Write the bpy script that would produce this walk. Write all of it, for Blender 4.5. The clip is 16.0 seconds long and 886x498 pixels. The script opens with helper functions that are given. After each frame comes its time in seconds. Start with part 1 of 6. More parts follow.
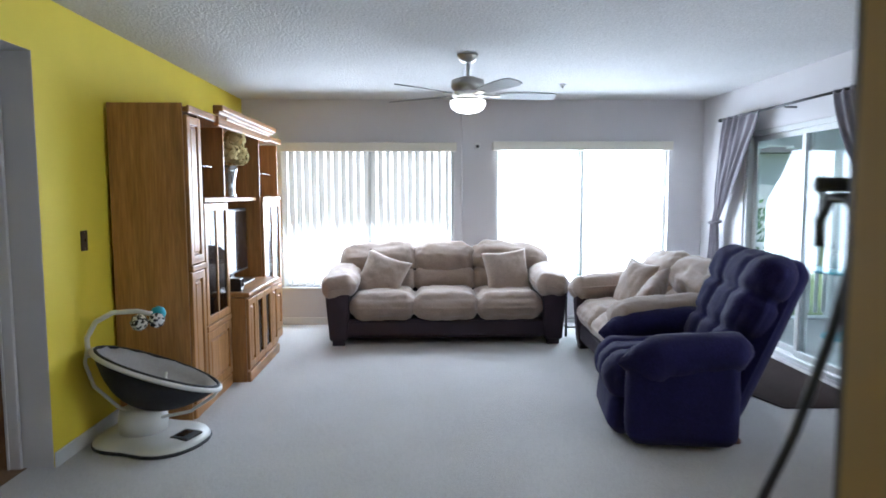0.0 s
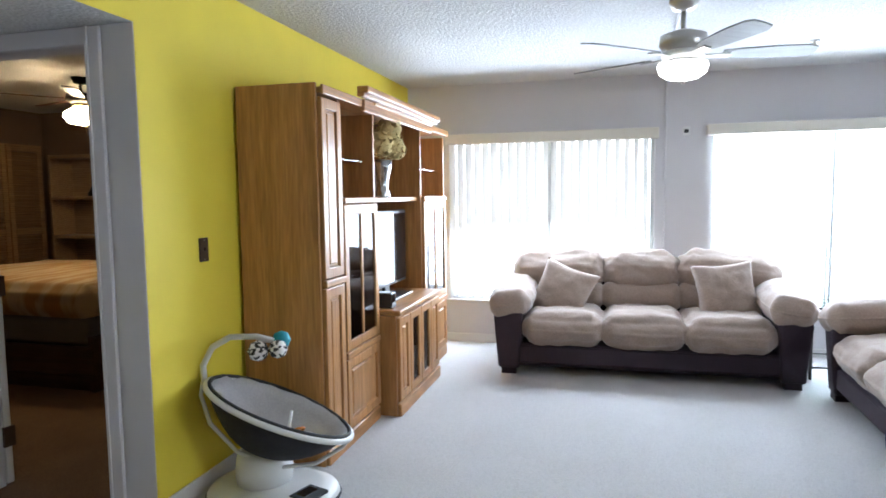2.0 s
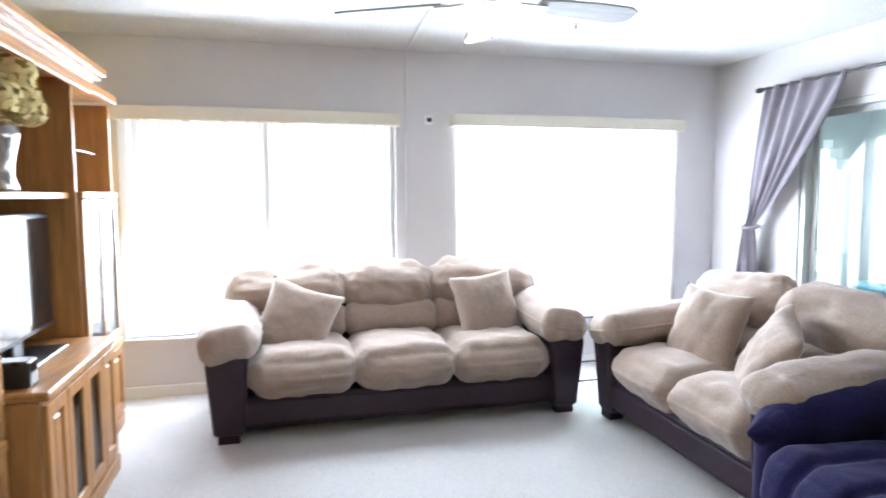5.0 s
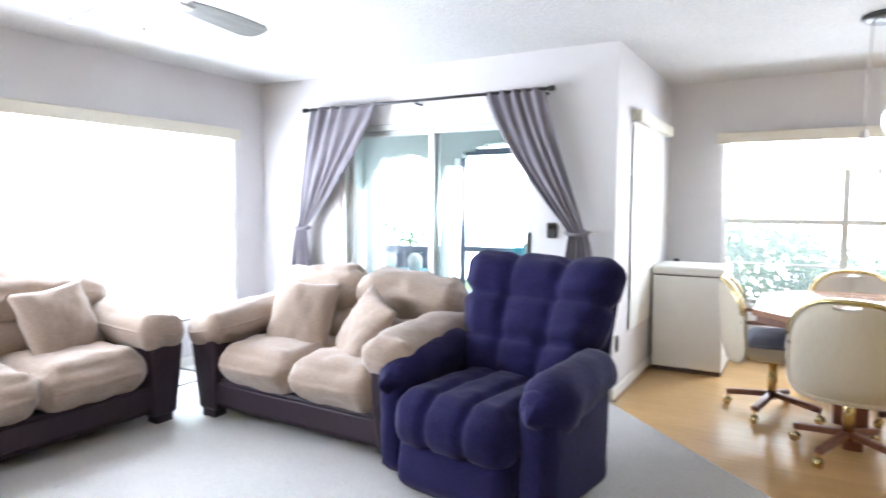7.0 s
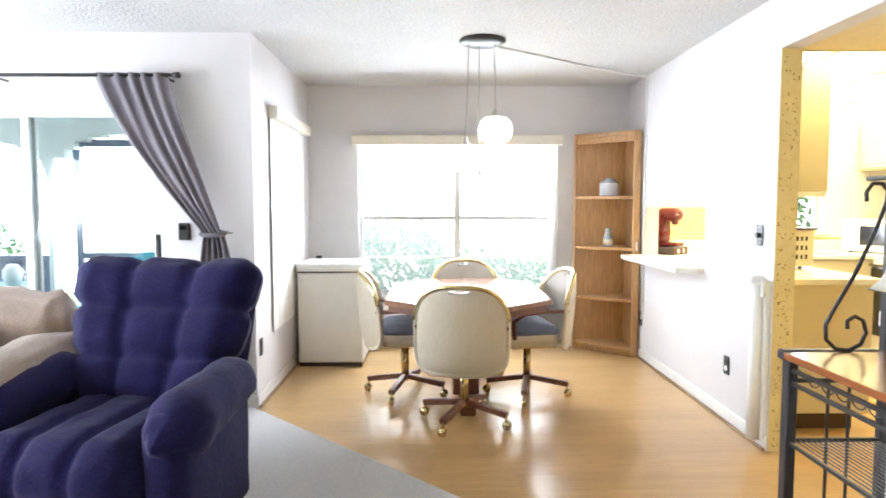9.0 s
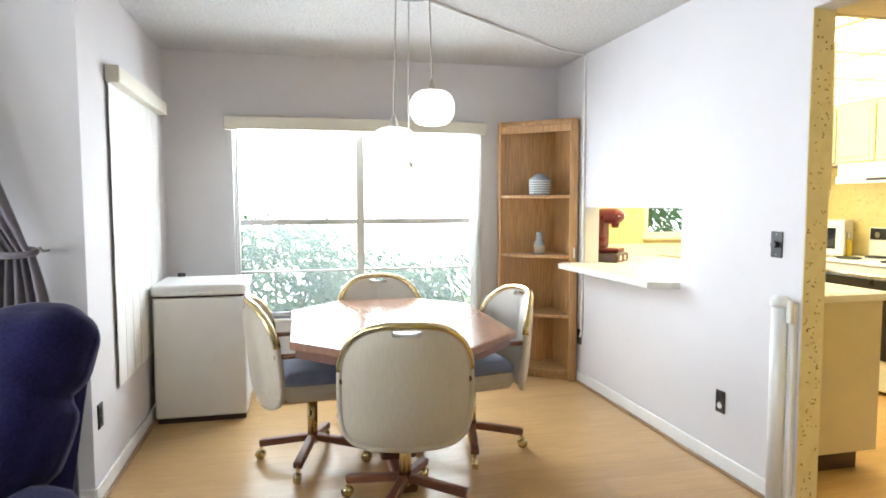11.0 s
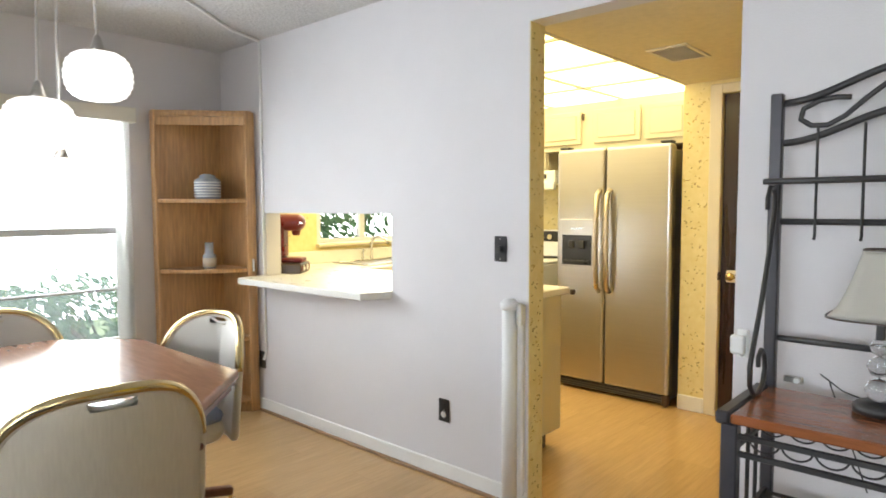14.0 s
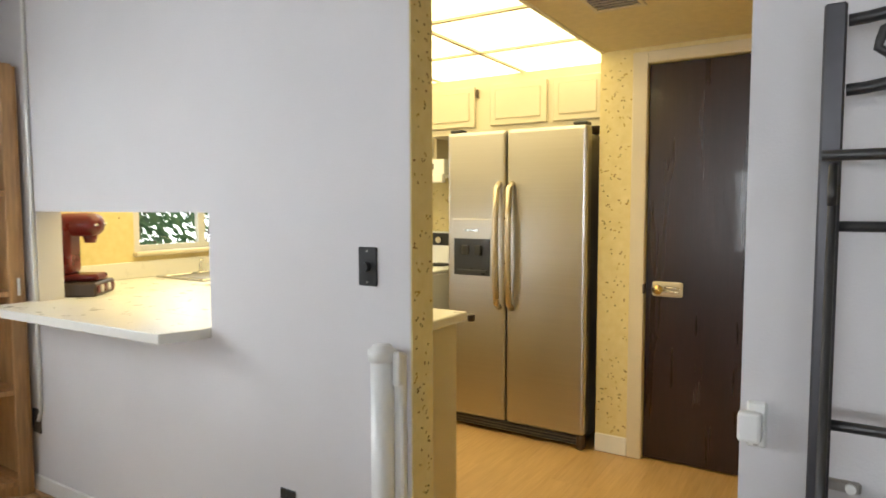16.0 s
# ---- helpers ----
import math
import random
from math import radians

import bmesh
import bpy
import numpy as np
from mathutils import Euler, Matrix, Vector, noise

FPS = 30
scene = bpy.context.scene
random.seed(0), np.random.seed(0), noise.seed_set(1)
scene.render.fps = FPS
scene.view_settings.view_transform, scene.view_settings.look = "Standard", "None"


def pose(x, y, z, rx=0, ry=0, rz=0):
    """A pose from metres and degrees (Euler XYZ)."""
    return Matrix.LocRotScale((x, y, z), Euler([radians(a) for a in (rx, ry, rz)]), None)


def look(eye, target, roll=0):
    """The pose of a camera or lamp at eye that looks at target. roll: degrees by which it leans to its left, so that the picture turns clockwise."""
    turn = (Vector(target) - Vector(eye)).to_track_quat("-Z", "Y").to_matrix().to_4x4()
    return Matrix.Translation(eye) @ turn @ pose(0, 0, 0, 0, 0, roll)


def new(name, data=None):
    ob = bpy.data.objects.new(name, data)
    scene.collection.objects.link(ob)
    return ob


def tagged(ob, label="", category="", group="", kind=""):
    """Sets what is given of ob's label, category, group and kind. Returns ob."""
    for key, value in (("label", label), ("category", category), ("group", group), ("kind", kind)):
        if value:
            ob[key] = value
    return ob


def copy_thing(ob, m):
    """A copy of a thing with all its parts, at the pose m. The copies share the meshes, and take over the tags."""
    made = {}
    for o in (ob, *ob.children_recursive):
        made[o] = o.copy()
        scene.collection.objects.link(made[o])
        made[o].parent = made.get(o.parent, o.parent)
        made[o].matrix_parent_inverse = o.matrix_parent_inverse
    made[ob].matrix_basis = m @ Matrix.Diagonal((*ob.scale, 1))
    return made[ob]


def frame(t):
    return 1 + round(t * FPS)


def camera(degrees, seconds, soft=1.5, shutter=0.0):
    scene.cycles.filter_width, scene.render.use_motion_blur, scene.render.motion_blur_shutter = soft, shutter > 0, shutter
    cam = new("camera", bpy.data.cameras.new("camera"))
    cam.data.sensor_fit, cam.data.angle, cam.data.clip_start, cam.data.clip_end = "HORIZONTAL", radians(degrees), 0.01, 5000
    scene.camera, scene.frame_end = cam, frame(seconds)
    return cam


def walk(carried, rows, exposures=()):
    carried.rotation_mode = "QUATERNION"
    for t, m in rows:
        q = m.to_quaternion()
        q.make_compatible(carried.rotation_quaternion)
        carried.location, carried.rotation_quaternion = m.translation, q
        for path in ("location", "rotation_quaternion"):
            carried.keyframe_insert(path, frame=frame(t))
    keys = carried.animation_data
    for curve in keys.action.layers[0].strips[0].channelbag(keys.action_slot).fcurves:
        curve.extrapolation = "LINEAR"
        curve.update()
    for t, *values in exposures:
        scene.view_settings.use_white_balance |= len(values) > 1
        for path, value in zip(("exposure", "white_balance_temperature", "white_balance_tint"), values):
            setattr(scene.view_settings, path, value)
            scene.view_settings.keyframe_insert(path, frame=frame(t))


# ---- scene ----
cam = camera(70.05, 16.0, soft=1.7, shutter=0.4)
ROWS = [
    (0, 0.000, 0.000, 1.423, -1.71, -4.91, 0.17),
    (0.5, -0.044, 0.425, 1.449, -0.47, -5.03, 0.28),
    (1, -0.031, 0.786, 1.446, 2.83, -5.01, 0.48),
    (1.5, -0.027, 0.963, 1.434, 10.56, -4.94, 0.72),
    (2, -0.041, 1.012, 1.415, 14.85, -4.85, 0.69),
    (2.5, -0.072, 1.077, 1.404, 16.04, -4.85, 0.66),
    (3, -0.187, 1.249, 1.404, 14.83, -4.74, 0.66),
    (3.2, -0.246, 1.332, 1.408, 12.35, -4.85, 0.58),
    (5.3, -0.613, 2.410, 1.380, -21.39, -4.71, 0.13),
    (5.5, -0.704, 2.487, 1.385, -26.70, -4.75, 0.03),
    (6, -0.943, 2.574, 1.371, -39.63, -4.52, -0.22),
    (6.5, -1.114, 2.584, 1.353, -50.47, -4.14, -0.29),
    (7, -1.227, 2.501, 1.346, -60.00, -3.98, -0.32),
    (7.5, -1.256, 2.428, 1.349, -69.66, -3.92, -0.28),
    (8, -1.236, 2.385, 1.343, -77.60, -4.02, 0.05),
    (8.5, -1.162, 2.400, 1.340, -85.16, -4.02, 0.14),
    (9, -1.076, 2.451, 1.336, -90.76, -3.92, 0.04),
    (9.2, -1.033, 2.463, 1.339, -92.55, -3.90, 0.00),
    (11.5, 0.293, 2.805, 1.358, -106.358, -4.189, 0.176),
    (12, 0.465, 2.87, 1.355, -111.693, -4.17, 0.084),
    (12.5, 0.554, 2.968, 1.354, -122.316, -3.981, -0.098),
    (13, 0.613, 2.98, 1.359, -130.945, -3.799, 0.03),
    (13.5, 0.662, 2.996, 1.362, -135.517, -3.812, 0.145),
    (14, 0.69, 2.944, 1.36, -137.993, -3.77, 0.196),
    (14.5, 0.814, 2.717, 1.361, -140.546, -3.855, 0.167),
    (15, 0.937, 2.485, 1.358, -142.532, -3.847, 0.273),
    (15.5, 1.119, 2.276, 1.355, -145.131, -3.988, 0.147),
    (16, 1.239, 2.112, 1.352, -148.226, -3.972, 0.12),
]
EXPOSURES = [(0, -0.33, 5720, 10), (1, -0.15, 5720, 10), (1.6, 0.04, 5740, 10), (3.2, 0.2, 5850, 10), (5.3, 0.45, 6060, 12), (7, 0.66, 6180, 13), (8, 0.92, 6350, 12), (8.5, 0.93, 6350, 12), (9.2, 0.78, 6400, 11), (11.5, 0.25, 6450, 10), (12.5, 0.08, 6500, 10), (14, -0.14, 6600, 10.5), (16, -0.55, 6700, 11)]
walk(cam, [(t, pose(x, y, z, 90 + pitch, roll, yaw)) for t, x, y, z, yaw, pitch, roll in ROWS], EXPOSURES)

# ---- world, sun, large lights ----
world = bpy.data.worlds.new("sky")
scene.world = world
world.use_nodes = True
wn = world.node_tree
sky = wn.nodes.new("ShaderNodeTexSky")
sky.sky_type, sky.sun_disc = "NISHITA", False
sky.sun_elevation, sky.sun_rotation = radians(52), radians(215)
wn.nodes["Background"].inputs["Strength"].default_value = 0.15
wn.links.new(sky.outputs[0], wn.nodes["Background"].inputs["Color"])
sun = new("sun", bpy.data.lights.new("sun", "SUN"))
sun.data.energy, sun.data.angle, sun.data.color = 4.0, radians(0.5), (1.0, 0.95, 0.88)
sun.matrix_world = look((-3.6, -5.1, 8.0), (0, 0, 0))


def window_light(name, x, y, z, w, h, yaw, watts, tint=(0.82, 0.91, 1.0)):
    """Area lamp added to stand in for sky light at a window, shining inward."""
    d = bpy.data.lights.new(name, "AREA")
    d.shape, d.size, d.size_y, d.energy, d.color = "RECTANGLE", w, h, watts, tint
    ob = new(name, d)
    ob.matrix_world = pose(x, y, z, -74, 0, yaw)
    return ob


# The first lamp hangs inside the room, in front of the blinds.
window_light("skylight_north_a", -0.6, 6.78, 1.2, 1.78, 1.38, 0, 105)
window_light("skylight_north_b", 1.735, 7.09, 1.2, 1.86, 1.5, 0, 165)
window_light("skylight_dining", 5.06, 2.235, 1.62, 1.75, 0.62, -90, 62)


# ---- building tools ----
def mesh_of(name, bm, mat, smooth=False):
    me = bpy.data.meshes.new(name)
    bm.to_mesh(me)
    bm.free()
    me.materials.append(mat)
    if smooth:
        me.polygons.foreach_set("use_smooth", [True] * len(me.polygons))
    return me


def part(name, bm, mat, parent, label="", smooth=False):
    """One mesh object under a thing or a part, in the thing's own coordinates."""
    ob = new(name, mesh_of(name, bm, mat, smooth))
    ob.parent = parent
    if label:
        ob["label"] = label
    return ob


def thing(name, label, category, loc=(0, 0, 0), rz=0, group=""):
    ob = new(name)
    ob.empty_display_size = 0.1
    ob.matrix_basis = pose(loc[0], loc[1], loc[2], 0, 0, rz)
    return tagged(ob, label, category, group)


def solid(name, bm, mat, label="", category="", group="", kind="", smooth=False):
    """A top-level thing, or a piece of the setting, of one mesh."""
    return tagged(new(name, mesh_of(name, bm, mat, smooth)), label, category, group, kind)


def box(x0, x1, y0, y1, z0, z1, bevel=0.0, seg=1, bm=None):
    """A box between these limits, its edges bevelled; added to bm where given."""
    b = bmesh.new()
    bmesh.ops.create_cube(b, size=1.0)
    for v in b.verts:
        v.co = ((x0 + x1) / 2 + v.co.x * (x1 - x0), (y0 + y1) / 2 + v.co.y * (y1 - y0), (z0 + z1) / 2 + v.co.z * (z1 - z0))
    if bevel:
        bmesh.ops.bevel(b, geom=list(b.edges), offset=bevel, segments=seg, affect="EDGES", profile=0.5)
    return merge(bm, b)


def merge(bm, b, m=None):
    if m is not None:
        b.transform(m)
    if bm is None:
        return b
    tmp = bpy.data.meshes.new("tmp")
    b.to_mesh(tmp)
    b.free()
    bm.from_mesh(tmp)
    bpy.data.meshes.remove(tmp)
    return bm


def tube(pts, r, seg=8, bm=None, closed=False, flat=1.0):
    """A round bar along a line of points; flat below 1 squeezes it."""
    b = bmesh.new()
    pts = [Vector(p) for p in pts]
    n = len(pts)
    rings, normal = [], None
    for i, p in enumerate(pts):
        if closed:
            d = pts[(i + 1) % n] - pts[i - 1]
        else:
            d = pts[min(i + 1, n - 1)] - pts[max(i - 1, 0)]
        d.normalize()
        if normal is None:
            normal = d.orthogonal().normalized() if abs(d.z) > 0.9 else Vector((0, 0, 1)).cross(d).normalized()
        normal = (normal - d * normal.dot(d)).normalized()
        side = d.cross(normal)
        rr = r[i] if isinstance(r, (list, tuple)) else r
        rings.append([b.verts.new(p + (normal * math.cos(a) + side * math.sin(a) * flat) * rr) for a in [2 * math.pi * k / seg for k in range(seg)]])
    for i in range(n if closed else n - 1):
        a, c = rings[i], rings[(i + 1) % n]
        for k in range(seg):
            b.faces.new((a[k], a[(k + 1) % seg], c[(k + 1) % seg], c[k]))
    if not closed:
        b.faces.new(list(reversed(rings[0])))
        b.faces.new(rings[-1])
    bmesh.ops.recalc_face_normals(b, faces=b.faces)
    return merge(bm, b)


def lathe(profile, seg=24, x=0.0, y=0.0, z=0.0, bm=None, wobble=None):
    """A body of revolution from (radius, height) pairs."""
    b = bmesh.new()
    rings = []
    for r, h in profile:
        if r < 1e-5:
            rings.append([b.verts.new((x, y, z + h))])
        else:
            ring = []
            for k in range(seg):
                a = 2 * math.pi * k / seg
                q = r * (wobble(a, h) if wobble else 1)
                ring.append(b.verts.new((x + q * math.cos(a), y + q * math.sin(a), z + h)))
            rings.append(ring)
    for a, c in zip(rings, rings[1:]):
        for k in range(seg):
            l = (k + 1) % seg
            if len(a) == 1 and len(c) > 1:
                b.faces.new((a[0], c[l], c[k]))
            elif len(c) == 1 and len(a) > 1:
                b.faces.new((a[k], a[l], c[0]))
            elif len(a) > 1:
                b.faces.new((a[k], a[l], c[l], c[k]))
    bmesh.ops.recalc_face_normals(b, faces=b.faces)
    return merge(bm, b)


def soft(cx, cy, cz, sx, sy, sz, r=0.06, puff=0.03, n=10, amp=0.006, seed=0, rough=7.0, m=None, bm=None, seams=()):
    """A stuffed body: a rounded box with bulging faces and small creases. seams: (axis, place, depth, width) grooves in local coordinates."""
    b = bmesh.new()
    bmesh.ops.create_cube(b, size=2.0)
    bmesh.ops.subdivide_edges(b, edges=list(b.edges), cuts=n, use_grid_fill=True)
    h = Vector((sx / 2, sy / 2, sz / 2))
    r = min(r, h.x * 0.98, h.y * 0.98, h.z * 0.98)
    for v in b.verts:
        u = v.co.copy()
        p = Vector((0, 0, 0))
        for i in range(3):
            c, f = abs(u[i]), 0.5
            if c > 1 - f:
                p[i] = h[i] - r + r * math.tan((c - 1 + f) / f * math.pi / 4)
            else:
                p[i] = (h[i] - r) * c / (1 - f)
            p[i] = math.copysign(p[i], u[i])
        inner = Vector([max(-(h[i] - r), min(h[i] - r, p[i])) for i in range(3)])
        d = p - inner
        k = max(abs(d[i]) for i in range(3))
        nrm = d.normalized() if d.length > 1e-9 else Vector((0, 0, 0))
        p = inner + nrm * (r if k > r * 0.999 else d.length)
        out = Vector((0, 0, 0))
        for i in range(3):
            if abs(u[i]) > 0.999:
                j, l = (i + 1) % 3, (i + 2) % 3
                out[i] += math.copysign(puff * (1 - u[j] ** 2) * (1 - u[l] ** 2), u[i])
        p += out
        s = Vector((p.x * rough + seed * 3.1, p.y * rough - seed, p.z * rough + seed * 1.7))
        f = noise.noise(s) + 0.5 * noise.noise(s * 2.3) + (0.14 - 0.6 * abs(noise.noise(s * 1.7 + Vector((9, 4, 2)))) if n >= 12 else 0)
        p += nrm * amp * f
        for axis, place, depth, width in seams:
            p -= nrm * depth * math.exp(-((p[axis] - place) / width) ** 2)
        v.co = p
    t = Matrix.Translation((cx, cy, cz))
    b.transform(t @ m if m is not None else t)
    bmesh.ops.recalc_face_normals(b, faces=b.faces)
    return merge(bm, b)


def prism(points, z0, z1, bm=None, bevel=0.0):
    """An upright block over a flat outline (x, y)."""
    b = bmesh.new()
    lo = [b.verts.new((x, y, z0)) for x, y in points]
    hi = [b.verts.new((x, y, z1)) for x, y in points]
    b.faces.new(lo)
    b.faces.new(hi)
    for i in range(len(points)):
        j = (i + 1) % len(points)
        b.faces.new((lo[i], lo[j], hi[j], hi[i]))
    bmesh.ops.recalc_face_normals(b, faces=b.faces)
    if bevel:
        bmesh.ops.bevel(b, geom=list(b.edges), offset=bevel, segments=2, affect="EDGES", profile=0.5)
    return merge(bm, b)


# ---- materials ----
def material(name, colour, rough=0.6, metal=0.0, second=None, scale=8.0, stretch=(1, 1, 1), detail=4.0, mix=0.5, bump=0.0, bump_scale=60.0,
             rough_var=0.1, spec=0.5, transmission=0.0, sheen=0.0, coat=0.0, fine=None, islands=0.0):
    """A procedural surface: two noises for stains and grain, bump, uneven gloss."""
    m = bpy.data.materials.new(name)
    m.use_nodes = True
    t = m.node_tree
    p = t.nodes["Principled BSDF"]
    N = lambda k: t.nodes.new(k)
    L = t.links.new
    co = N("ShaderNodeTexCoord")
    mp = N("ShaderNodeMapping")
    mp.inputs["Scale"].default_value = stretch
    L(co.outputs["Object"], mp.inputs["Vector"])
    n1 = N("ShaderNodeTexNoise")
    n1.inputs["Scale"].default_value, n1.inputs["Detail"].default_value = scale, detail
    L(mp.outputs[0], n1.inputs["Vector"])
    ramp = N("ShaderNodeMapRange")
    ramp.inputs[1].default_value, ramp.inputs[2].default_value = 0.5 - mix * 0.5, 0.5 + mix * 0.5
    L(n1.outputs["Fac"], ramp.inputs[0])
    mx = N("ShaderNodeMix")
    mx.data_type = "RGBA"
    L(ramp.outputs[0], mx.inputs[0])
    mx.inputs[6].default_value = (*colour, 1)
    mx.inputs[7].default_value = (*(second or [c * 0.9 for c in colour]), 1)
    out = mx.outputs[2]
    if fine:
        n3 = N("ShaderNodeTexNoise")
        n3.inputs["Scale"].default_value, n3.inputs["Detail"].default_value = fine[0], 2.0
        L(mp.outputs[0], n3.inputs["Vector"])
        m3 = N("ShaderNodeMix")
        m3.data_type, m3.blend_type = "RGBA", "MULTIPLY"
        r3 = N("ShaderNodeMapRange")
        r3.inputs[1].default_value, r3.inputs[2].default_value, r3.inputs[3].default_value, r3.inputs[4].default_value = 0.3, 0.7, 1 - fine[1], 1 + fine[1] * 0.4
        L(n3.outputs["Fac"], r3.inputs[0])
        m3.inputs[0].default_value = 1.0
        L(out, m3.inputs[6])
        L(r3.outputs[0], m3.inputs[7])
        out = m3.outputs[2]
    if islands:
        oi = N("ShaderNodeObjectInfo")
        rr = N("ShaderNodeMapRange")
        rr.inputs[3].default_value, rr.inputs[4].default_value = 1 - islands, 1 + islands
        L(oi.outputs["Random"], rr.inputs[0])
        m4 = N("ShaderNodeMix")
        m4.data_type, m4.blend_type = "RGBA", "MULTIPLY"
        m4.inputs[0].default_value = 1.0
        L(out, m4.inputs[6])
        L(rr.outputs[0], m4.inputs[7])
        out = m4.outputs[2]
    L(out, p.inputs["Base Color"])
    n2 = N("ShaderNodeTexNoise")
    n2.inputs["Scale"].default_value, n2.inputs["Detail"].default_value = bump_scale, 3.0
    L(mp.outputs[0], n2.inputs["Vector"])
    rv = N("ShaderNodeMapRange")
    rv.inputs[3].default_value, rv.inputs[4].default_value = max(0.02, rough - rough_var), min(1, rough + rough_var)
    L(n1.outputs["Fac"], rv.inputs[0])
    L(rv.outputs[0], p.inputs["Roughness"])
    if bump:
        bp = N("ShaderNodeBump")
        bp.inputs["Strength"].default_value, bp.inputs["Distance"].default_value = bump, 0.01
        L(n2.outputs["Fac"], bp.inputs["Height"])
        L(bp.outputs[0], p.inputs["Normal"])
    p.inputs["Metallic"].default_value = metal
    p.inputs["Specular IOR Level"].default_value = spec
    p.inputs["Transmission Weight"].default_value = transmission
    p.inputs["Sheen Weight"].default_value = sheen
    p.inputs["Coat Weight"].default_value = coat
    return m


def glowing(name, colour, strength):
    m = bpy.data.materials.new(name)
    m.use_nodes = True
    p = m.node_tree.nodes["Principled BSDF"]
    p.inputs["Base Color"].default_value = (0.8, 0.8, 0.78, 1)
    p.inputs["Emission Color"].default_value = (*colour, 1)
    p.inputs["Emission Strength"].default_value = strength
    return m


def clear_glass(name, tint=(1, 1, 1), through=0.9):
    """Thin pane: mostly seen through, with a weak gloss."""
    m = bpy.data.materials.new(name)
    m.use_nodes = True
    t = m.node_tree
    t.nodes.remove(t.nodes["Principled BSDF"])
    tr, gl, mx = t.nodes.new("ShaderNodeBsdfTransparent"), t.nodes.new("ShaderNodeBsdfGlossy"), t.nodes.new("ShaderNodeMixShader")
    lw = t.nodes.new("ShaderNodeLayerWeight")
    pw, fr = t.nodes.new("ShaderNodeMath"), t.nodes.new("ShaderNodeMath")
    pw.operation, fr.operation = "POWER", "MULTIPLY_ADD"
    pw.inputs[1].default_value, fr.inputs[1].default_value, fr.inputs[2].default_value = 4.5, 0.55, 0.035
    t.links.new(lw.outputs["Facing"], pw.inputs[0])
    t.links.new(pw.outputs[0], fr.inputs[0])
    tr.inputs[0].default_value = (*tint, 1)
    gl.inputs["Roughness"].default_value = 0.02
    t.links.new(fr.outputs[0], mx.inputs[0])
    t.links.new(tr.outputs[0], mx.inputs[1])
    t.links.new(gl.outputs[0], mx.inputs[2])
    t.links.new(mx.outputs[0], t.nodes["Material Output"].inputs["Surface"])
    return m


def translucent(name, colour, share=0.5):
    m = bpy.data.materials.new(name)
    m.use_nodes = True
    t = m.node_tree
    p = t.nodes["Principled BSDF"]
    p.inputs["Base Color"].default_value = (*colour, 1)
    p.inputs["Roughness"].default_value = 0.6
    tl, mx = t.nodes.new("ShaderNodeBsdfTranslucent"), t.nodes.new("ShaderNodeMixShader")
    tl.inputs[0].default_value = (*colour, 1)
    mx.inputs[0].default_value = share
    t.links.new(p.outputs[0], mx.inputs[1])
    t.links.new(tl.outputs[0], mx.inputs[2])
    t.links.new(mx.outputs[0], t.nodes["Material Output"].inputs["Surface"])
    return m


def oak(name, light, dark, axis=2, scale=9.0, rough=0.42, coat=0.15, figure=0.80):
    """Wood with long grain along an axis."""
    stretch = [9.0, 9.0, 9.0]
    stretch[axis] = 0.7
    m = material(name, light, rough=rough, second=dark, scale=2.6, stretch=stretch, detail=5.0, mix=0.45, bump=0.12, bump_scale=14.0, coat=coat, fine=(scale, 0.22))
    t = m.node_tree
    p = t.nodes["Principled BSDF"]
    wave = t.nodes.new("ShaderNodeTexWave")
    wave.wave_type, wave.bands_direction = "RINGS", "X"
    wave.inputs["Scale"].default_value, wave.inputs["Distortion"].default_value, wave.inputs["Detail"].default_value = 1.5, 6.0, 3.0
    mp = [n for n in t.nodes if n.bl_idname == "ShaderNodeMapping"][0]
    t.links.new(mp.outputs[0], wave.inputs["Vector"])
    old = p.inputs["Base Color"].links[0].from_socket
    mm = t.nodes.new("ShaderNodeMix")
    mm.data_type, mm.blend_type = "RGBA", "MULTIPLY"
    rr = t.nodes.new("ShaderNodeMapRange")
    rr.inputs[3].default_value, rr.inputs[4].default_value = figure, 1.05
    t.links.new(wave.outputs["Fac"], rr.inputs[0])
    mm.inputs[0].default_value = 1.0
    t.links.new(old, mm.inputs[6])
    t.links.new(rr.outputs[0], mm.inputs[7])
    t.links.new(mm.outputs[2], p.inputs["Base Color"])
    return m


WALL = material("wall_paint", (0.66, 0.64, 0.655), 0.75, second=(0.63, 0.61, 0.62), scale=1.3, mix=0.9, bump=0.12, bump_scale=180, fine=(4, 0.02))
YELLOW = material("yellow_paint", (0.78, 0.62, 0.045), 0.6, second=(0.74, 0.58, 0.04), scale=1.2, mix=0.9, bump=0.12, bump_scale=180, fine=(5, 0.03))
TRIM = material("trim_paint", (0.78, 0.77, 0.75), 0.45, second=(0.72, 0.71, 0.69), scale=5, bump=0.03)
CEIL = material("popcorn_ceiling", (0.66, 0.655, 0.65), 0.9, second=(0.53, 0.525, 0.52), scale=70, detail=2, mix=0.4, bump=1.0, bump_scale=55, fine=(2, 0.03))
CARPET = material("cream_carpet", (0.70, 0.68, 0.67), 0.95, second=(0.62, 0.60, 0.59), scale=2.2, mix=0.8, bump=0.9, bump_scale=230, fine=(240, 0.3), spec=0.1, sheen=0.2)
LAMINATE = material("oak_laminate", (0.56, 0.36, 0.165), 0.24, second=(0.49, 0.305, 0.135), scale=1.6, stretch=(14, 0.8, 1), detail=3, mix=0.8, fine=(7, 0.10), islands=0.05, rough_var=0.03)
BLIND = translucent("blind_vinyl", (0.80, 0.79, 0.76), 0.07)
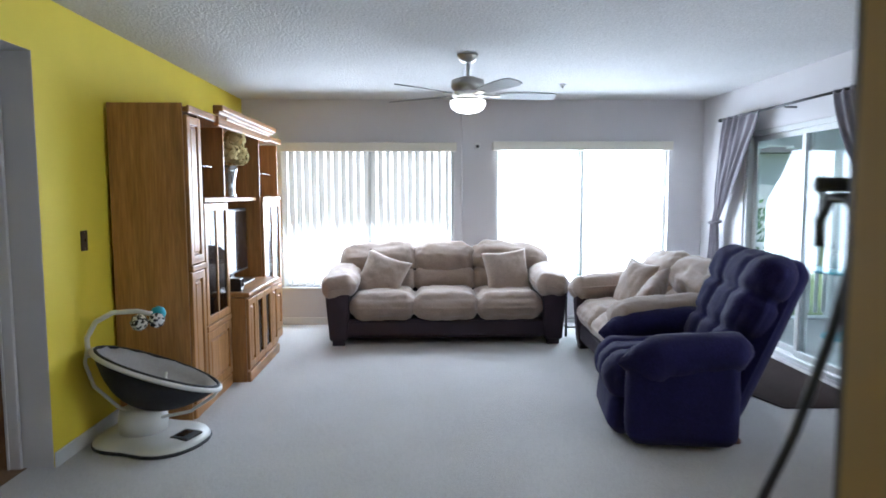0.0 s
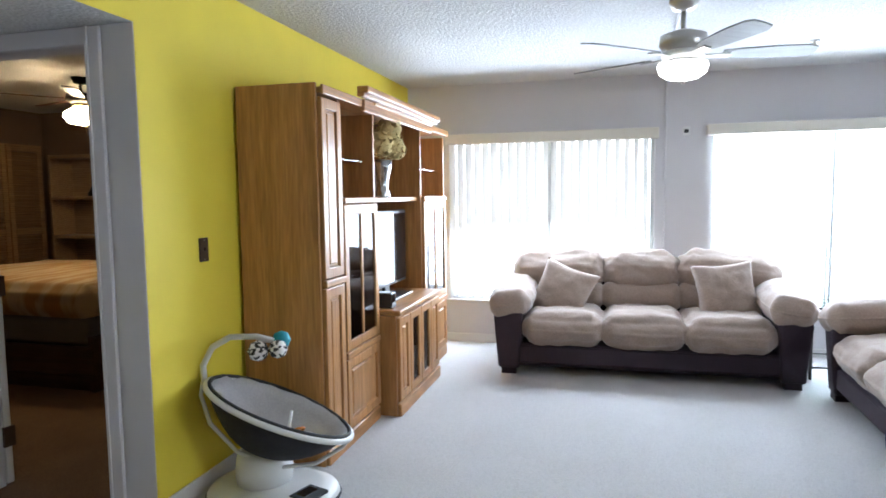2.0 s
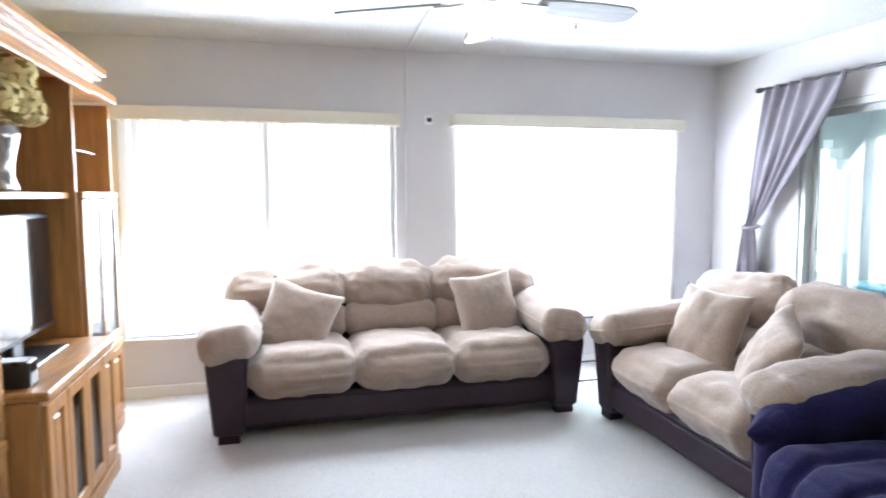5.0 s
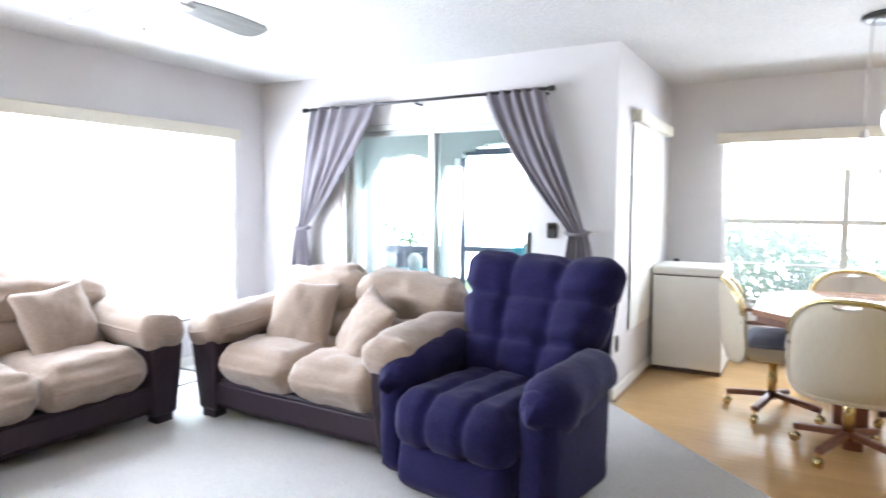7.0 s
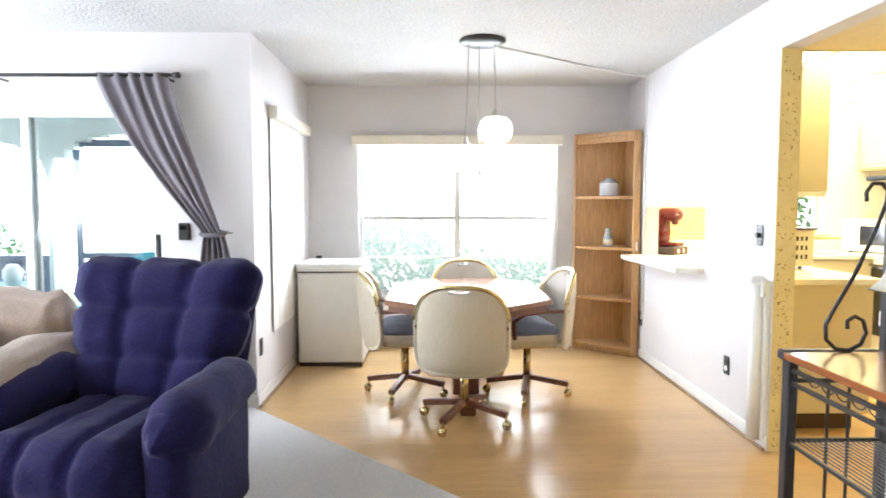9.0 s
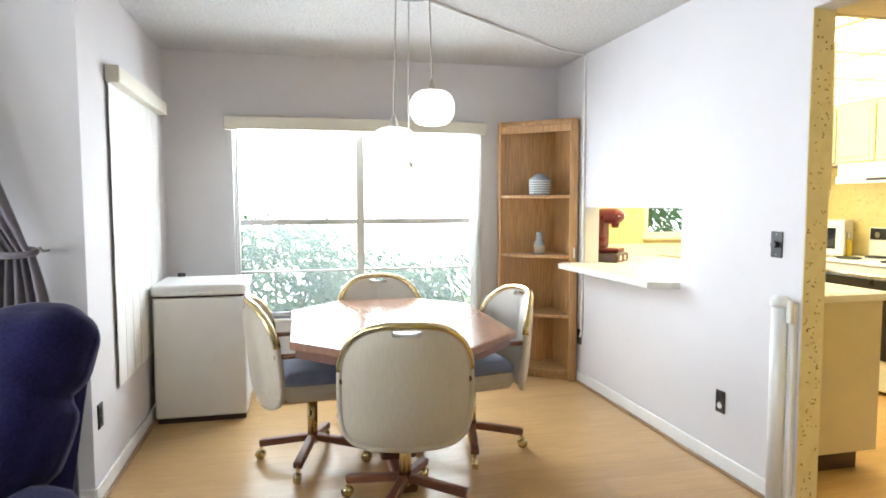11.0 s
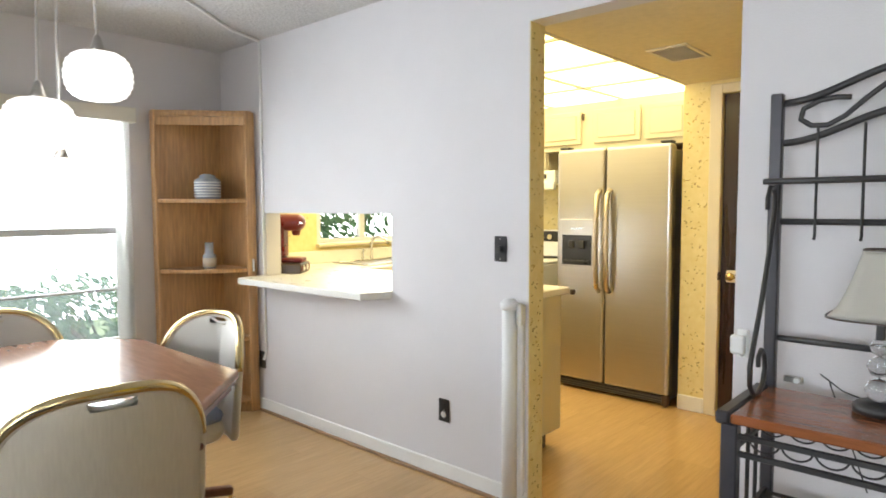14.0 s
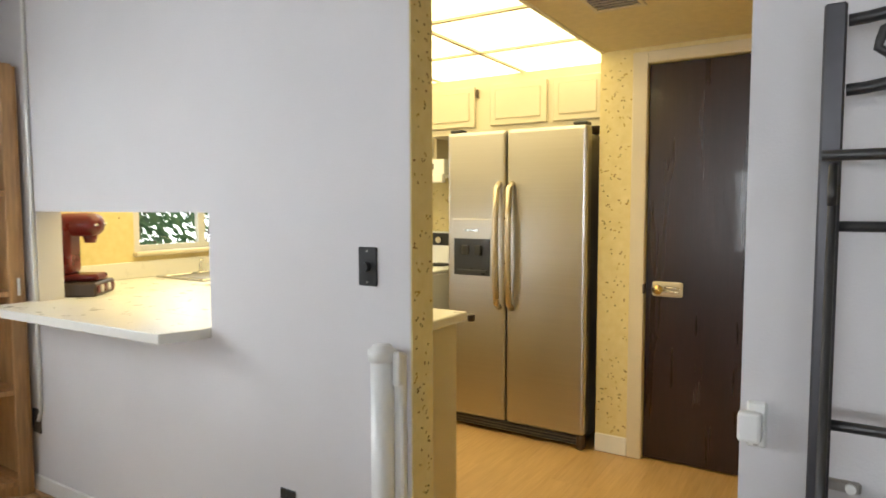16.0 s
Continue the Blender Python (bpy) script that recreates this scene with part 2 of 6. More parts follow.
VALANCE = material("valance_vinyl", (0.72, 0.68, 0.58), 0.5, second=(0.68, 0.64, 0.55), scale=4)
GLASS = clear_glass("window_glass")
ALU = material("white_aluminium", (0.62, 0.63, 0.62), 0.4, metal=0.2, scale=6)
CURTAIN = material("grey_curtain", (0.185, 0.165, 0.19), 0.85, second=(0.145, 0.13, 0.155), scale=6, bump=0.25, bump_scale=300, sheen=0.3, fine=(160, 0.25))
BLACK = material("black_metal", (0.018, 0.017, 0.018), 0.42, second=(0.03, 0.028, 0.028), scale=14, bump=0.1, spec=0.5)
BLACKPL = material("black_plastic", (0.015, 0.015, 0.016), 0.3, scale=10)
BROWNPL = material("brown_plate", (0.06, 0.035, 0.022), 0.35, scale=10)
WHITEPL = material("white_plastic", (0.78, 0.78, 0.77), 0.35, second=(0.74, 0.74, 0.72), scale=6)
PAPER = material("wallpaper", (0.74, 0.63, 0.34), 0.7, second=(0.67, 0.55, 0.25), scale=22, detail=5, mix=0.5, bump=0.03)

# ---- the large structure ----
H = 2.44
XW, XE, YN, YS, XD, YP = -1.94, 3.055, 6.90, 0.641, 4.86, 3.627
T = 0.14


def wall_with_holes(name, axis, at, thick, a0, a1, z0, z1, holes, mat, label):
    """A wall along an axis with openings (a0, a1, z0, z1) cut through it, from butted blocks."""
    bm = bmesh.new()
    cuts = sorted({a0, a1, *[h[0] for h in holes], *[h[1] for h in holes]})
    for p, q in zip(cuts, cuts[1:]):
        zs = [(z0, z1)]
        for h in holes:
            if h[0] <= p + 1e-6 and q <= h[1] + 1e-6:
                nz = []
                for lo, hi in zs:
                    if h[2] > lo:
                        nz.append((lo, min(hi, h[2])))
                    if h[3] < hi:
                        nz.append((max(lo, h[3]), hi))
                zs = nz
        for lo, hi in zs:
            if axis == "x":
                box(p, q, at, at + thick, lo, hi, bm=bm)
            else:
                box(at, at + thick, p, q, lo, hi, bm=bm)
    bmesh.ops.remove_doubles(bm, verts=bm.verts, dist=1e-5)
    return solid(name, bm, mat, label, "wall", kind="structure")


WIN_A, WIN_B = (-1.53, 0.33, 0.42, 1.95), (0.79, 2.68, 0.42, 1.95)
SLIDE = (4.20, 5.99, 0.03, 2.0)
wall_with_holes("wall_north", "x", YN, T, XW - T, XE + T, 0, H, [WIN_A, WIN_B], WALL, "off-white painted wall with two wide windows")
wall_with_holes("wall_west", "y", XW - T, T, -2.4, YN, 0, H, [(2.15, 3.259, 0, 2.14)], YELLOW, "bright yellow painted accent wall")
wall_with_holes("wall_east", "y", XE, T, YP, YN, 0, H, [SLIDE], WALL, "off-white painted wall around the sliding glass door")
wall_with_holes("wall_dining_north", "x", YP, T, XE + T, XD, 0, H, [], WALL, "off-white painted dining wall")
DWIN = (1.31, 3.16, 0.50, 1.95)
KWIN = (-1.21, -0.20, 1.07, 1.95)
wall_with_holes("wall_dining_east", "y", XD, T, -2.14, YP + T, 0, H, [DWIN, KWIN], WALL, "off-white painted wall with the dining window")
PASS = (3.13, 4.33, 0.876, 1.327)
wall_with_holes("wall_pass_through", "x", YS - 0.112, 0.112, 0.447, XD, 0, H, [PASS, (1.398, 2.26, 0, 2.155)], WALL, "light grey painted wall with a kitchen pass-through")
TANWALL = material("tan_paint", (0.42, 0.28, 0.11), 0.7, second=(0.38, 0.25, 0.1), scale=2)
solid("wall_foyer_end", box(0.4425, 0.4464, YS - 0.112, YS - 0.0015, 0, H), TANWALL, "tan painted end of the foyer wall", "wall", kind="structure")
# foyer and closet walls around the start of the walk
solid("wall_foyer_east", box(0.443, 0.453 + T, -2.4, YS - 0.112, 0, H), TANWALL, "tan painted foyer wall", "wall", kind="structure")
solid("wall_foyer_south", box(XW - T, XD + T, -2.54, -2.4, 0, H), WALL, "off-white painted wall", "wall", kind="structure")
solid("wall_hall_west", box(1.26, 1.398, -1.235, YS - 0.112, 0, 2.155), PAPER, "yellow papered wall", "wall", kind="structure")

solid("ceiling", box(XW - T, XD + T, -2.4, YN + T, H, H + 0.12), CEIL, "white popcorn-textured ceiling", "ceiling", kind="structure")
# carpet with its cut edge on the diagonal, wood beyond
DIAG = 0.61
prism_pts = [(XW, -2.4), (0.45, -2.4), (0.45, 0.45 + DIAG), (XE, XE + DIAG), (XE, YN), (XW, YN)]
solid("floor_carpet", prism(prism_pts, -0.06, 0.006), CARPET, "cream wall-to-wall carpet", "carpet", kind="structure")
solid("floor_slab", box(XW - 0.2, XD + T, -2.5, YN + T, -0.16, -0.06), WALL, "concrete floor slab", "floor", kind="structure")


def baseboard(name, x0, y0, x1, y1, nx, ny, h=0.085, t=0.013):
    """A painted board along a wall; (nx, ny) points into the room."""
    bm = bmesh.new()
    xs, ys = sorted((x0, x1)), sorted((y0, y1))
    if nx:
        xs = sorted((x0, x0 + nx * t))
    else:
        ys = sorted((y0, y0 + ny * t))
    box(xs[0], xs[1], ys[0], ys[1], 0.0, h, 0.004, bm=bm)
    solid(name, bm, TRIM, "white painted baseboard", "baseboard", kind="structure")


baseboard("baseboard_north", XW + 0.015, YN, XE - 0.015, YN, 0, -1)
baseboard("baseboard_west", XW, 3.26, XW, YN, 1, 0)
baseboard("baseboard_west_foyer", XW, -2.38, XW, 2.15, 1, 0)
baseboard("baseboard_east_a", XE, YP + 0.0, XE, 4.14, -1, 0)
baseboard("baseboard_east_b", XE, 6.06, XE, YN, -1, 0)
baseboard("baseboard_dining_north", XE - 0.012, YP, XD, YP, 0, -1)
baseboard("baseboard_dining_east", XD, YS + 0.015, XD, YP - 0.015, -1, 0)
baseboard("baseboard_south", 2.26, YS, XD, YS, 0, 1)
baseboard("baseboard_south_b", 0.45, YS, 1.398, YS, 0, 1)


# ---- windows ----
def window(name, axis, at, a0, a1, z0, z1, inward, panes, label):
    """A sliding or hung window: aluminium frame, stiles, rails and panes, set in its opening."""
    w = thing(name, label, "window")
    w["kind"] = "structure"
    f, d = 0.035, 0.045

    def bar(n, p0, p1, lo, hi, dd=d, off=0.0):
        c = at + inward * -0.09 + off
        bm = box(p0, p1, c - dd / 2, c + dd / 2, lo, hi, 0.004) if axis == "x" else box(c - dd / 2, c + dd / 2, p0, p1, lo, hi, 0.004)
        return part(n, bm, ALU, w)
    bar("frame_bottom", a0, a1, z0, z0 + f)
    bar("frame_top", a0, a1, z1 - f, z1)
    bar("frame_side", a0, a0 + f, z0 + f, z1 - f)
    bar("frame_side", a1 - f, a1, z0 + f, z1 - f)
    for n, p0, p1, lo, hi in panes["bars"]:
        bar(n, p0, p1, lo, hi, 0.038)
    for p0, p1, lo, hi in panes["glass"]:
        c = at - inward * 0.09
        bm = box(p0, p1, c - 0.003, c + 0.003, lo, hi) if axis == "x" else box(c - 0.003, c + 0.003, p0, p1, lo, hi)
        g = part("pane", bm, GLASS, w)
        g.visible_shadow = False
    return w


def two_light(a0, a1, z0, z1, mid=None, rail=None, muntins=()):
    m = (a0 + a1) / 2
    bars = [("mullion", m - 0.03, m + 0.03, z0 + 0.035, z1 - 0.035)]
    if rail:
        bars += [("meeting_rail", a0 + 0.035, m - 0.03, rail - 0.022, rail + 0.022), ("meeting_rail", m + 0.03, a1 - 0.035, rail - 0.022, rail + 0.022)]
    for k in muntins:
        bars += [("muntin", a0 + 0.035, m - 0.03, k - 0.008, k + 0.008), ("muntin", m + 0.03, a1 - 0.035, k - 0.008, k + 0.008)]
    return dict(bars=bars, glass=[(a0 + 0.03, m, z0 + 0.03, z1 - 0.03), (m, a1 - 0.03, z0 + 0.03, z1 - 0.03)])


window("window_1", "x", YN, *WIN_A, -1, two_light(*WIN_A), "wide white aluminium window behind vertical blinds")
window("window_2", "x", YN, *WIN_B, -1, two_light(*WIN_B), "wide white aluminium window behind vertical blinds")
dining_window = window("window_3", "y", XD, *DWIN, -1, two_light(*DWIN, rail=1.22, muntins=(0.845,)), "white aluminium dining window over shrubs")
# Translucent sheet added over the lower panes to haze the shrubs behind.
HAZE_SCREEN = translucent("insect_screen", (0.62, 0.70, 0.72), 0.9)
t = HAZE_SCREEN.node_tree
final = t.nodes["Material Output"].inputs["Surface"].links[0].from_socket
open_part, both = t.nodes.new("ShaderNodeBsdfTransparent"), t.nodes.new("ShaderNodeMixShader")
both.inputs[0].default_value = 0.13
t.links.new(open_part.outputs[0], both.inputs[1])
t.links.new(final, both.inputs[2])
t.links.new(both.outputs[0], t.nodes["Material Output"].inputs["Surface"])
part("insect_screen", box(XD + 0.1115, XD + 0.1130, DWIN[0] + 0.045, DWIN[1] - 0.045, DWIN[2] + 0.04, 1.21), HAZE_SCREEN, dining_window, "thin screen sheet added to haze the lower panes")
window("window_4", "y", XD, *KWIN, -1, two_light(*KWIN), "kitchen window above the sink")
for nm, w in (("window_sill_1", WIN_A), ("window_sill_2", WIN_B)):
    solid(nm, box(w[0] - 0.02, w[1] + 0.02, YN - 0.02, YN + 0.055, w[2] - 0.022, w[2], 0.005), TRIM, "white painted window sill", "window sill", kind="structure")
solid("window_sill_3", box(XD - 0.02, XD + 0.055, DWIN[0] - 0.02, DWIN[1] + 0.02, DWIN[2] - 0.022, DWIN[2], 0.005), TRIM, "white painted window sill", "window sill", kind="structure")

# ---- living room: materials of its things ----
SUEDE = material("tan_microfibre", (0.40, 0.31, 0.255), 0.9, second=(0.33, 0.252, 0.205), scale=3.0, mix=0.8, bump=0.5, bump_scale=13, sheen=0.35, fine=(90, 0.16), spec=0.2)
VINYL = material("dark_brown_vinyl", (0.026, 0.015, 0.024), 0.5, second=(0.036, 0.021, 0.032), scale=8, bump=0.12, bump_scale=160, spec=0.3)
NAVY = material("navy_corduroy", (0.010, 0.008, 0.048), 0.9, second=(0.018, 0.015, 0.080), scale=7, mix=0.7, bump=0.3, bump_scale=26, sheen=0.07, fine=(140, 0.35), spec=0.15)
OAK = oak("honey_oak_upright", (0.50, 0.25, 0.078), (0.37, 0.165, 0.048), 2)
OAK_Y = oak("honey_oak_lengthways", (0.50, 0.25, 0.078), (0.37, 0.165, 0.048), 1)
OAK_X = oak("honey_oak_crossways", (0.50, 0.25, 0.078), (0.37, 0.165, 0.048), 0)
# Darker copy of the oak: shade inside the bays put into the colour.
OAK_SHADED = oak("oak_shaded_back", (0.27, 0.11, 0.035), (0.2, 0.075, 0.022), 2)
DARKGLASS = clear_glass("smoked_glass", (0.45, 0.42, 0.4))
SCREEN = material("tv_screen", (0.01, 0.01, 0.012), 0.08, scale=3, rough_var=0.02, spec=0.8)
NICKEL = material("brushed_nickel", (0.42, 0.40, 0.37), 0.32, metal=1.0, second=(0.5, 0.48, 0.45), scale=12)
BLADE = material("silver_blade", (0.22, 0.225, 0.22), 0.5, second=(0.33, 0.34, 0.33), scale=5, stretch=(1, 6, 1), bump=0.05)
LAMPGLASS = glowing("lit_frosted_glass", (1.0, 0.97, 0.92), 5.0)
RUBBER = material("dark_rubber", (0.03, 0.03, 0.032), 0.7, scale=12)
CHROME = material("chrome", (0.6, 0.6, 0.6), 0.12, metal=1.0, scale=5, rough_var=0.05)


def turned(rx=0, ry=0, rz=0):
    return pose(0, 0, 0, rx, ry, rz)


def couch(name, seats, seat_w, label, loc, rz, group="matching sofas", seed=1):
    """A padded sofa: dark base and arm shells, tan seat, back and arm cushions. Its front looks along -y."""
    t = thing(name, label, "sofa", loc, rz, group)
    inner = seats * seat_w
    half = inner / 2
    arm = 0.25
    bm = box(-half - 0.05, half + 0.05, 0.06, 0.88, 0.07, 0.255, 0.02, 2)
    part("base", bm, VINYL, t)
    part("base_rail", box(-half - 0.04, half + 0.04, 0.035, 0.07, 0.10, 0.235, 0.012, 2), VINYL, t)
    bm = soft(0, 0.86, 0.42, inner + 0.3, 0.16, 0.66, 0.06, 0.02, 8, 0.003, seed, m=turned(-8))
    part("back_shell", bm, VINYL, t, smooth=True)
    for s in (-1, 1):
        x = s * (half + arm / 2 - 0.01)
        b = bmesh.new()
        # flared shell of the arm: narrower at the floor
        prof = [(-0.085, 0.05), (0.085, 0.05), (0.115, 0.46), (0.10, 0.56), (-0.11, 0.53), (-0.10, 0.3)]
        front = [b.verts.new((x + s * u + s * 0.0, 0.0 + 0.03 * (w < 0.1), w)) for u, w in prof]
        back = [b.verts.new((x + s * u, 0.90, w)) for u, w in prof]
        b.faces.new(front)
        b.faces.new(list(reversed(back)))
        for i in range(len(prof)):
            j = (i + 1) % len(prof)
            b.faces.new((front[i], front[j], back[j], back[i]))
        bmesh.ops.recalc_face_normals(b, faces=b.faces)
        bmesh.ops.bevel(b, geom=list(b.edges), offset=0.022, segments=3, affect="EDGES", profile=0.5)
        part("arm_shell", b, VINYL, t, smooth=False)
        bm = soft(x - s * 0.005, 0.40, 0.59, 0.33, 0.88, 0.22, 0.105, 0.015, 22, 0.015, seed + s, 7, m=turned(4, s * 8, 0), seams=((1, -0.33, 0.012, 0.03),))
        part("arm_cushion", bm, SUEDE, t, smooth=True)
        for y in (0.06, 0.82):
            part("foot", prism([(x - 0.06, y - 0.02), (x + 0.06, y - 0.02), (x + 0.05, y + 0.08), (x - 0.05, y + 0.08)], 0.0, 0.07, bevel=0.006), VINYL, t)
    for k in range(seats):
        x = -half + seat_w * (k + 0.5)
        bm = soft(x, 0.36, 0.365, seat_w + 0.015, 0.72, 0.225, 0.095, 0.035, 24, 0.015, seed + k * 2, 7.5)
        part("seat_cushion", bm, SUEDE, t, smooth=True)
        bm = soft(x, 0.67, 0.555, seat_w + 0.02, 0.24, 0.24, 0.09, 0.02, 16, 0.014, seed + k + 9, 6, m=turned(-12))
        part("lower_back_cushion", bm, SUEDE, t, smooth=True)
        side = (k == seats - 1) - (k == 0)
        bm = soft(x + side * 0.075, 0.73, 0.755 - 0.01 * abs(side), seat_w + 0.03 + 0.15 * abs(side), 0.28, 0.33, 0.13, 0.03, 24, 0.022, seed + k + 20, 8.5, m=turned(-16, side * 5))
        part("upper_back_cushion", bm, SUEDE, t, smooth=True)
    return t


def throw_pillow(label, loc, m, size=0.42, seed=3):
    bm = bmesh.new()
    n = 24
    top, bot = {}, {}
    for i in range(n + 1):
        for j in range(n + 1):
            u, v = i / n * 2 - 1, j / n * 2 - 1
            pinch = 1 - 0.10 * (1 - abs(u) ** 2) * abs(v) ** 2 - 0.10 * (1 - abs(v) ** 2) * abs(u) ** 2
            h = 0.085 * (max(0, 1 - u ** 2) * max(0, 1 - v ** 2)) ** 0.42
            w = 0.014 * noise.noise((u * 2.2 + seed, v * 2.2, seed)) + 0.006 * noise.noise((u * 6 + seed, v * 5, seed))
            top[i, j] = bm.verts.new((u * size / 2 * pinch, -h + w, v * size / 2 * pinch))
            edge = i in (0, n) or j in (0, n)
            bot[i, j] = top[i, j] if edge else bm.verts.new((u * size / 2 * pinch, h + w, v * size / 2 * pinch))
    for i in range(n):
        for j in range(n):
            bm.faces.new((top[i, j], top[i + 1, j], top[i + 1, j + 1], top[i, j + 1]))
            f = (bot[i, j], bot[i, j + 1], bot[i + 1, j + 1], bot[i + 1, j])
            if len(set(f)) == 4:
                bm.faces.new(f)
    bmesh.ops.recalc_face_normals(bm, faces=bm.faces)
    ob = solid("throw_pillow", bm, SUEDE, label, "pillow", "throw pillows", smooth=True)
    ob.matrix_basis = Matrix.Translation(loc) @ m
    return ob


couch("sofa", 3, 0.6, "three-seat sofa in tan microfibre with dark brown base", (0.205, 5.84, 0), 0, seed=1)
couch("loveseat", 2, 0.6, "two-seat sofa in tan microfibre beside the glass door", (1.36, 5.02, 0), -92, seed=31)
throw_pillow("square tan throw pillow on the three-seat sofa", (-0.42, 6.25, 0.615), turned(-28, 18, -14), 0.47, 3)
throw_pillow("square tan throw pillow on the three-seat sofa", (0.83, 6.28, 0.64), turned(-22, -5, 10), 0.47, 5)
throw_pillow("square tan throw pillow on the loveseat", (1.78, 5.27, 0.64), turned(-22, 3, -80), 0.47, 7)
throw_pillow("square tan throw pillow slumped on the loveseat", (1.70, 4.72, 0.62), turned(-30, 14, -128), 0.46, 11)


def recliner(loc, rz):
    t = thing("recliner", "overstuffed navy blue corduroy rocker recliner", "armchair", loc, rz)
    part("base", soft(0, 0.26, 0.19, 0.80, 0.54, 0.34, 0.05, 0.01, 8, 0.003, 2), NAVY, t, smooth=True)
    part("footrest", soft(0, -0.03, 0.14, 0.60, 0.14, 0.24, 0.06, 0.015, 12, 0.006, 5, m=turned(-6)), NAVY, t, smooth=True)
    part("seat_cushion", soft(0, 0.23, 0.345, 0.64, 0.70, 0.27, 0.10, 0.02, 46, 0.008, 7, 6, seams=((0, -0.107, 0.024, 0.024), (0, 0.107, 0.024, 0.024))), NAVY, t, "three-channel seat cushion", smooth=True)
    back = soft(0, 0, 0, 0.80, 0.25, 0.72, 0.105, 0.02, 46, 0.012, 12, 5, seams=((0, -0.135, 0.024, 0.030), (0, 0.135, 0.024, 0.030), (2, -0.12, 0.030, 0.028), (2, 0.115, 0.030, 0.028)))
    for v in back.verts:
        v.co.x *= 1 + 0.16 * v.co.z / 0.36
        v.co.y += 0.10 * (v.co.x / 0.4) ** 2 * -0.35
    back.transform(Matrix.Translation((0, 0.69, 0.72)) @ turned(-24))
    part("back_cushion", back, NAVY, t, "tufted back cushion", smooth=True)
    part("back_shell", soft(0, 0.700, 0.585, 0.78, 0.15, 0.98, 0.07, 0.015, 10, 0.004, 4, m=turned(-23)), NAVY, t, smooth=True)
    for s in (-1, 1):
        part("arm", soft(s * 0.40, 0.265, 0.30, 0.17, 0.59, 0.54, 0.06, 0.012, 14, 0.006, 21 + s), NAVY, t, smooth=True)
        b = bmesh.new()
        # rolled arm pad: swells over the front and slims toward the back
        n, rings = 22, []
        for q in range(n + 1):
            u = q / n
            y = -0.085 + 0.72 * u
            swell = min(1.0, math.sin(math.pi * min(1, u * 3.2 + 0.02) / 2)) * (1 - max(0, u - 0.9) * 8)
            rw, rh = 0.138 * swell * (1.05 - 0.25 * u), (0.128 - 0.02 * u) * swell
            zc = 0.505 + 0.055 * u - 0.03 * (1 - u) ** 3
            ring = []
            for p in range(20):
                a = 2 * math.pi * p / 20
                f = 0.012 * noise.noise((y * 7, math.cos(a) * 2 + s, math.sin(a) * 2))
                drop = 1.25 if math.sin(a) < 0 and u < 0.35 else 1.0
                ring.append(b.verts.new((s * 0.405 + (rw + f) * math.cos(a), y, zc + (rh + f) * math.sin(a) * drop)))
            rings.append(ring)
        for c, d in zip(rings, rings[1:]):
            for p in range(20):
                b.faces.new((c[p], c[(p + 1) % 20], d[(p + 1) % 20], d[p]))
        b.faces.new(rings[0])
        b.faces.new(rings[-1])
        bmesh.ops.recalc_face_normals(b, faces=b.faces)
        part("arm_pad", b, NAVY, t, smooth=True)
    wood = material("rocker_wood", (0.16, 0.07, 0.03), 0.5, scale=8)
    for s in (-1, 1):
        part("rocker_foot", box(s * 0.30 - 0.03, s * 0.30 + 0.03, 0.05, 0.62, 0.0, 0.035, 0.01), wood, t)
    return t


recliner((1.22, 3.83, 0.006), -98)


# ---- wall unit ----
def door(parent, x, y0, y1, z0, z1, glass=False, knob=None):
    w, h, f = y1 - y0, z1 - z0, min(0.055, (y1 - y0) * 0.26)
    bm = bmesh.new()
    rings = []
    for e, xx in ((0, x), (f, x), (f, x + 0.021), (0, x + 0.021)):
        rings.append([bm.verts.new((xx, y0 + a, z0 + c)) for a, c in ((e, e), (w - e, e), (w - e, h - e), (e, h - e))])
    for p, q in zip(rings, rings[1:] + rings[:1]):
        for i in range(4):
            bm.faces.new((p[i], p[(i + 1) % 4], q[(i + 1) % 4], q[i]))
    bmesh.ops.recalc_face_normals(bm, faces=bm.faces)
    bmesh.ops.bevel(bm, geom=[e for e in bm.edges if all(v.co.x > x + 0.02 for v in e.verts) and len(set(round(v.co.y, 4) for v in e.verts)) + len(set(round(v.co.z, 4) for v in e.verts)) == 3], offset=0.006, segments=2, affect="EDGES", profile=0.5)
    d = part("door", bm, OAK, parent)
    if glass:
        g = part("glass_pane", box(x + 0.006, x + 0.011, y0 + f, y1 - f, z0 + f, z1 - f), DARKGLASS, d)
        if w > 0.3:
            part("muntin", box(x + 0.004, x + 0.018, (y0 + y1) / 2 - 0.011, (y0 + y1) / 2 + 0.011, z0 + f, z1 - f, 0.003), OAK, d)
    else:
        b = box(x + 0.002, x + 0.016, y0 + f + 0.012, y1 - f - 0.012, z0 + f + 0.012, z1 - f - 0.012, 0.010)
        part("raised_panel", b, OAK, d)
        part("panel_field", box(x + 0.001, x + 0.006, y0 + f, y1 - f, z0 + f, z1 - f), OAK, d)
    return d


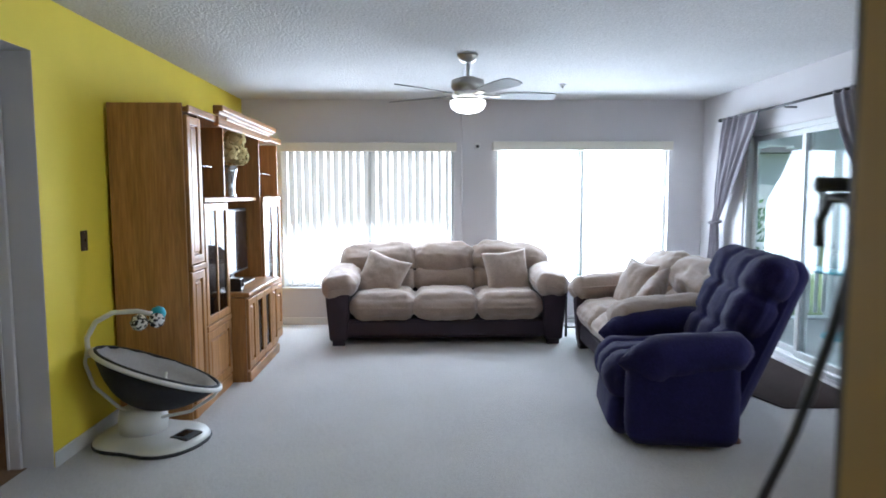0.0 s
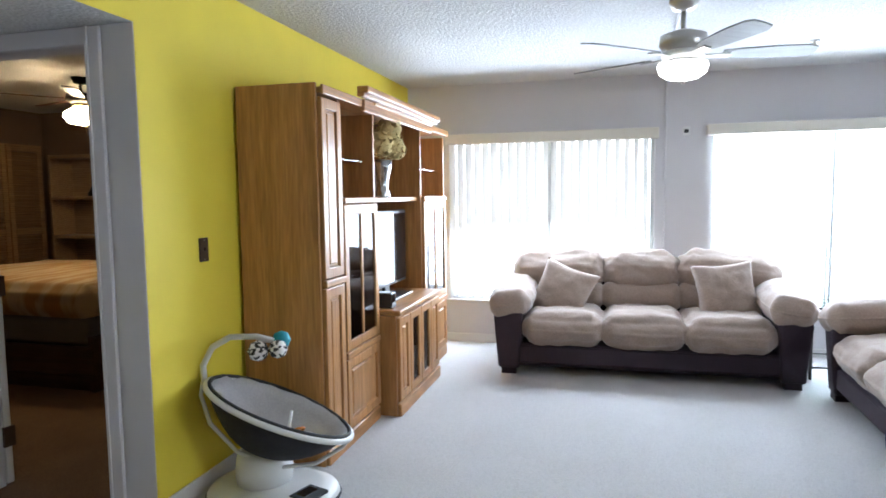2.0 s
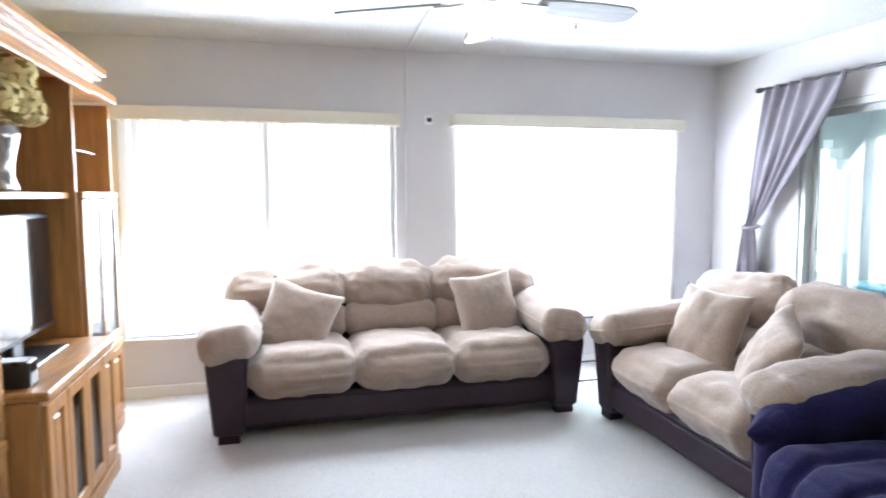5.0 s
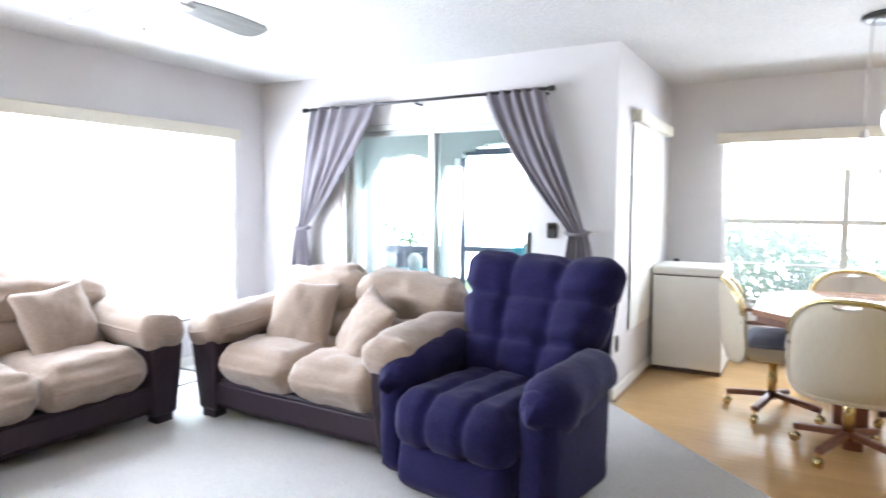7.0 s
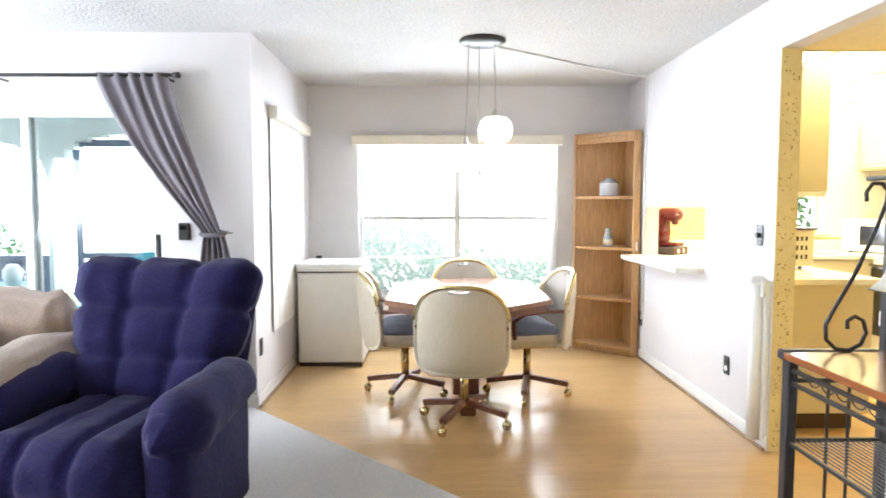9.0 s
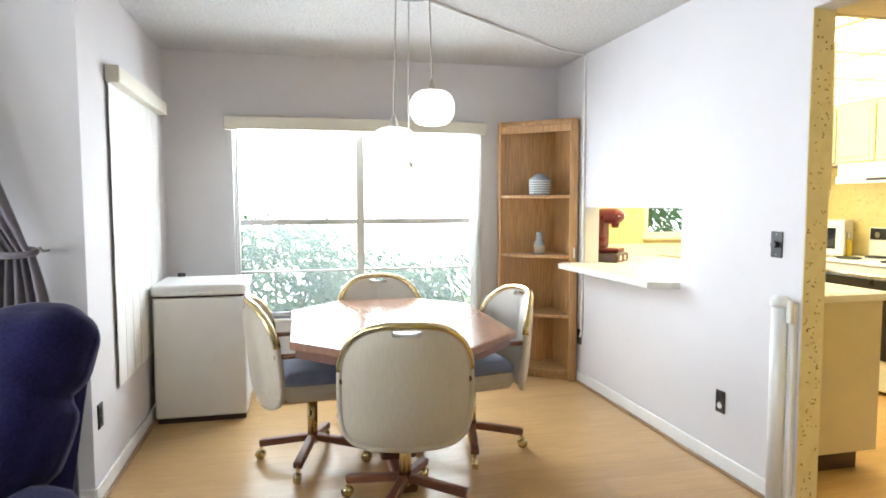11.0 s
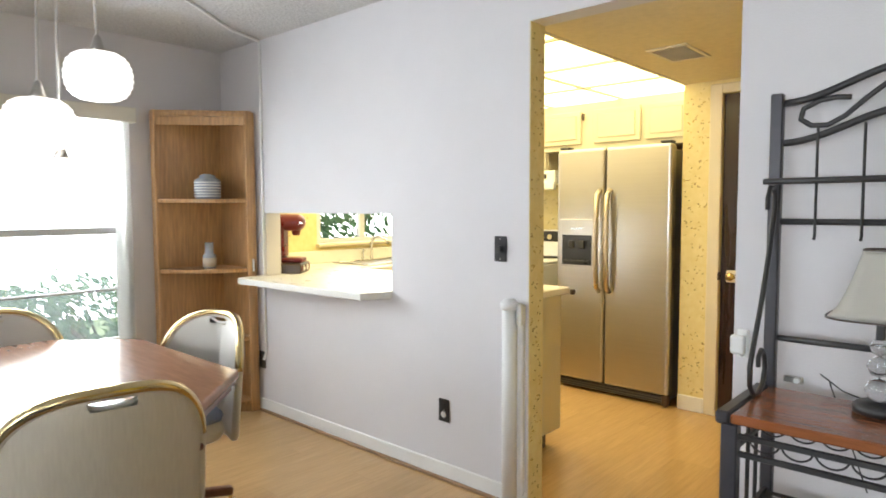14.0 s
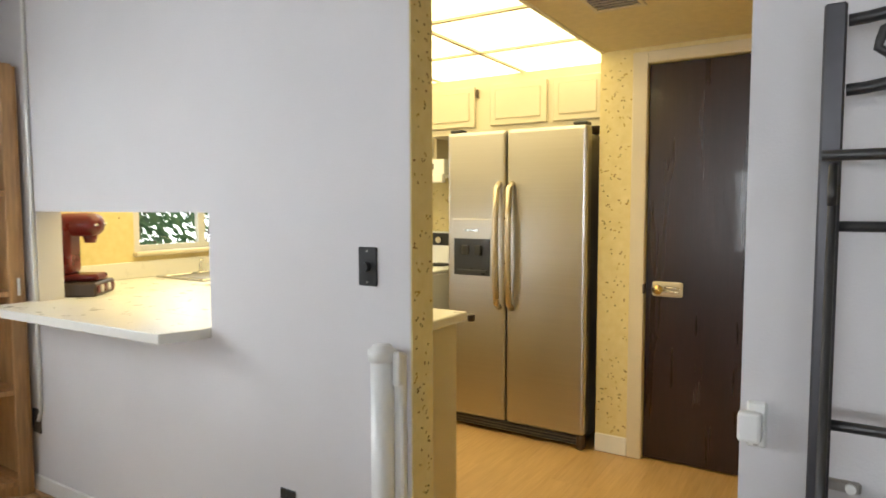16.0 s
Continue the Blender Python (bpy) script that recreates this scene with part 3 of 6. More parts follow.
def tower(y0, y1, narrow, top, label):
    """A tall unit: narrow doored bay, then a bay with an open shelf, a glass door and a panel door below."""
    t = thing("wall_unit_tower", label, "cabinet", (0, 0, 0), 0, "oak wall unit")
    xb, xf = XW + 0.02, -1.47
    part("side_panel", box(xb, xf, y0, y0 + 0.02, 0.0, top, 0.002), OAK, t)
    part("side_panel", box(xb, xf, y1 - 0.02, y1, 0.0, top - 0.07, 0.002), OAK, t)
    part("back_panel", box(xb, xb + 0.01, y0 + 0.02, y1 - 0.02, 0.02, top - 0.06), OAK_SHADED, t)
    part("top_board", box(xb, xf + 0.03, y0 + 0.021, y1 - 0.001, top - 0.05, top - 0.02, 0.004), OAK_Y, t)
    part("plinth", box(xf - 0.03, xf + 0.02, y0 + 0.02, y1 - 0.02, 0.0, 0.085, 0.006), OAK_Y, t)
    a, b = (y0 + 0.02, y0 + narrow) if narrow > 0 else (y1 + narrow, y1 - 0.02)
    c0, c1 = (y0 + narrow, y1 - 0.02) if narrow > 0 else (y0 + 0.02, y1 + narrow)
    div = b if narrow > 0 else a
    if abs(narrow) > 0.05:
        part("divider", box(xb + 0.01, xf, div - 0.01, div + 0.01, 0.085, top - 0.05), OAK_SHADED, t)
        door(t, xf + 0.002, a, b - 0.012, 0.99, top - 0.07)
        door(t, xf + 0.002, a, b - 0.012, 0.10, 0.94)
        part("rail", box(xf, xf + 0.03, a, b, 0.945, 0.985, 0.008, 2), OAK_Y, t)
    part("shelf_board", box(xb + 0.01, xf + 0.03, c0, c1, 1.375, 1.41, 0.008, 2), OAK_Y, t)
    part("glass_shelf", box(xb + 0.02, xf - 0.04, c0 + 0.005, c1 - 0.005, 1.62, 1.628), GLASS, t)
    part("inner_shelf", box(xb + 0.012, xf - 0.02, c0 + 0.005, c1 - 0.005, 0.93, 0.95), OAK_SHADED, t)
    part("mid_rail", box(xf, xf + 0.028, c0, c1, 0.505, 0.545, 0.006, 2), OAK_Y, t)
    door(t, xf + 0.002, c0 + 0.004, c1, 0.55, 1.37, glass=True)
    door(t, xf + 0.002, c0 + 0.004, c1, 0.10, 0.50)
    part("cornice", box(xf + 0.028, xf + 0.045, y0, y1, top - 0.06, top - 0.012, 0.006, 2), OAK_Y, t)
    return t


tower(3.94, 4.74, 0.27, 1.985, "tall honey oak cabinet with open shelf and glass door")
tower(5.72, 6.43, -0.02, 1.985, "tall honey oak cabinet with glass door near the window")

console = thing("media_console", "low honey oak television console with glass doors", "cabinet", group="oak wall unit")
part("body", box(XW + 0.02, -1.35, 4.745, 5.715, 0.0, 0.655, 0.004), OAK, console)
part("top_board", box(XW + 0.02, -1.315, 4.743, 5.717, 0.657, 0.692, 0.01, 2), OAK_Y, console)
part("plinth", box(-1.35, -1.322, 4.75, 5.71, 0.0, 0.085, 0.006), OAK_Y, console)
door(console, -1.348, 4.76, 4.98, 0.10, 0.64)
door(console, -1.348, 4.985, 5.23, 0.10, 0.64, glass=True)
door(console, -1.348, 5.235, 5.48, 0.10, 0.64, glass=True)
door(console, -1.348, 5.485, 5.70, 0.10, 0.64)
bridge = thing("bridge_shelf", "honey oak bridge shelf with moulded crown", "shelf", group="oak wall unit")
part("back_panel", box(XW + 0.02, XW + 0.03, 4.745, 5.715, 0.692, 1.95), OAK_SHADED, bridge)
part("shelf_board", box(XW + 0.03, -1.50, 4.743, 5.717, 1.375, 1.405, 0.006, 2), OAK_Y, bridge)
part("top_board", box(XW + 0.02, -1.40, 4.60, 5.85, 1.955, 1.985, 0.004), OAK_Y, bridge)
for z, x, n in ((1.99, -1.375, "crown_lower"), (2.01, -1.35, "crown_upper")):
    part(n, box(-1.42, x, 4.36, 5.90, z - 0.02, z + 0.02, 0.008, 2), OAK_Y, bridge)
part("frieze", box(-1.44, -1.41, 4.45, 5.86, 1.90, 1.97, 0.006), OAK_Y, bridge)

tv = thing("television", "flat black television on a glossy stand", "television", (-1.60, 5.26, 0.692), 0)
part("screen_body", box(-0.03, 0.02, -0.42, 0.42, 0.075, 0.62, 0.012, 2), BLACKPL, tv)
part("screen", box(0.02, 0.0225, -0.395, 0.395, 0.10, 0.595), SCREEN, tv)
part("neck", box(-0.015, 0.01, -0.05, 0.05, 0.012, 0.08, 0.004), BLACKPL, tv)
part("stand", box(-0.10, 0.13, -0.24, 0.24, 0.0, 0.014, 0.005), BLACKPL, tv)
speaker = thing("set_top_box", "small black set-top box beside the television", "electronics", (-1.45, 4.85, 0.692), 0)
part("case", box(-0.08, 0.05, -0.04, 0.05, 0.0, 0.10, 0.008, 2), BLACKPL, speaker)
part("front", box(0.05, 0.053, -0.03, 0.04, 0.01, 0.09), SCREEN, speaker)

vase = thing("flower_vase", "silver glass vase of dried cream hydrangeas", "vase", (-1.53, 5.03, 1.405))
VASEG = material("mercury_glass", (0.42, 0.41, 0.40), 0.15, metal=0.85, second=(0.28, 0.27, 0.26), scale=18, mix=0.7)
part("vase_body", lathe([(0, 0), (0.055, 0), (0.058, 0.01), (0.042, 0.06), (0.046, 0.12), (0.062, 0.20), (0.068, 0.25), (0.062, 0.25), (0.05, 0.16), (0.0, 0.12)], 28, wobble=lambda a, h: 1 + 0.04 * math.cos(10 * a + h * 20)), VASEG, vase, smooth=True)
PETAL = material("dried_petals", (0.64, 0.52, 0.24), 0.9, second=(0.50, 0.38, 0.14), scale=30, mix=0.8, bump=0.2)
rng = random.Random(4)
for hx, hy, hz, hr in ((0.0, -0.03, 0.36, 0.095), (0.03, 0.08, 0.37, 0.10), (0.05, 0.02, 0.45, 0.09), (-0.04, 0.05, 0.42, 0.09), (0.06, 0.13, 0.33, 0.075)):
    bm = bmesh.new()
    for k in range(150):
        u, a = rng.uniform(-1, 1), rng.uniform(0, 2 * math.pi)
        s = math.sqrt(1 - u * u)
        d = Vector((s * math.cos(a), s * math.sin(a), u))
        c = Vector((hx, hy, hz)) + d * hr * rng.uniform(0.82, 1.03)
        e1 = d.orthogonal().normalized()
        e1.rotate(Matrix.Rotation(rng.uniform(0, 6.28), 3, d))
        e2 = d.cross(e1)
        q = 0.018
        bm.faces.new([bm.verts.new(c + e1 * q * i + e2 * q * j + d * (0.006 if i * j == 0 else 0)) for i, j in ((1, 0.2), (0.2, 1), (-1, 0.1), (-0.1, -1))])
    part("flower_head", bm, PETAL, vase)
    part("stem", tube([(hx, hy, hz - 0.03), (hx * 0.3, hy * 0.3, 0.2), (0, 0, 0.1)], 0.003, 5), PETAL, vase)


# ---- ceiling fan ----
fan = thing("ceiling_fan", "brushed nickel ceiling fan with lit bowl lamp", "ceiling fan", (0.325, 4.71, H))
part("canopy", lathe([(0, 0), (0.075, 0), (0.078, -0.012), (0.055, -0.05), (0.02, -0.06), (0, -0.06)], 28), NICKEL, fan, smooth=True)
part("downrod", tube([(0, 0, -0.05), (0, 0, -0.17)], 0.013, 12), NICKEL, fan, smooth=True)
part("motor", lathe([(0, -0.155), (0.05, -0.16), (0.12, -0.185), (0.125, -0.235), (0.10, -0.27), (0.08, -0.29), (0, -0.29)], 36), NICKEL, fan, smooth=True)
part("vent_ring", lathe([(0.10, -0.268), (0.115, -0.29), (0.10, -0.315), (0, -0.315)], 36), WHITEPL, fan, smooth=True)
part("light_fitter", lathe([(0, -0.31), (0.09, -0.315), (0.115, -0.335), (0.0, -0.335)], 32), NICKEL, fan, smooth=True)
part("bowl", lathe([(0.128, -0.333), (0.132, -0.35), (0.12, -0.385), (0.085, -0.41), (0.03, -0.422), (0, -0.423)], 32), LAMPGLASS, fan, "lit frosted glass bowl", smooth=True)
part("finial", lathe([(0, -0.42), (0.012, -0.425), (0.008, -0.44), (0, -0.445)], 12), NICKEL, fan, smooth=True)
for k in range(5):
    a = radians(6 + 72 * k)
    m = Matrix.Rotation(a, 4, "Z") @ Matrix.Translation((0, 0, -0.29)) @ Matrix.Rotation(radians(-12), 4, "X")
    b = bmesh.new()
    top, bot = [], []
    outline = [(0.20, -0.045), (0.30, -0.062), (0.50, -0.072), (0.62, -0.066), (0.66, -0.045), (0.665, 0.0), (0.655, 0.05), (0.60, 0.068), (0.45, 0.062), (0.28, 0.05), (0.20, 0.04)]
    b2 = prism(outline, -0.004, 0.004)
    b2.transform(m)
    bl = part("blade", b2, BLADE, fan)
    b3 = box(0.09, 0.24, -0.022, 0.022, -0.012, -0.004, 0.003)
    b3.transform(m)
    part("blade_iron", b3, NICKEL, fan)
detector = thing("sprinkler_head", "small white ceiling sprinkler head", "sprinkler", (1.29, 5.94, H))
part("plate", lathe([(0, 0), (0.03, 0), (0.028, -0.008), (0, -0.01)], 20), WHITEPL, detector, smooth=True)
part("head", lathe([(0.012, -0.008), (0.01, -0.03), (0.016, -0.034), (0, -0.038)], 14), NICKEL, detector, smooth=True)
solid("cable_cover", tube([(0.41, YN - 0.008, 0.45), (0.41, YN - 0.008, H - 0.008), (0.35, 6.0, H - 0.008), (0.327, 4.80, H - 0.008)], 0.010, 6), WALL, "painted cable cover running to the ceiling fan", "cable cover")
sensor = thing("wall_sensor", "small white wall sensor with dark lens", "sensor", (0.58, YN, 1.945))
part("case", box(-0.032, 0.032, -0.02, 0, -0.035, 0.035, 0.006), WHITEPL, sensor)
part("lens", box(-0.018, 0.018, -0.024, -0.019, -0.018, 0.012, 0.003), BLACKPL, sensor)


# ---- blinds and valances ----
def blinds(axis, at, a0, a1, z0, z1, slats, label, angle, seed, hang=0.07):
    t = thing("vertical_blind", label, "blind", group="vertical blinds")
    rg = random.Random(seed)
    if axis == "x":
        part("head_box", box(a0 - 0.02, a1 + 0.02, at - 0.125, at - 0.005, z1 - 0.005, z1 + 0.085, 0.004), VALANCE, t)
    else:
        part("head_box", box(at - 0.11, at - 0.005, a0 - 0.02, a1 + 0.02, z1 - 0.005, z1 + 0.085, 0.004), VALANCE, t)
    for p in slats:
        b = bmesh.new()
        w, n = 0.089, 4
        an = radians(angle + rg.uniform(-7, 7))
        rows = []
        for i in range(n + 1):
            u = (i / n - 0.5) * w
            bow = 0.006 * (1 - (2 * i / n - 1) ** 2)
            dx, dy = u * math.cos(an) - bow * math.sin(an), u * math.sin(an) + bow * math.cos(an)
            x, y = (p + dx, at - hang + dy) if axis == "x" else (at - hang + dy, p + dx)
            rows.append((b.verts.new((x, y, z0 + rg.uniform(-0.001, 0.001))), b.verts.new((x, y, z1))))
        for r0, r1 in zip(rows, rows[1:]):
            b.faces.new((r0[0], r1[0], r1[1], r0[1]))
        bmesh.ops.solidify(b, geom=list(b.faces), thickness=0.0012)
        part("slat", b, BLIND, t)
    return t


blinds("x", YN, -1.53, 0.33, 0.45, 1.89, [-1.49 + 0.079 * k for k in range(23)], "white vertical blind turned partly open", 58, 2)
blinds("x", YN, 0.76, 2.66, 0.45, 1.90, [0.80, 0.82, 0.845, 2.60, 2.58, 2.62] + [1.66, 1.69], "white vertical blind drawn open", 80, 3)
blinds("y", XD, 1.29, 3.19, 0.52, 1.895, [1.33, 1.35, 1.375, 3.12, 3.14], "white vertical blind drawn open at the dining window", 80, 4)
vb = thing("vertical_blind", "cream vertical blind closed over the side window", "blind", group="vertical blinds")
part("head_box", box(3.45, 4.645, YP - 0.07, YP - 0.002, 1.955, 2.04, 0.005), VALANCE, vb)
for k in range(14):
    x = 3.50 + k * 0.081
    part("slat", box(x - 0.043, x + 0.043, YP - 0.016 + 0.0016 * (k % 2), YP - 0.0145 + 0.0016 * (k % 2), 0.43, 1.957), BLIND, vb)


# ---- sliding door, curtains, mat ----
slide = thing("sliding_door", "white-framed sliding glass door to the porch", "glass door")
TINT = clear_glass("tinted_door_glass", (0.91, 0.965, 0.98))
for n, y0, y1, z0, z1, x0, x1 in (("frame_top", 4.20, 5.99, 1.955, 2.0, 3.07, 3.17), ("sill_track", 4.20, 5.99, 0.03, 0.065, 3.055, 3.18), ("frame_side", 4.20, 4.24, 0.065, 1.955, 3.07, 3.17), ("frame_side", 5.95, 5.99, 0.065, 1.955, 3.07, 3.17),
                                 ("stile", 4.24, 4.29, 0.12, 1.91, 3.09, 3.12), ("stile", 5.075, 5.13, 0.12, 1.91, 3.09, 3.12), ("stile", 5.06, 5.115, 0.12, 1.91, 3.13, 3.16), ("stile", 5.90, 5.95, 0.12, 1.91, 3.13, 3.16),
                                 ("rail", 4.24, 5.13, 0.065, 0.12, 3.09, 3.12), ("rail", 4.24, 5.13, 1.91, 1.955, 3.09, 3.12), ("rail", 5.06, 5.95, 0.065, 0.12, 3.13, 3.16), ("rail", 5.06, 5.95, 1.91, 1.955, 3.13, 3.16)):
    part(n, box(x0, x1, y0, y1, z0, z1, 0.004), ALU, slide)
for y0, y1, x in ((4.29, 5.075, 3.105), (5.115, 5.90, 3.145)):
    g = part("pane", box(x - 0.003, x + 0.003, y0, y1, 0.12, 1.91), TINT, slide)
    g.visible_shadow = False
part("handle", box(3.065, 3.09, 4.245, 4.275, 0.95, 1.15, 0.006), BLACKPL, slide)

rod = thing("curtain_rod", "dark metal curtain rod with end knobs", "curtain rod")
part("rod", tube([(2.955, 4.06, 2.15), (2.955, 6.29, 2.15)], 0.011, 12), BLACK, rod, smooth=True)
for y in (4.06, 6.29):
    part("finial", tube([(2.955, y - 0.02, 2.15), (2.955, y + 0.02, 2.15)], 0.019, 12), BLACK, rod, smooth=True)
for y in (4.12, 5.17, 6.23):
    part("bracket", tube([(XE, y, 2.13), (2.96, y, 2.13), (2.955, y, 2.145)], 0.008, 8), BLACK, rod)


def tied_curtain(a_out, a_in, tie, z_tie, label, seed):
    """A pleated panel on the rod, gathered to a tie-back at the wall, hanging free below it."""
    t = thing("curtain", label, "curtain", group="tied-back curtains")
    b = bmesh.new()
    nu, nv = 90, 46
    top, low = 2.165, 0.03
    s = 1 if a_in > a_out else -1
    grid = []
    for j in range(nv + 1):
        z = top + (low - top) * j / nv
        if z > z_tie:
            k = (top - z) / (top - z_tie)
            out = a_out + (tie - s * 0.055 - a_out) * k ** 1.1
            inn = a_in + (tie + s * 0.055 - a_in) * (k ** 1.3)
            amp = 0.017 * (1 - 0.3 * k)
        else:
            k = (z_tie - z) / (z_tie - low)
            spread = 0.055 + 0.11 * min(1, k * 1.6) ** 0.8
            out, inn, amp = tie - s * spread * 1.2, tie + s * spread * 0.9, 0.020 + 0.02 * k
        row = []
        for i in range(nu + 1):
            u = i / nu
            y = out + (inn - out) * u
            ph = u * 2 * math.pi * 5 + 2.6 * noise.noise((u * 3 + seed, z * 1.2, seed))
            x = 2.955 + amp * math.sin(ph) * (0.75 + 0.6 * noise.noise((u * 5, z * 2, seed + 4))) + 0.012 * noise.noise((u * 9, z * 3, seed))
            if z < top - 0.03:
                x -= 0.02 * math.sin(math.pi * min(1, max(0, (top - z) / 0.9)))
            row.append(b.verts.new((x, y, z)))
        grid.append(row)
    for j in range(nv):
        for i in range(nu):
            b.faces.new((grid[j][i], grid[j][i + 1], grid[j + 1][i + 1], grid[j + 1][i]))
    bmesh.ops.recalc_face_normals(b, faces=b.faces)
    bmesh.ops.solidify(b, geom=list(b.faces), thickness=0.003)
    part("panel", b, CURTAIN, t, smooth=True)
    ring = [(2.955 + 0.05 * math.cos(a), tie + 0.075 * math.sin(a), z_tie + 0.01 * math.cos(a)) for a in [2 * math.pi * k / 20 for k in range(20)]]
    part("tie_back", tube(ring, 0.014, 8, closed=True), CURTAIN, t, smooth=True)
    part("hook", tube([(XE, tie - s * 0.09, z_tie), (2.99, tie - s * 0.09, z_tie), (2.98, tie - s * 0.08, z_tie + 0.02)], 0.006, 8), NICKEL, t)
    return t


tied_curtain(6.22, 5.53, 6.34, 1.14, "dark grey curtain gathered by a tie-back", 2)
tied_curtain(4.11, 4.57, 3.86, 1.16, "dark grey curtain gathered by a tie-back at the pier", 6)
alarm = thing("alarm_panel", "small dark keypad on the wall by the curtain", "keypad", (XE, 4.075, 1.17))
part("case", box(-0.022, 0, -0.035, 0.035, -0.055, 0.055, 0.006), BLACKPL, alarm)
part("display", box(-0.024, -0.021, -0.022, 0.022, 0.01, 0.04), SCREEN, alarm)
MAT = material("brown_mat", (0.045, 0.028, 0.026), 0.95, second=(0.06, 0.04, 0.036), scale=5, bump=0.6, bump_scale=300, fine=(200, 0.3), spec=0.1)
solid("door_mat", prism([(2.37, 4.00), (2.98, 3.99), (2.99, 5.50), (2.36, 5.50), (2.28, 5.40), (2.285, 4.28)], 0.006, 0.016, bevel=0.003), MAT, "dark brown mat before the sliding door", "mat")

# ---- side table, switch ----
st = thing("side_table", "black metal side table with clear glass top", "side table", (1.64, 6.42, 0))
SIDEGLASS = clear_glass("table_glass", (0.85, 0.93, 0.9))
part("glass_top", box(-0.27, 0.27, -0.27, 0.27, 0.565, 0.575, 0.003), SIDEGLASS, st)
for sx in (-1, 1):
    for sy in (-1, 1):
        part("leg", tube([(sx * 0.23, sy * 0.23, 0.0), (sx * 0.23, sy * 0.23, 0.565)], 0.012, 8), BLACK, st)
for z in (0.10, 0.545):
    part("ring_rail", tube([(0.23, 0.23, z), (-0.23, 0.23, z), (-0.23, -0.23, z), (0.23, -0.23, z)], 0.009, 6, closed=True), BLACK, st)


def wall_plate(label, loc, rz, mat, kind):
    """A plate on a wall; its face toward -y before turning."""
    t = thing("wall_plate", label, "wall plate", loc, rz, "wall plates")
    part("plate", box(-0.035, 0.035, -0.007, 0, -0.058, 0.058, 0.003), mat, t)
    if kind == "switch":
        part("toggle", box(-0.005, 0.005, -0.018, -0.006, -0.004, 0.012, 0.002), mat, t)
    elif kind == "dimmer":
        part("knob", tube([(0, -0.006, 0), (0, -0.026, 0)], 0.015, 16), mat, t)
    else:
        for z in (-0.02, 0.02):
            part("socket", tube([(0, -0.006, z), (0, -0.0095, z)], 0.016, 16), mat if z > 0 else kind, t)
    for z in (-0.046, 0.046) if kind in ("switch", "dimmer") else (0.0,):
        part("screw", tube([(0, -0.006, z), (0, -0.0085, z)], 0.003, 8), NICKEL, t)
    return t


wall_plate("dark brown light switch plate on the yellow wall", (XW, 3.65, 1.168), 90, BROWNPL, "switch")
wall_plate("black dimmer plate on the grey wall", (2.41, YS, 1.171), 180, BLACKPL, "dimmer")
wall_plate("black power outlet on the grey wall", (2.759, YS, 0.35), 180, BLACKPL, WHITEPL)
wall_plate("black power outlet beside the corner shelf", (4.395, YS, 0.345), 180, BLACKPL, BLACKPL)
wall_plate("black power outlet by the freezer", (3.16, YP, 0.385), 0, BLACKPL, BLACKPL)

# ---- baby swing ----
GREYCLOTH = material("grey_cloth", (0.47, 0.45, 0.45), 0.9, second=(0.41, 0.39, 0.395), scale=9, bump=0.2, bump_scale=200, fine=(120, 0.1))
DARKCLOTH = material("black_mesh_cloth", (0.022, 0.02, 0.026), 0.8, scale=30, bump=0.3, bump_scale=300)
SWINGWHITE = material("swing_white", (0.70, 0.69, 0.67), 0.35, second=(0.64, 0.63, 0.6), scale=6)
sw = thing("baby_swing", "white and grey powered baby swing with toy bar", "baby swing", (-1.58, 3.61, 0.006), -18)
part("base", lathe([(0, 0), (0.285, 0), (0.29, 0.02), (0.275, 0.045), (0.21, 0.06), (0, 0.065)], 48, wobble=lambda a, h: 1 + 0.14 * math.cos(2 * a) - 0.05 * math.cos(4 * a)), SWINGWHITE, sw, smooth=True)
part("base_edge", lathe([(0.293, 0.0), (0.297, 0.01), (0.291, 0.02)], 48, wobble=lambda a, h: 1 + 0.14 * math.cos(2 * a) - 0.05 * math.cos(4 * a)), RUBBER, sw)
part("column", lathe([(0, 0.05), (0.13, 0.055), (0.135, 0.12), (0.125, 0.19), (0.06, 0.20), (0, 0.2)], 28, x=-0.06), SWINGWHITE, sw, smooth=True)
part("control_panel", box(0.17, 0.29, -0.07, 0.07, 0.05, 0.066, 0.006), RUBBER, sw)
part("display", box(0.19, 0.25, -0.045, 0.045, 0.065, 0.069, 0.002), SCREEN, sw)
part("slide_arm", tube([(-0.06, 0, 0.19), (-0.09, 0, 0.215)], 0.05, 14), SWINGWHITE, sw, smooth=True)
seat_m = pose(0.03, 0, 0.425, -4, 21, 26)


def shell(scale, depth, lift, mat_thick, crease=0.0):
    b = bmesh.new()
    nu, nv = 36, 9
    rings = []
    for j in range(nv + 1):
        r = j / nv
        ring = []
        for i in range(nu):
            a = 2 * math.pi * i / nu
            ring.append(b.verts.new((scale * 0.355 * r * math.cos(a) * (1 + 0.05 * math.cos(a)), scale * 0.235 * r * math.sin(a), -depth * (1 - r ** 2.2) + lift + crease * noise.noise((5 * r * math.cos(a), 5 * r * math.sin(a), 3)))))
        rings.append(ring)
    for p, q in zip(rings, rings[1:]):
        for i in range(nu):
            j = (i + 1) % nu
            b.faces.new((p[i], p[j], q[j], q[i]))
    bmesh.ops.remove_doubles(b, verts=b.verts, dist=1e-4)
    bmesh.ops.recalc_face_normals(b, faces=b.faces)
    bmesh.ops.solidify(b, geom=list(b.faces), thickness=mat_thick)
    b.transform(seat_m)
    return b


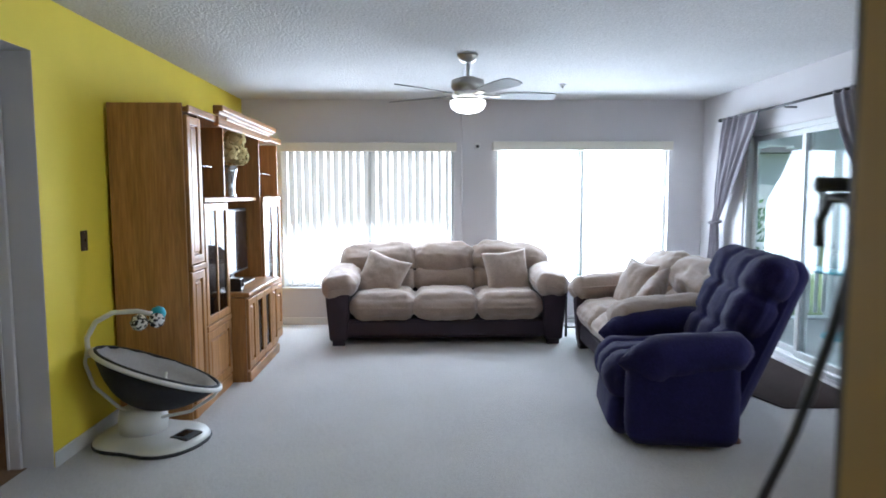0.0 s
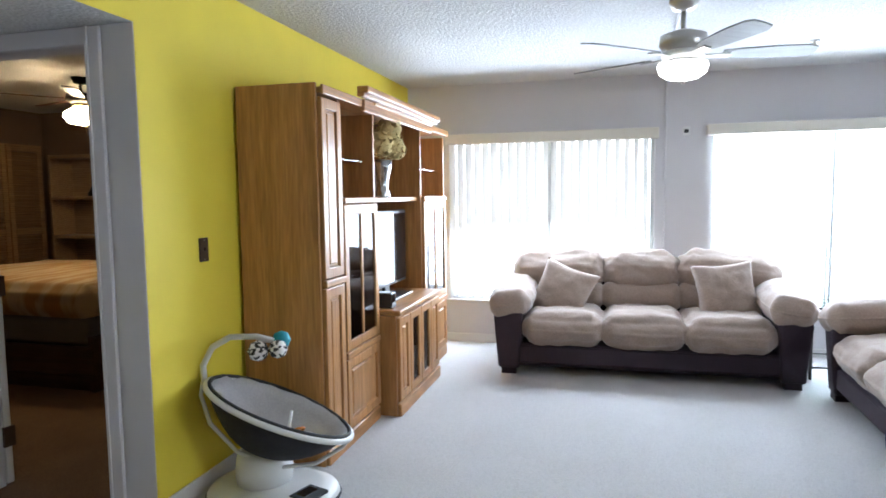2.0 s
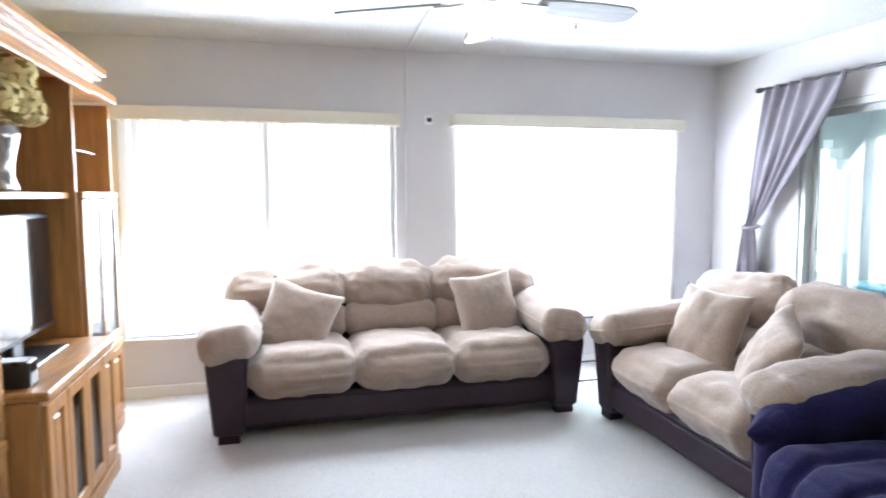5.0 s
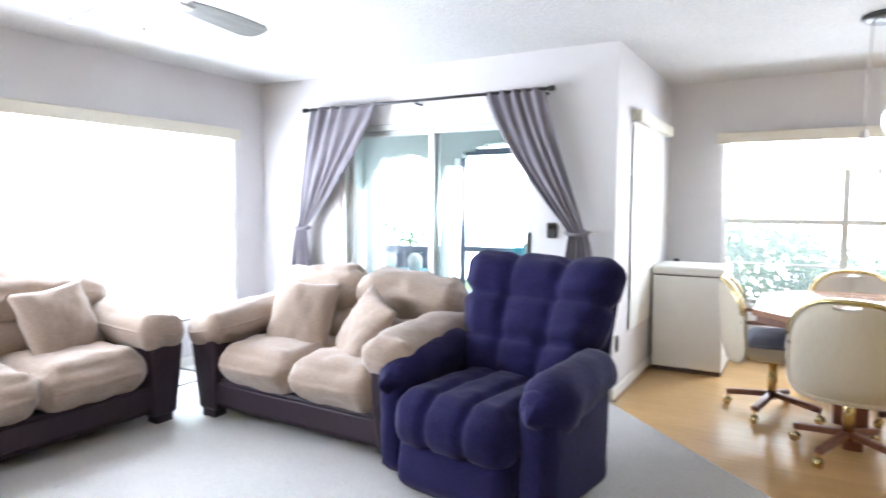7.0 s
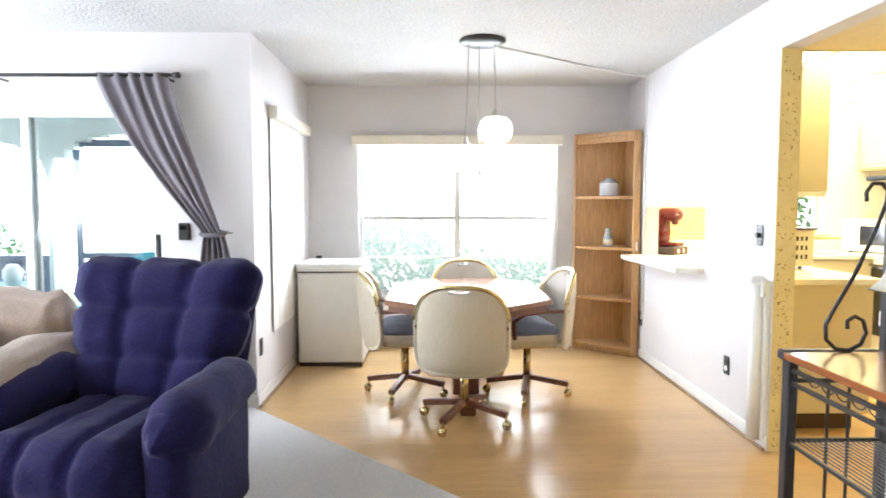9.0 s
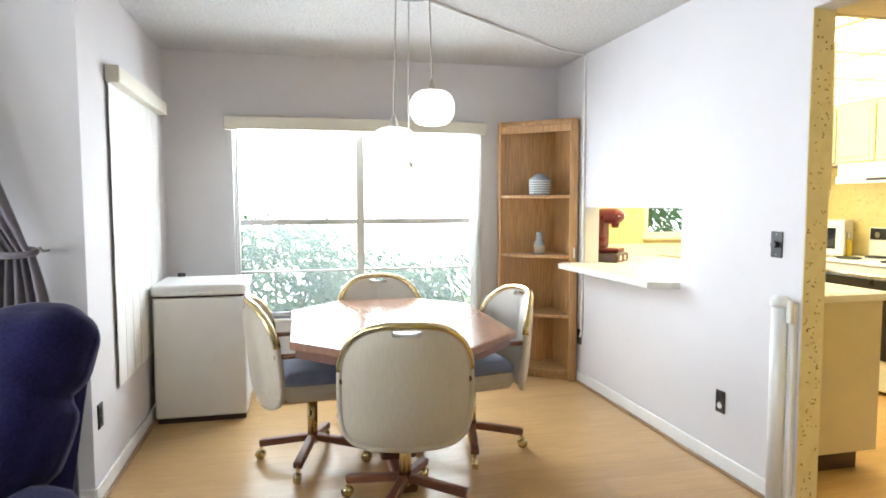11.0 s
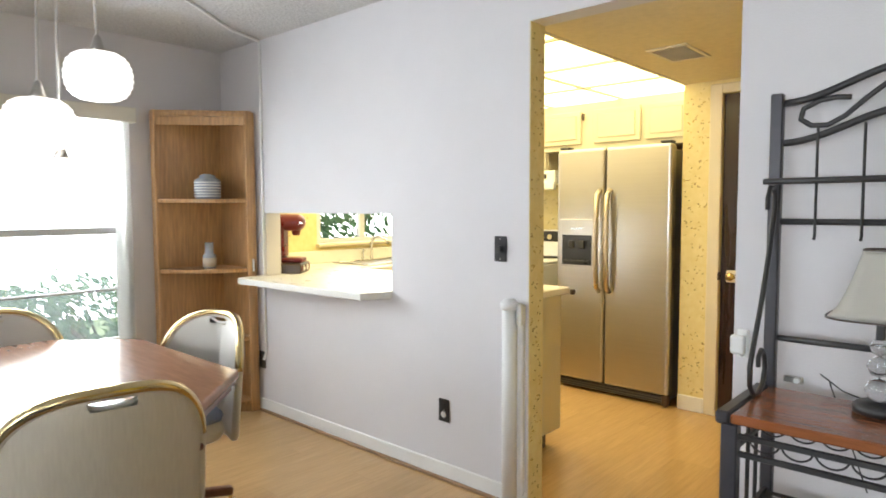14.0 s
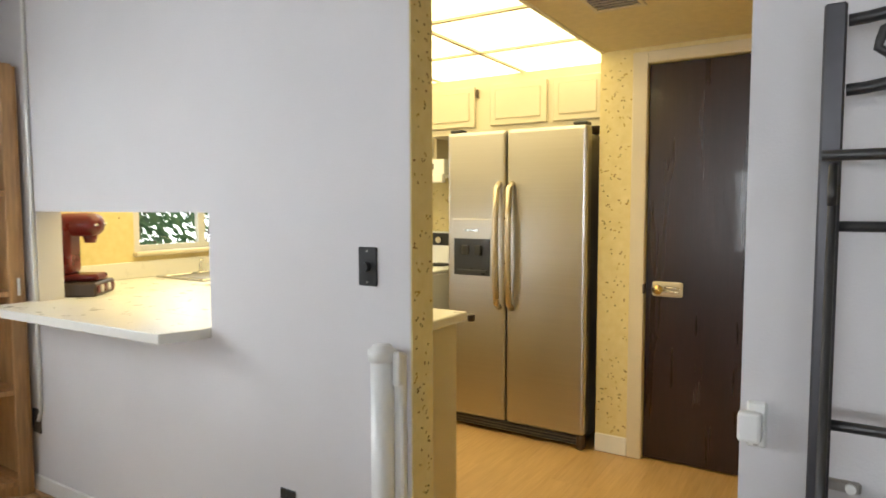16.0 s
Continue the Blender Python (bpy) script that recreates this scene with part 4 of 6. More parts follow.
part("seat_sling", shell(1.0, 0.23, 0.0, 0.008), DARKCLOTH, sw, "black mesh sling", smooth=True)
part("seat_pad", shell(0.97, 0.185, 0.012, 0.012, 0.03), GREYCLOTH, sw, "grey padded liner", smooth=True)
b = tube([(0.362 * math.cos(a) * (1 + 0.05 * math.cos(a)), 0.24 * math.sin(a), 0.004) for a in [2 * math.pi * k / 40 for k in range(40)]], 0.014, 8, closed=True)
b.transform(seat_m)
part("seat_rim", b, SWINGWHITE, sw, "pale padded rim", smooth=True)
b = tube([(0.348 * math.cos(a) * (1 + 0.05 * math.cos(a)), 0.228 * math.sin(a), 0.019) for a in [2 * math.pi * k / 40 for k in range(40)]], 0.009, 8, closed=True)
b.transform(seat_m)
part("seat_binding", b, RUBBER, sw, "dark binding along the rim", smooth=True)
b = tube([(0.05, 0.12, -0.03), (0.08, 0.06, -0.09), (0.10, 0.03, -0.13)], 0.008, 6)
b.transform(seat_m)
part("toy_strap", b, WHITEPL, sw, "clear plastic toy strap", smooth=True)
arc = [(-0.345, 0.0, 0.09), (-0.35, 0.0, 0.20), (-0.30, 0, 0.29), (-0.21, 0, 0.34), (-0.08, 0, 0.345), (0.0, 0, 0.325)]
b = tube(arc, 0.015, 8)
b.transform(Matrix.Translation((0.03, 0, 0.42)) @ Matrix.Rotation(radians(26), 4, "Z"))
part("toy_bar", b, SWINGWHITE, sw, smooth=True)
strut = tube([seat_m @ Vector(p) for p in ((-0.375, 0, 0.0), (-0.36, 0, -0.08), (-0.27, 0, -0.19), (-0.10, 0, -0.265), (0.10, 0, -0.265), (0.27, 0, -0.17), (0.36, 0, -0.05), (0.375, 0, 0.0))], 0.010, 8)
part("lower_frame", strut, SWINGWHITE, sw, smooth=True)
TEAL = material("teal_toy", (0.03, 0.30, 0.36), 0.7, scale=8)
CHECK = material("spotted_toy", (0.72, 0.70, 0.66), 0.8, second=(0.03, 0.03, 0.03), scale=62, mix=0.08, detail=0)
for x, y, z, r, mt, nm in ((0.03, 0.05, 0.74, 0.045, TEAL, "toy_ball"), (-0.01, -0.055, 0.705, 0.05, CHECK, "toy_ball"), (0.06, 0.0, 0.71, 0.045, CHECK, "toy_ball")):
    part(nm, lathe([(0, -r), (r * 0.7, -r * 0.7), (r, 0), (r * 0.7, r * 0.7), (0, r)], 16, x, y, z), mt, sw, "hanging cloth toy", smooth=True)
for k, (mt) in enumerate((material("red_ring", (0.6, 0.05, 0.04), 0.5), material("green_ring", (0.1, 0.4, 0.06), 0.5), material("orange_ring", (0.7, 0.25, 0.02), 0.5))):
    c = Vector((0.10 + 0.02 * k, 0.03 * (k - 1), 0.30 + 0.015 * k))
    part("rattle_ring", tube([(c.x + 0.03 * math.cos(a), c.y + 0.03 * math.sin(a), c.z + 0.02 * math.sin(a + k)) for a in [2 * math.pi * q / 14 for q in range(14)]], 0.006, 6, closed=True), mt, sw, "bright plastic ring", smooth=True)

# ---- dining corner ----
TABLEWOOD = material("cherry_laminate", (0.36, 0.195, 0.125), 0.15, second=(0.31, 0.16, 0.10), scale=3, stretch=(1, 8, 1), detail=5, mix=0.5, rough_var=0.05, fine=(8, 0.15))
BRASS = material("polished_brass", (0.66, 0.53, 0.28), 0.22, metal=1.0, second=(0.6, 0.47, 0.23), scale=10)
CREAM = material("cream_ribbed_vinyl", (0.66, 0.59, 0.47), 0.6, second=(0.57, 0.50, 0.39), scale=30, stretch=(6, 6, 0.4), mix=0.6, bump=0.2, bump_scale=60)
WHITEV = material("white_vinyl", (0.66, 0.63, 0.58), 0.45, second=(0.6, 0.57, 0.52), scale=5)
BLUESEAT = material("blue_grey_cushion", (0.24, 0.27, 0.37), 0.8, second=(0.19, 0.22, 0.31), scale=9, bump=0.25, bump_scale=150)
LEGWOOD = material("cherry_leg", (0.19, 0.075, 0.04), 0.4, second=(0.14, 0.05, 0.027), scale=6, stretch=(4, 4, 1))
SHELFOAK = oak("pale_oak", (0.60, 0.36, 0.165), (0.54, 0.31, 0.13), 2, figure=0.94)
GLOBE = glowing("lit_opal_glass", (1.0, 0.98, 0.93), 1.6)
BRONZE = material("dark_bronze", (0.03, 0.03, 0.028), 0.4, metal=0.6, scale=8)

CX, CY = 3.27, 2.24
table = thing("dining_table", "octagonal cherry laminate dining table on pedestal", "table", (CX, CY, 0))
outline = [(-0.72, 0.235), (-0.435, 0.525), (0.435, 0.525), (0.72, 0.235), (0.72, -0.235), (0.435, -0.525), (-0.435, -0.525), (-0.72, -0.235)]
part("tabletop", prism(outline, 0.715, 0.752, bevel=0.008), TABLEWOOD, table)
part("apron", prism([(x * 0.965, y * 0.955) for x, y in outline], 0.675, 0.715), LEGWOOD, table)
part("column", box(-0.16, 0.16, -0.09, 0.09, 0.06, 0.676, 0.012, 2), LEGWOOD, table)
for sx in (-1, 1):
    part("foot", box(sx * 0.02 if sx > 0 else -0.42, 0.42 if sx > 0 else -0.02, -0.05, 0.05, 0.0, 0.06, 0.012, 2), LEGWOOD, table)


def dining_chair(label, loc, rz):
    """A swivel chair on casters: curved shell back with brass rim, cushion seat. It faces +x."""
    t = thing("dining_chair", label, "chair", loc, rz, "chairs round the table")
    # outline of the back from above the seat: arched top, rounded foot
    pts = []
    W, zlo, zhi = 0.27, 0.365, 0.875
    n = 88
    for k in range(n):
        a = 2 * math.pi * k / n
        ex = 0.72 if math.sin(a) > 0 else 0.32
        y = W * math.copysign(abs(math.cos(a)) ** ex, math.cos(a))
        z = (zlo + zhi) / 2 + (zhi - zlo) / 2 * math.copysign(abs(math.sin(a)) ** (0.85 if math.sin(a) > 0 else 0.4), math.sin(a))
        pts.append((y, z))

    def bend(y, z, off=0.0):
        return (-0.27 - 0.10 * (z - 0.39) + 1.55 * y * y + off, y, z)

    def sheet(off, shrink, mat, name, lab=""):
        b = bmesh.new()
        rings = []
        for r in (1.0, 0.975, 0.87, 0.80, 0.7, 0.6, 0.5, 0.4, 0.3, 0.2, 0.0):
            ring = []
            for y, z in pts:
                yy, zz = y * r * shrink, (zlo + zhi) / 2 + (z - (zlo + zhi) / 2) * r * shrink
                rib = -0.030 * (1 - abs(math.sin(5.5 * math.atan2(yy, zz - 0.38)))) ** 1.3 if name == "back_pad" and zz > 0.42 else 0.0
                edge = 0.02 * (1 - r ** 6)
                ring.append(b.verts.new(bend(yy, zz, off + (edge + rib * (1 - r ** 4)) * (1 if off > 0 else -1))))
            rings.append(ring)
        for p, q in zip(rings, rings[1:]):
            for i in range(n):
                j = (i + 1) % n
                if p is rings[1] and max(abs(p[i].co.y), abs(p[j].co.y)) < 0.075 and p[i].co.z > 0.78:
                    continue
                b.faces.new((p[i], p[j], q[j], q[i]))
        bmesh.ops.remove_doubles(b, verts=b.verts, dist=1e-4)
        bmesh.ops.recalc_face_normals(b, faces=b.faces)
        return part(name, b, mat, t, lab, smooth=True)
    sheet(0.012, 0.97, WHITEV, "back_pad", "white fan-pleated inner back")
    sheet(-0.012, 0.98, CREAM, "back_shell", "cream ribbed outer back")
    b = bmesh.new()
    rim = [bend(y, z) for y, z in pts]
    part("back_edge", tube(rim, 0.017, 8, closed=True), CREAM, t, smooth=True)
    upper = [bend(y * 1.01, z + 0.004) for y, z in pts[2:43]]
    part("brass_rim", tube(upper, 0.0185, 8), BRASS, t, "polished brass trim", smooth=True)
    # open hand hold below the rim, lined between the two shells
    low_z = (zlo + zhi) / 2 + (zhi - zlo) / 2 * 0.85
    lip = [bend(0.074 * u, low_z + 0.022 * abs(u) ** 3) for u in [k / 6 - 1 for k in range(13)]]
    part("hand_hold", tube(lip, 0.008, 8), WHITEV, t, "padded lip of the hand hold", smooth=True)
    part("seat_pan", soft(0.05, 0, 0.43, 0.42, 0.46, 0.10, 0.048, 0.005, 8, 0.002, 3), CREAM, t, smooth=True)
    part("seat_cushion", soft(0.05, 0, 0.487, 0.41, 0.44, 0.075, 0.036, 0.015, 8, 0.004, 6), BLUESEAT, t, "blue-grey seat cushion", smooth=True)
    for s in (-1, 1):
        part("arm_rail", tube([(-0.20, s * 0.262, 0.63), (-0.05, s * 0.275, 0.635), (0.10, s * 0.27, 0.62), (0.17, s * 0.255, 0.57), (0.16, s * 0.24, 0.45)], 0.013, 8), LEGWOOD, t, "dark wooden arm", smooth=True)
    part("pan_rail", box(-0.16, 0.16, -0.16, 0.16, 0.362, 0.385, 0.006), BRASS, t)
    part("column", tube([(0, 0, 0.10), (0, 0, 0.37)], 0.027, 16), BRASS, t, smooth=True)
    for k in range(4):
        a = radians(45 + 90 * k + 24)
        c, s = math.cos(a), math.sin(a)
        leg = box(0.02, 0.29, -0.022, 0.022, -0.018, 0.018, 0.006)
        leg.transform(Matrix.Rotation(a, 4, "Z") @ Matrix.Translation((0, 0, 0.135)) @ Matrix.Rotation(radians(9), 4, "Y"))
        l = part("leg", leg, LEGWOOD, t)
        part("caster", tube([(0.285 * c - 0.014 * s, 0.285 * s + 0.014 * c, 0.028), (0.285 * c + 0.014 * s, 0.285 * s - 0.014 * c, 0.028)], 0.027, 14), BRASS, l, "brass ball caster", smooth=True)
        part("caster_stem", tube([(0.278 * c, 0.278 * s, 0.03), (0.278 * c, 0.278 * s, 0.10)], 0.009, 8), BRASS, l)
    return t


first = dining_chair("cream swivel dining chair with brass rim, on casters", (2.745, 2.27, 0.0), -8)
copy_thing(first, pose(3.35, 2.66, 0, 0, 0, -86))
copy_thing(first, pose(3.32, 1.80, 0, 0, 0, 99))
copy_thing(first, pose(3.88, 2.20, 0, 0, 0, 181))

frz = thing("chest_freezer", "small white chest freezer by the window", "freezer", (4.365, 3.315, 0))
part("cabinet", box(-0.255, 0.255, -0.27, 0.27, 0.035, 0.785, 0.014, 3), WHITEPL, frz)
part("lid", box(-0.265, 0.26, -0.28, 0.28, 0.795, 0.865, 0.02, 3), WHITEPL, frz)
part("gasket", box(-0.25, 0.25, -0.265, 0.265, 0.785, 0.795), BROWNPL, frz)
part("plinth", box(-0.24, 0.25, -0.26, 0.26, 0.0, 0.035, 0.004), BROWNPL, frz)
part("lid_handle", box(-0.272, -0.262, -0.08, 0.08, 0.80, 0.82, 0.004), WHITEPL, frz)
part("hinge", box(0.22, 0.258, 0.15, 0.2, 0.855, 0.89, 0.006), BLACKPL, frz)


# ---- corner shelf ----
cs = thing("corner_shelf", "tall pale oak corner shelf with four tiers", "shelf", (XD - 0.012, YS + 0.015, 0), 0)
L, S = 0.455, 0.06
part("back_board", box(-0.014, 0, 0.002, L, 0.0, 1.975, 0.002), SHELFOAK, cs)
part("back_board", box(-L, -0.015, 0, 0.014, 0.0, 1.975, 0.002), SHELFOAK, cs)


def quarter(k0, k1):
    pts = [(-0.014, 0.014), (-L * k1 + 0.0, 0.014), (-L * k1, S)]
    for i in range(1, 12):
        a = i / 12
        x, y = -L * k1 + (L * k1 - S) * a, S + (L * k1 - S) * a
        bow = 0.05 * math.sin(math.pi * a)
        pts.append((x - bow * 0.7, y + bow * 0.7))
    pts += [(-S, L * k1), (-0.014, L * k1)]
    return pts


for z, nm in ((0.06, "bottom_shelf"), (0.49, "shelf"), (0.947, "shelf"), (1.403, "shelf"), (1.955, "top_board")):
    part(nm, prism(quarter(0, 0.97), z - 0.012, z + 0.012, bevel=0.003), SHELFOAK, cs)
for z0, z1, nm in ((0.0, 0.075, "toe_board"), (1.89, 1.985, "fascia")):
    part(nm, prism([(-L, S - 0.02), (-L + 0.012, S - 0.03), (-S + 0.03, L - 0.012), (-S + 0.02, L)], z0, z1, bevel=0.003), SHELFOAK, cs)
part("stile", box(-L, -L + 0.018, 0.014, S, 0.0, 1.985, 0.003), SHELFOAK, cs)
part("stile", box(-S, -0.014, L - 0.018, L, 0.0, 1.985, 0.003), SHELFOAK, cs)
cs.scale = (0.945, 1.09, 1.003)
part("support", tube([(-L - 0.01, 0.03, 1.02), (-L - 0.01, 0.03, 0.94)], 0.006, 6), WHITEPL, cs)

BOWLG = material("ribbed_blue_glass", (0.42, 0.46, 0.50), 0.15, second=(0.30, 0.34, 0.40), scale=30, spec=0.8)
bowl = thing("glass_jar", "ribbed blue-white glass jar on the shelf", "jar", (4.64, 0.875, 1.420))
part("body", lathe([(0, 0), (0.07, 0), (0.078, 0.01), (0.08, 0.06), (0.08, 0.11), (0.078, 0.125), (0.05, 0.14), (0.045, 0.155), (0.02, 0.165), (0.0, 0.166)], 48, wobble=lambda a, h: 1 + 0.03 * math.cos(24 * a)), BOWLG, bowl, smooth=True)
for k in range(6):
    part("band", tube([(0.082 * math.cos(a), 0.082 * math.sin(a), 0.018 + 0.018 * k) for a in [2 * math.pi * q / 32 for q in range(32)]], 0.0035, 5, closed=True), WHITEPL, bowl)
jar = thing("candle_jar", "glass jar with pale candle on the shelf", "candle", (4.64, 0.875, 0.963))
part("glass", lathe([(0, 0), (0.038, 0), (0.042, 0.01), (0.042, 0.085), (0.028, 0.10), (0.026, 0.16), (0.03, 0.17), (0.024, 0.17), (0.022, 0.1), (0, 0.09)], 24), BOWLG, jar, smooth=True)
part("wax", lathe([(0, 0.012), (0.043, 0.012), (0.043, 0.07), (0, 0.07)], 24), CREAM, jar, "cream wax band", smooth=True)

# ---- pendant lamp ----
pl = thing("pendant_lamp", "three-globe pendant lamp with bronze ceiling plate", "pendant lamp", (3.22, 2.13, H))
part("ceiling_plate", lathe([(0, 0), (0.15, 0), (0.155, -0.012), (0.13, -0.03), (0, -0.035)], 36), BRONZE, pl, smooth=True)


def globe(dx, dy, zc):
    part("cord", tube([(dx * 0.85, dy * 0.85, -0.03), (dx, dy, zc + 0.14)], 0.005, 6), NICKEL, pl)
    part("cap", lathe([(0, 0.15), (0.01, 0.145), (0.022, 0.105), (0.03, 0.085), (0, 0.08)], 16, dx, dy, zc), NICKEL, pl, smooth=True)
    prof = []
    for i in range(25):
        a = math.pi * (i / 24 - 0.5)
        r = 0.112 * abs(math.cos(a)) ** 0.55
        prof.append((max(0.0 if i in (0, 24) else 0.01, r + (0.004 if i % 2 else -0.002)), 0.088 * math.sin(a)))
    part("globe", lathe(prof, 36, dx, dy, zc), GLOBE, pl, "lit ribbed opal glass globe", smooth=True)


globe(-0.03, -0.087, -0.60)
globe(-0.03, 0.11, -0.79)
globe(0.06, 0.02, -0.985)
solid("lamp_cable_cover", tube([(3.36, 2.05, H - 0.008), (4.24, 0.91, H - 0.008), (4.345, YS + 0.012, H - 0.010), (4.345, YS + 0.008, H - 0.05), (4.345, YS + 0.008, 0.40), (4.37, YS + 0.01, 0.35)], 0.009, 6), WHITEPL, "white cable cover from the pendant lamp to the outlet", "cable cover")

# ---- child gate ----
gate = thing("retractable_gate", "white retractable child gate tube on the wall", "child gate", (2.325, YS, 0))
part("tube", tube([(0, 0.05, 0.05), (0, 0.05, 0.925)], 0.034, 20), WHITEPL, gate, smooth=True)
part("top_cap", lathe([(0, 0), (0.040, 0), (0.042, 0.028), (0.036, 0.034), (0.03, 0.034), (0.028, 0.044), (0, 0.044)], 20, 0, 0.05, 0.91), WHITEPL, gate, smooth=True)
part("wall_bracket", box(-0.055, -0.01, 0.0, 0.03, 0.06, 0.93, 0.006), WHITEPL, gate)
part("release_lever", box(-0.062, -0.036, 0.03, 0.055, 0.84, 0.94, 0.008, 2), WHITEPL, gate)
catch = thing("gate_catch", "white gate catch on the wall corner", "gate catch", (1.365, YS, 0.888))
part("plate", box(-0.02, 0.02, 0, 0.012, -0.05, 0.05, 0.005), WHITEPL, catch)
part("hook", box(-0.012, 0.035, 0.012, 0.04, -0.035, 0.03, 0.008, 2), WHITEPL, catch)
part("screw", tube([(0.0, 0.012, -0.04), (0.0, 0.016, -0.04)], 0.006, 8), NICKEL, catch)

# ---- kitchen ----
CABINET = material("cream_cabinet", (0.62, 0.56, 0.42), 0.4, second=(0.57, 0.51, 0.37), scale=3, bump=0.03)
COUNTER = material("white_laminate", (0.72, 0.70, 0.65), 0.3, second=(0.70, 0.68, 0.63), scale=12, mix=0.8)
STEEL = material("brushed_steel", (0.50, 0.48, 0.45), 0.33, metal=1.0, second=(0.45, 0.43, 0.40), scale=3, stretch=(0.4, 0.4, 60), mix=0.9, bump=0.02, bump_scale=30)
DARKDOOR = oak("dark_walnut_door", (0.024, 0.006, 0.005), (0.017, 0.0045, 0.004), 2, rough=0.30, coat=0.2, figure=0.9)
PANEL = glowing("ceiling_diffuser", (1.0, 0.85, 0.44), 5.4)
SOFFIT = material("kitchen_soffit", (0.74, 0.63, 0.40), 0.8, scale=30, bump=0.3, bump_scale=120)
KTRIM = material("cream_trim", (0.68, 0.60, 0.45), 0.45, scale=5)

YB, YK, YC, ZL = -1.875, -1.235, -1.42, 2.15
solid("wall_kitchen_south", box(2.26, XD, YB - 0.12, YB, 0, 2.3), PAPER, "yellow patterned kitchen wallpaper wall", "wall", kind="structure")
solid("wall_kitchen_side", box(2.26, 2.325, YB, YK - 0.12, 0, 2.3), PAPER, "yellow patterned wallpaper wall", "wall", kind="structure")
wall_with_holes("wall_kitchen_door", "x", YK - 0.12, 0.12, 1.26, 2.325, 0, 2.3, [(1.315, 2.075, 0, 2.071)], PAPER, "yellow patterned wallpaper wall around the dark door")
solid("wall_kitchen_paper", box(2.264, 3.125, YS - 0.118, YS - 0.114, 0, 2.15), PAPER, "yellow wallpaper on the kitchen side", "wall", kind="structure")
solid("wall_jamb_paper", box(2.2555, 2.2595, YS - 0.111, YS - 0.001, 0, 2.154), PAPER, "yellow patterned wallpaper on the opening's edge", "wall", kind="structure")
solid("ceiling_soffit", box(1.398, 2.30, YK, YS - 0.113, 2.155, 2.30), SOFFIT, "low cream kitchen passage ceiling", "ceiling", kind="structure")
solid("ceiling_kitchen", box(2.301, XD, YB, YS - 0.114, ZL + 0.012, ZL + 0.06), PANEL, "luminous panelled kitchen ceiling", "ceiling", kind="structure")
bm = bmesh.new()
for x in (2.301, 2.86, 3.46, 4.06, 4.66):
    box(x, x + 0.022, YB, YS - 0.114, ZL, ZL + 0.012, bm=bm)
for y in (-1.51, -0.91, -0.31, 0.29):
    for x, w in ((2.323, 0.537), (2.882, 0.578), (3.482, 0.578), (4.082, 0.578)):
        box(x, x + w, y, y + 0.022, ZL, ZL + 0.012, bm=bm)
solid("ceiling_grid", bm, KTRIM, "cream ceiling grid bars", "ceiling grid", kind="structure")
solid("wall_kitchen_east_paper", box(XD - 0.004, XD - 0.001, YB, YS - 0.117, 0.9, 1.04), PAPER, "yellow wallpaper splash wall", "wall", kind="structure")
solid("wall_kitchen_east_paper_b", box(XD - 0.004, XD - 0.001, -0.16, YS - 0.117, 1.04, 2.15), PAPER, "yellow wallpaper by the kitchen window", "wall", kind="structure")
baseboard("baseboard_kitchen", 2.152, YK, 2.325, YK, 0, 1, 0.10)

# wallpaper sprigs: small butterflies and buds lying on the paper
SPRIG = [material("sprig_olive", (0.16, 0.12, 0.02), 0.8), material("sprig_brown", (0.22, 0.10, 0.025), 0.8), material("sprig_gold", (0.42, 0.26, 0.03), 0.8)]


def sprigs(name, origin, ux, w, h, normal, count, seed):
    """Printed motifs as thin flakes on a papered wall."""
    rg = random.Random(seed)
    ox, oy, oz = origin
    for c in range(3):
        b = bmesh.new()
        for k in range(count // 3):
            u, z = rg.uniform(0.012, w - 0.012), rg.uniform(0.02, h - 0.02)
            s, tilt = rg.uniform(0.007, 0.012), rg.uniform(0, 6.28)
            base = Vector((ox, oy, oz + z)) + Vector(ux) * u + Vector(normal) * 0.0012
            for side in ((-1, 1) if k % 3 == 0 else (1,)):
                q = []
                for a, r in ((0, 0.1), (0.5, 1.0), (1.1, 1.1), (1.7, 0.5)):
                    an = tilt + side * a
                    q.append(b.verts.new(base + Vector(ux) * s * r * math.cos(an) + Vector((0, 0, 1)) * s * r * math.sin(an)))
                b.faces.new(q)
        solid(name, b, SPRIG[c], "printed butterflies and buds on wallpaper", "wallpaper print", kind="stuff")


sprigs("wallpaper_print", (2.2555, YS - 0.111, 0), (0, 1, 0), 0.11, 2.14, (-1, 0, 0), 120, 3)
sprigs("wallpaper_print", (2.15, YK, 0.1), (1, 0, 0), 0.17, 2.04, (0, 1, 0), 150, 4)
sprigs("wallpaper_print", (XD - 0.004, YS - 0.127, 1.12), (0, -1, 0), 0.6, 0.6, (-1, 0, 0), 45, 6)
sprigs("wallpaper_print", (3.2, YB, 0.95), (1, 0, 0), 1.4, 0.55, (0, 1, 0), 120, 7)

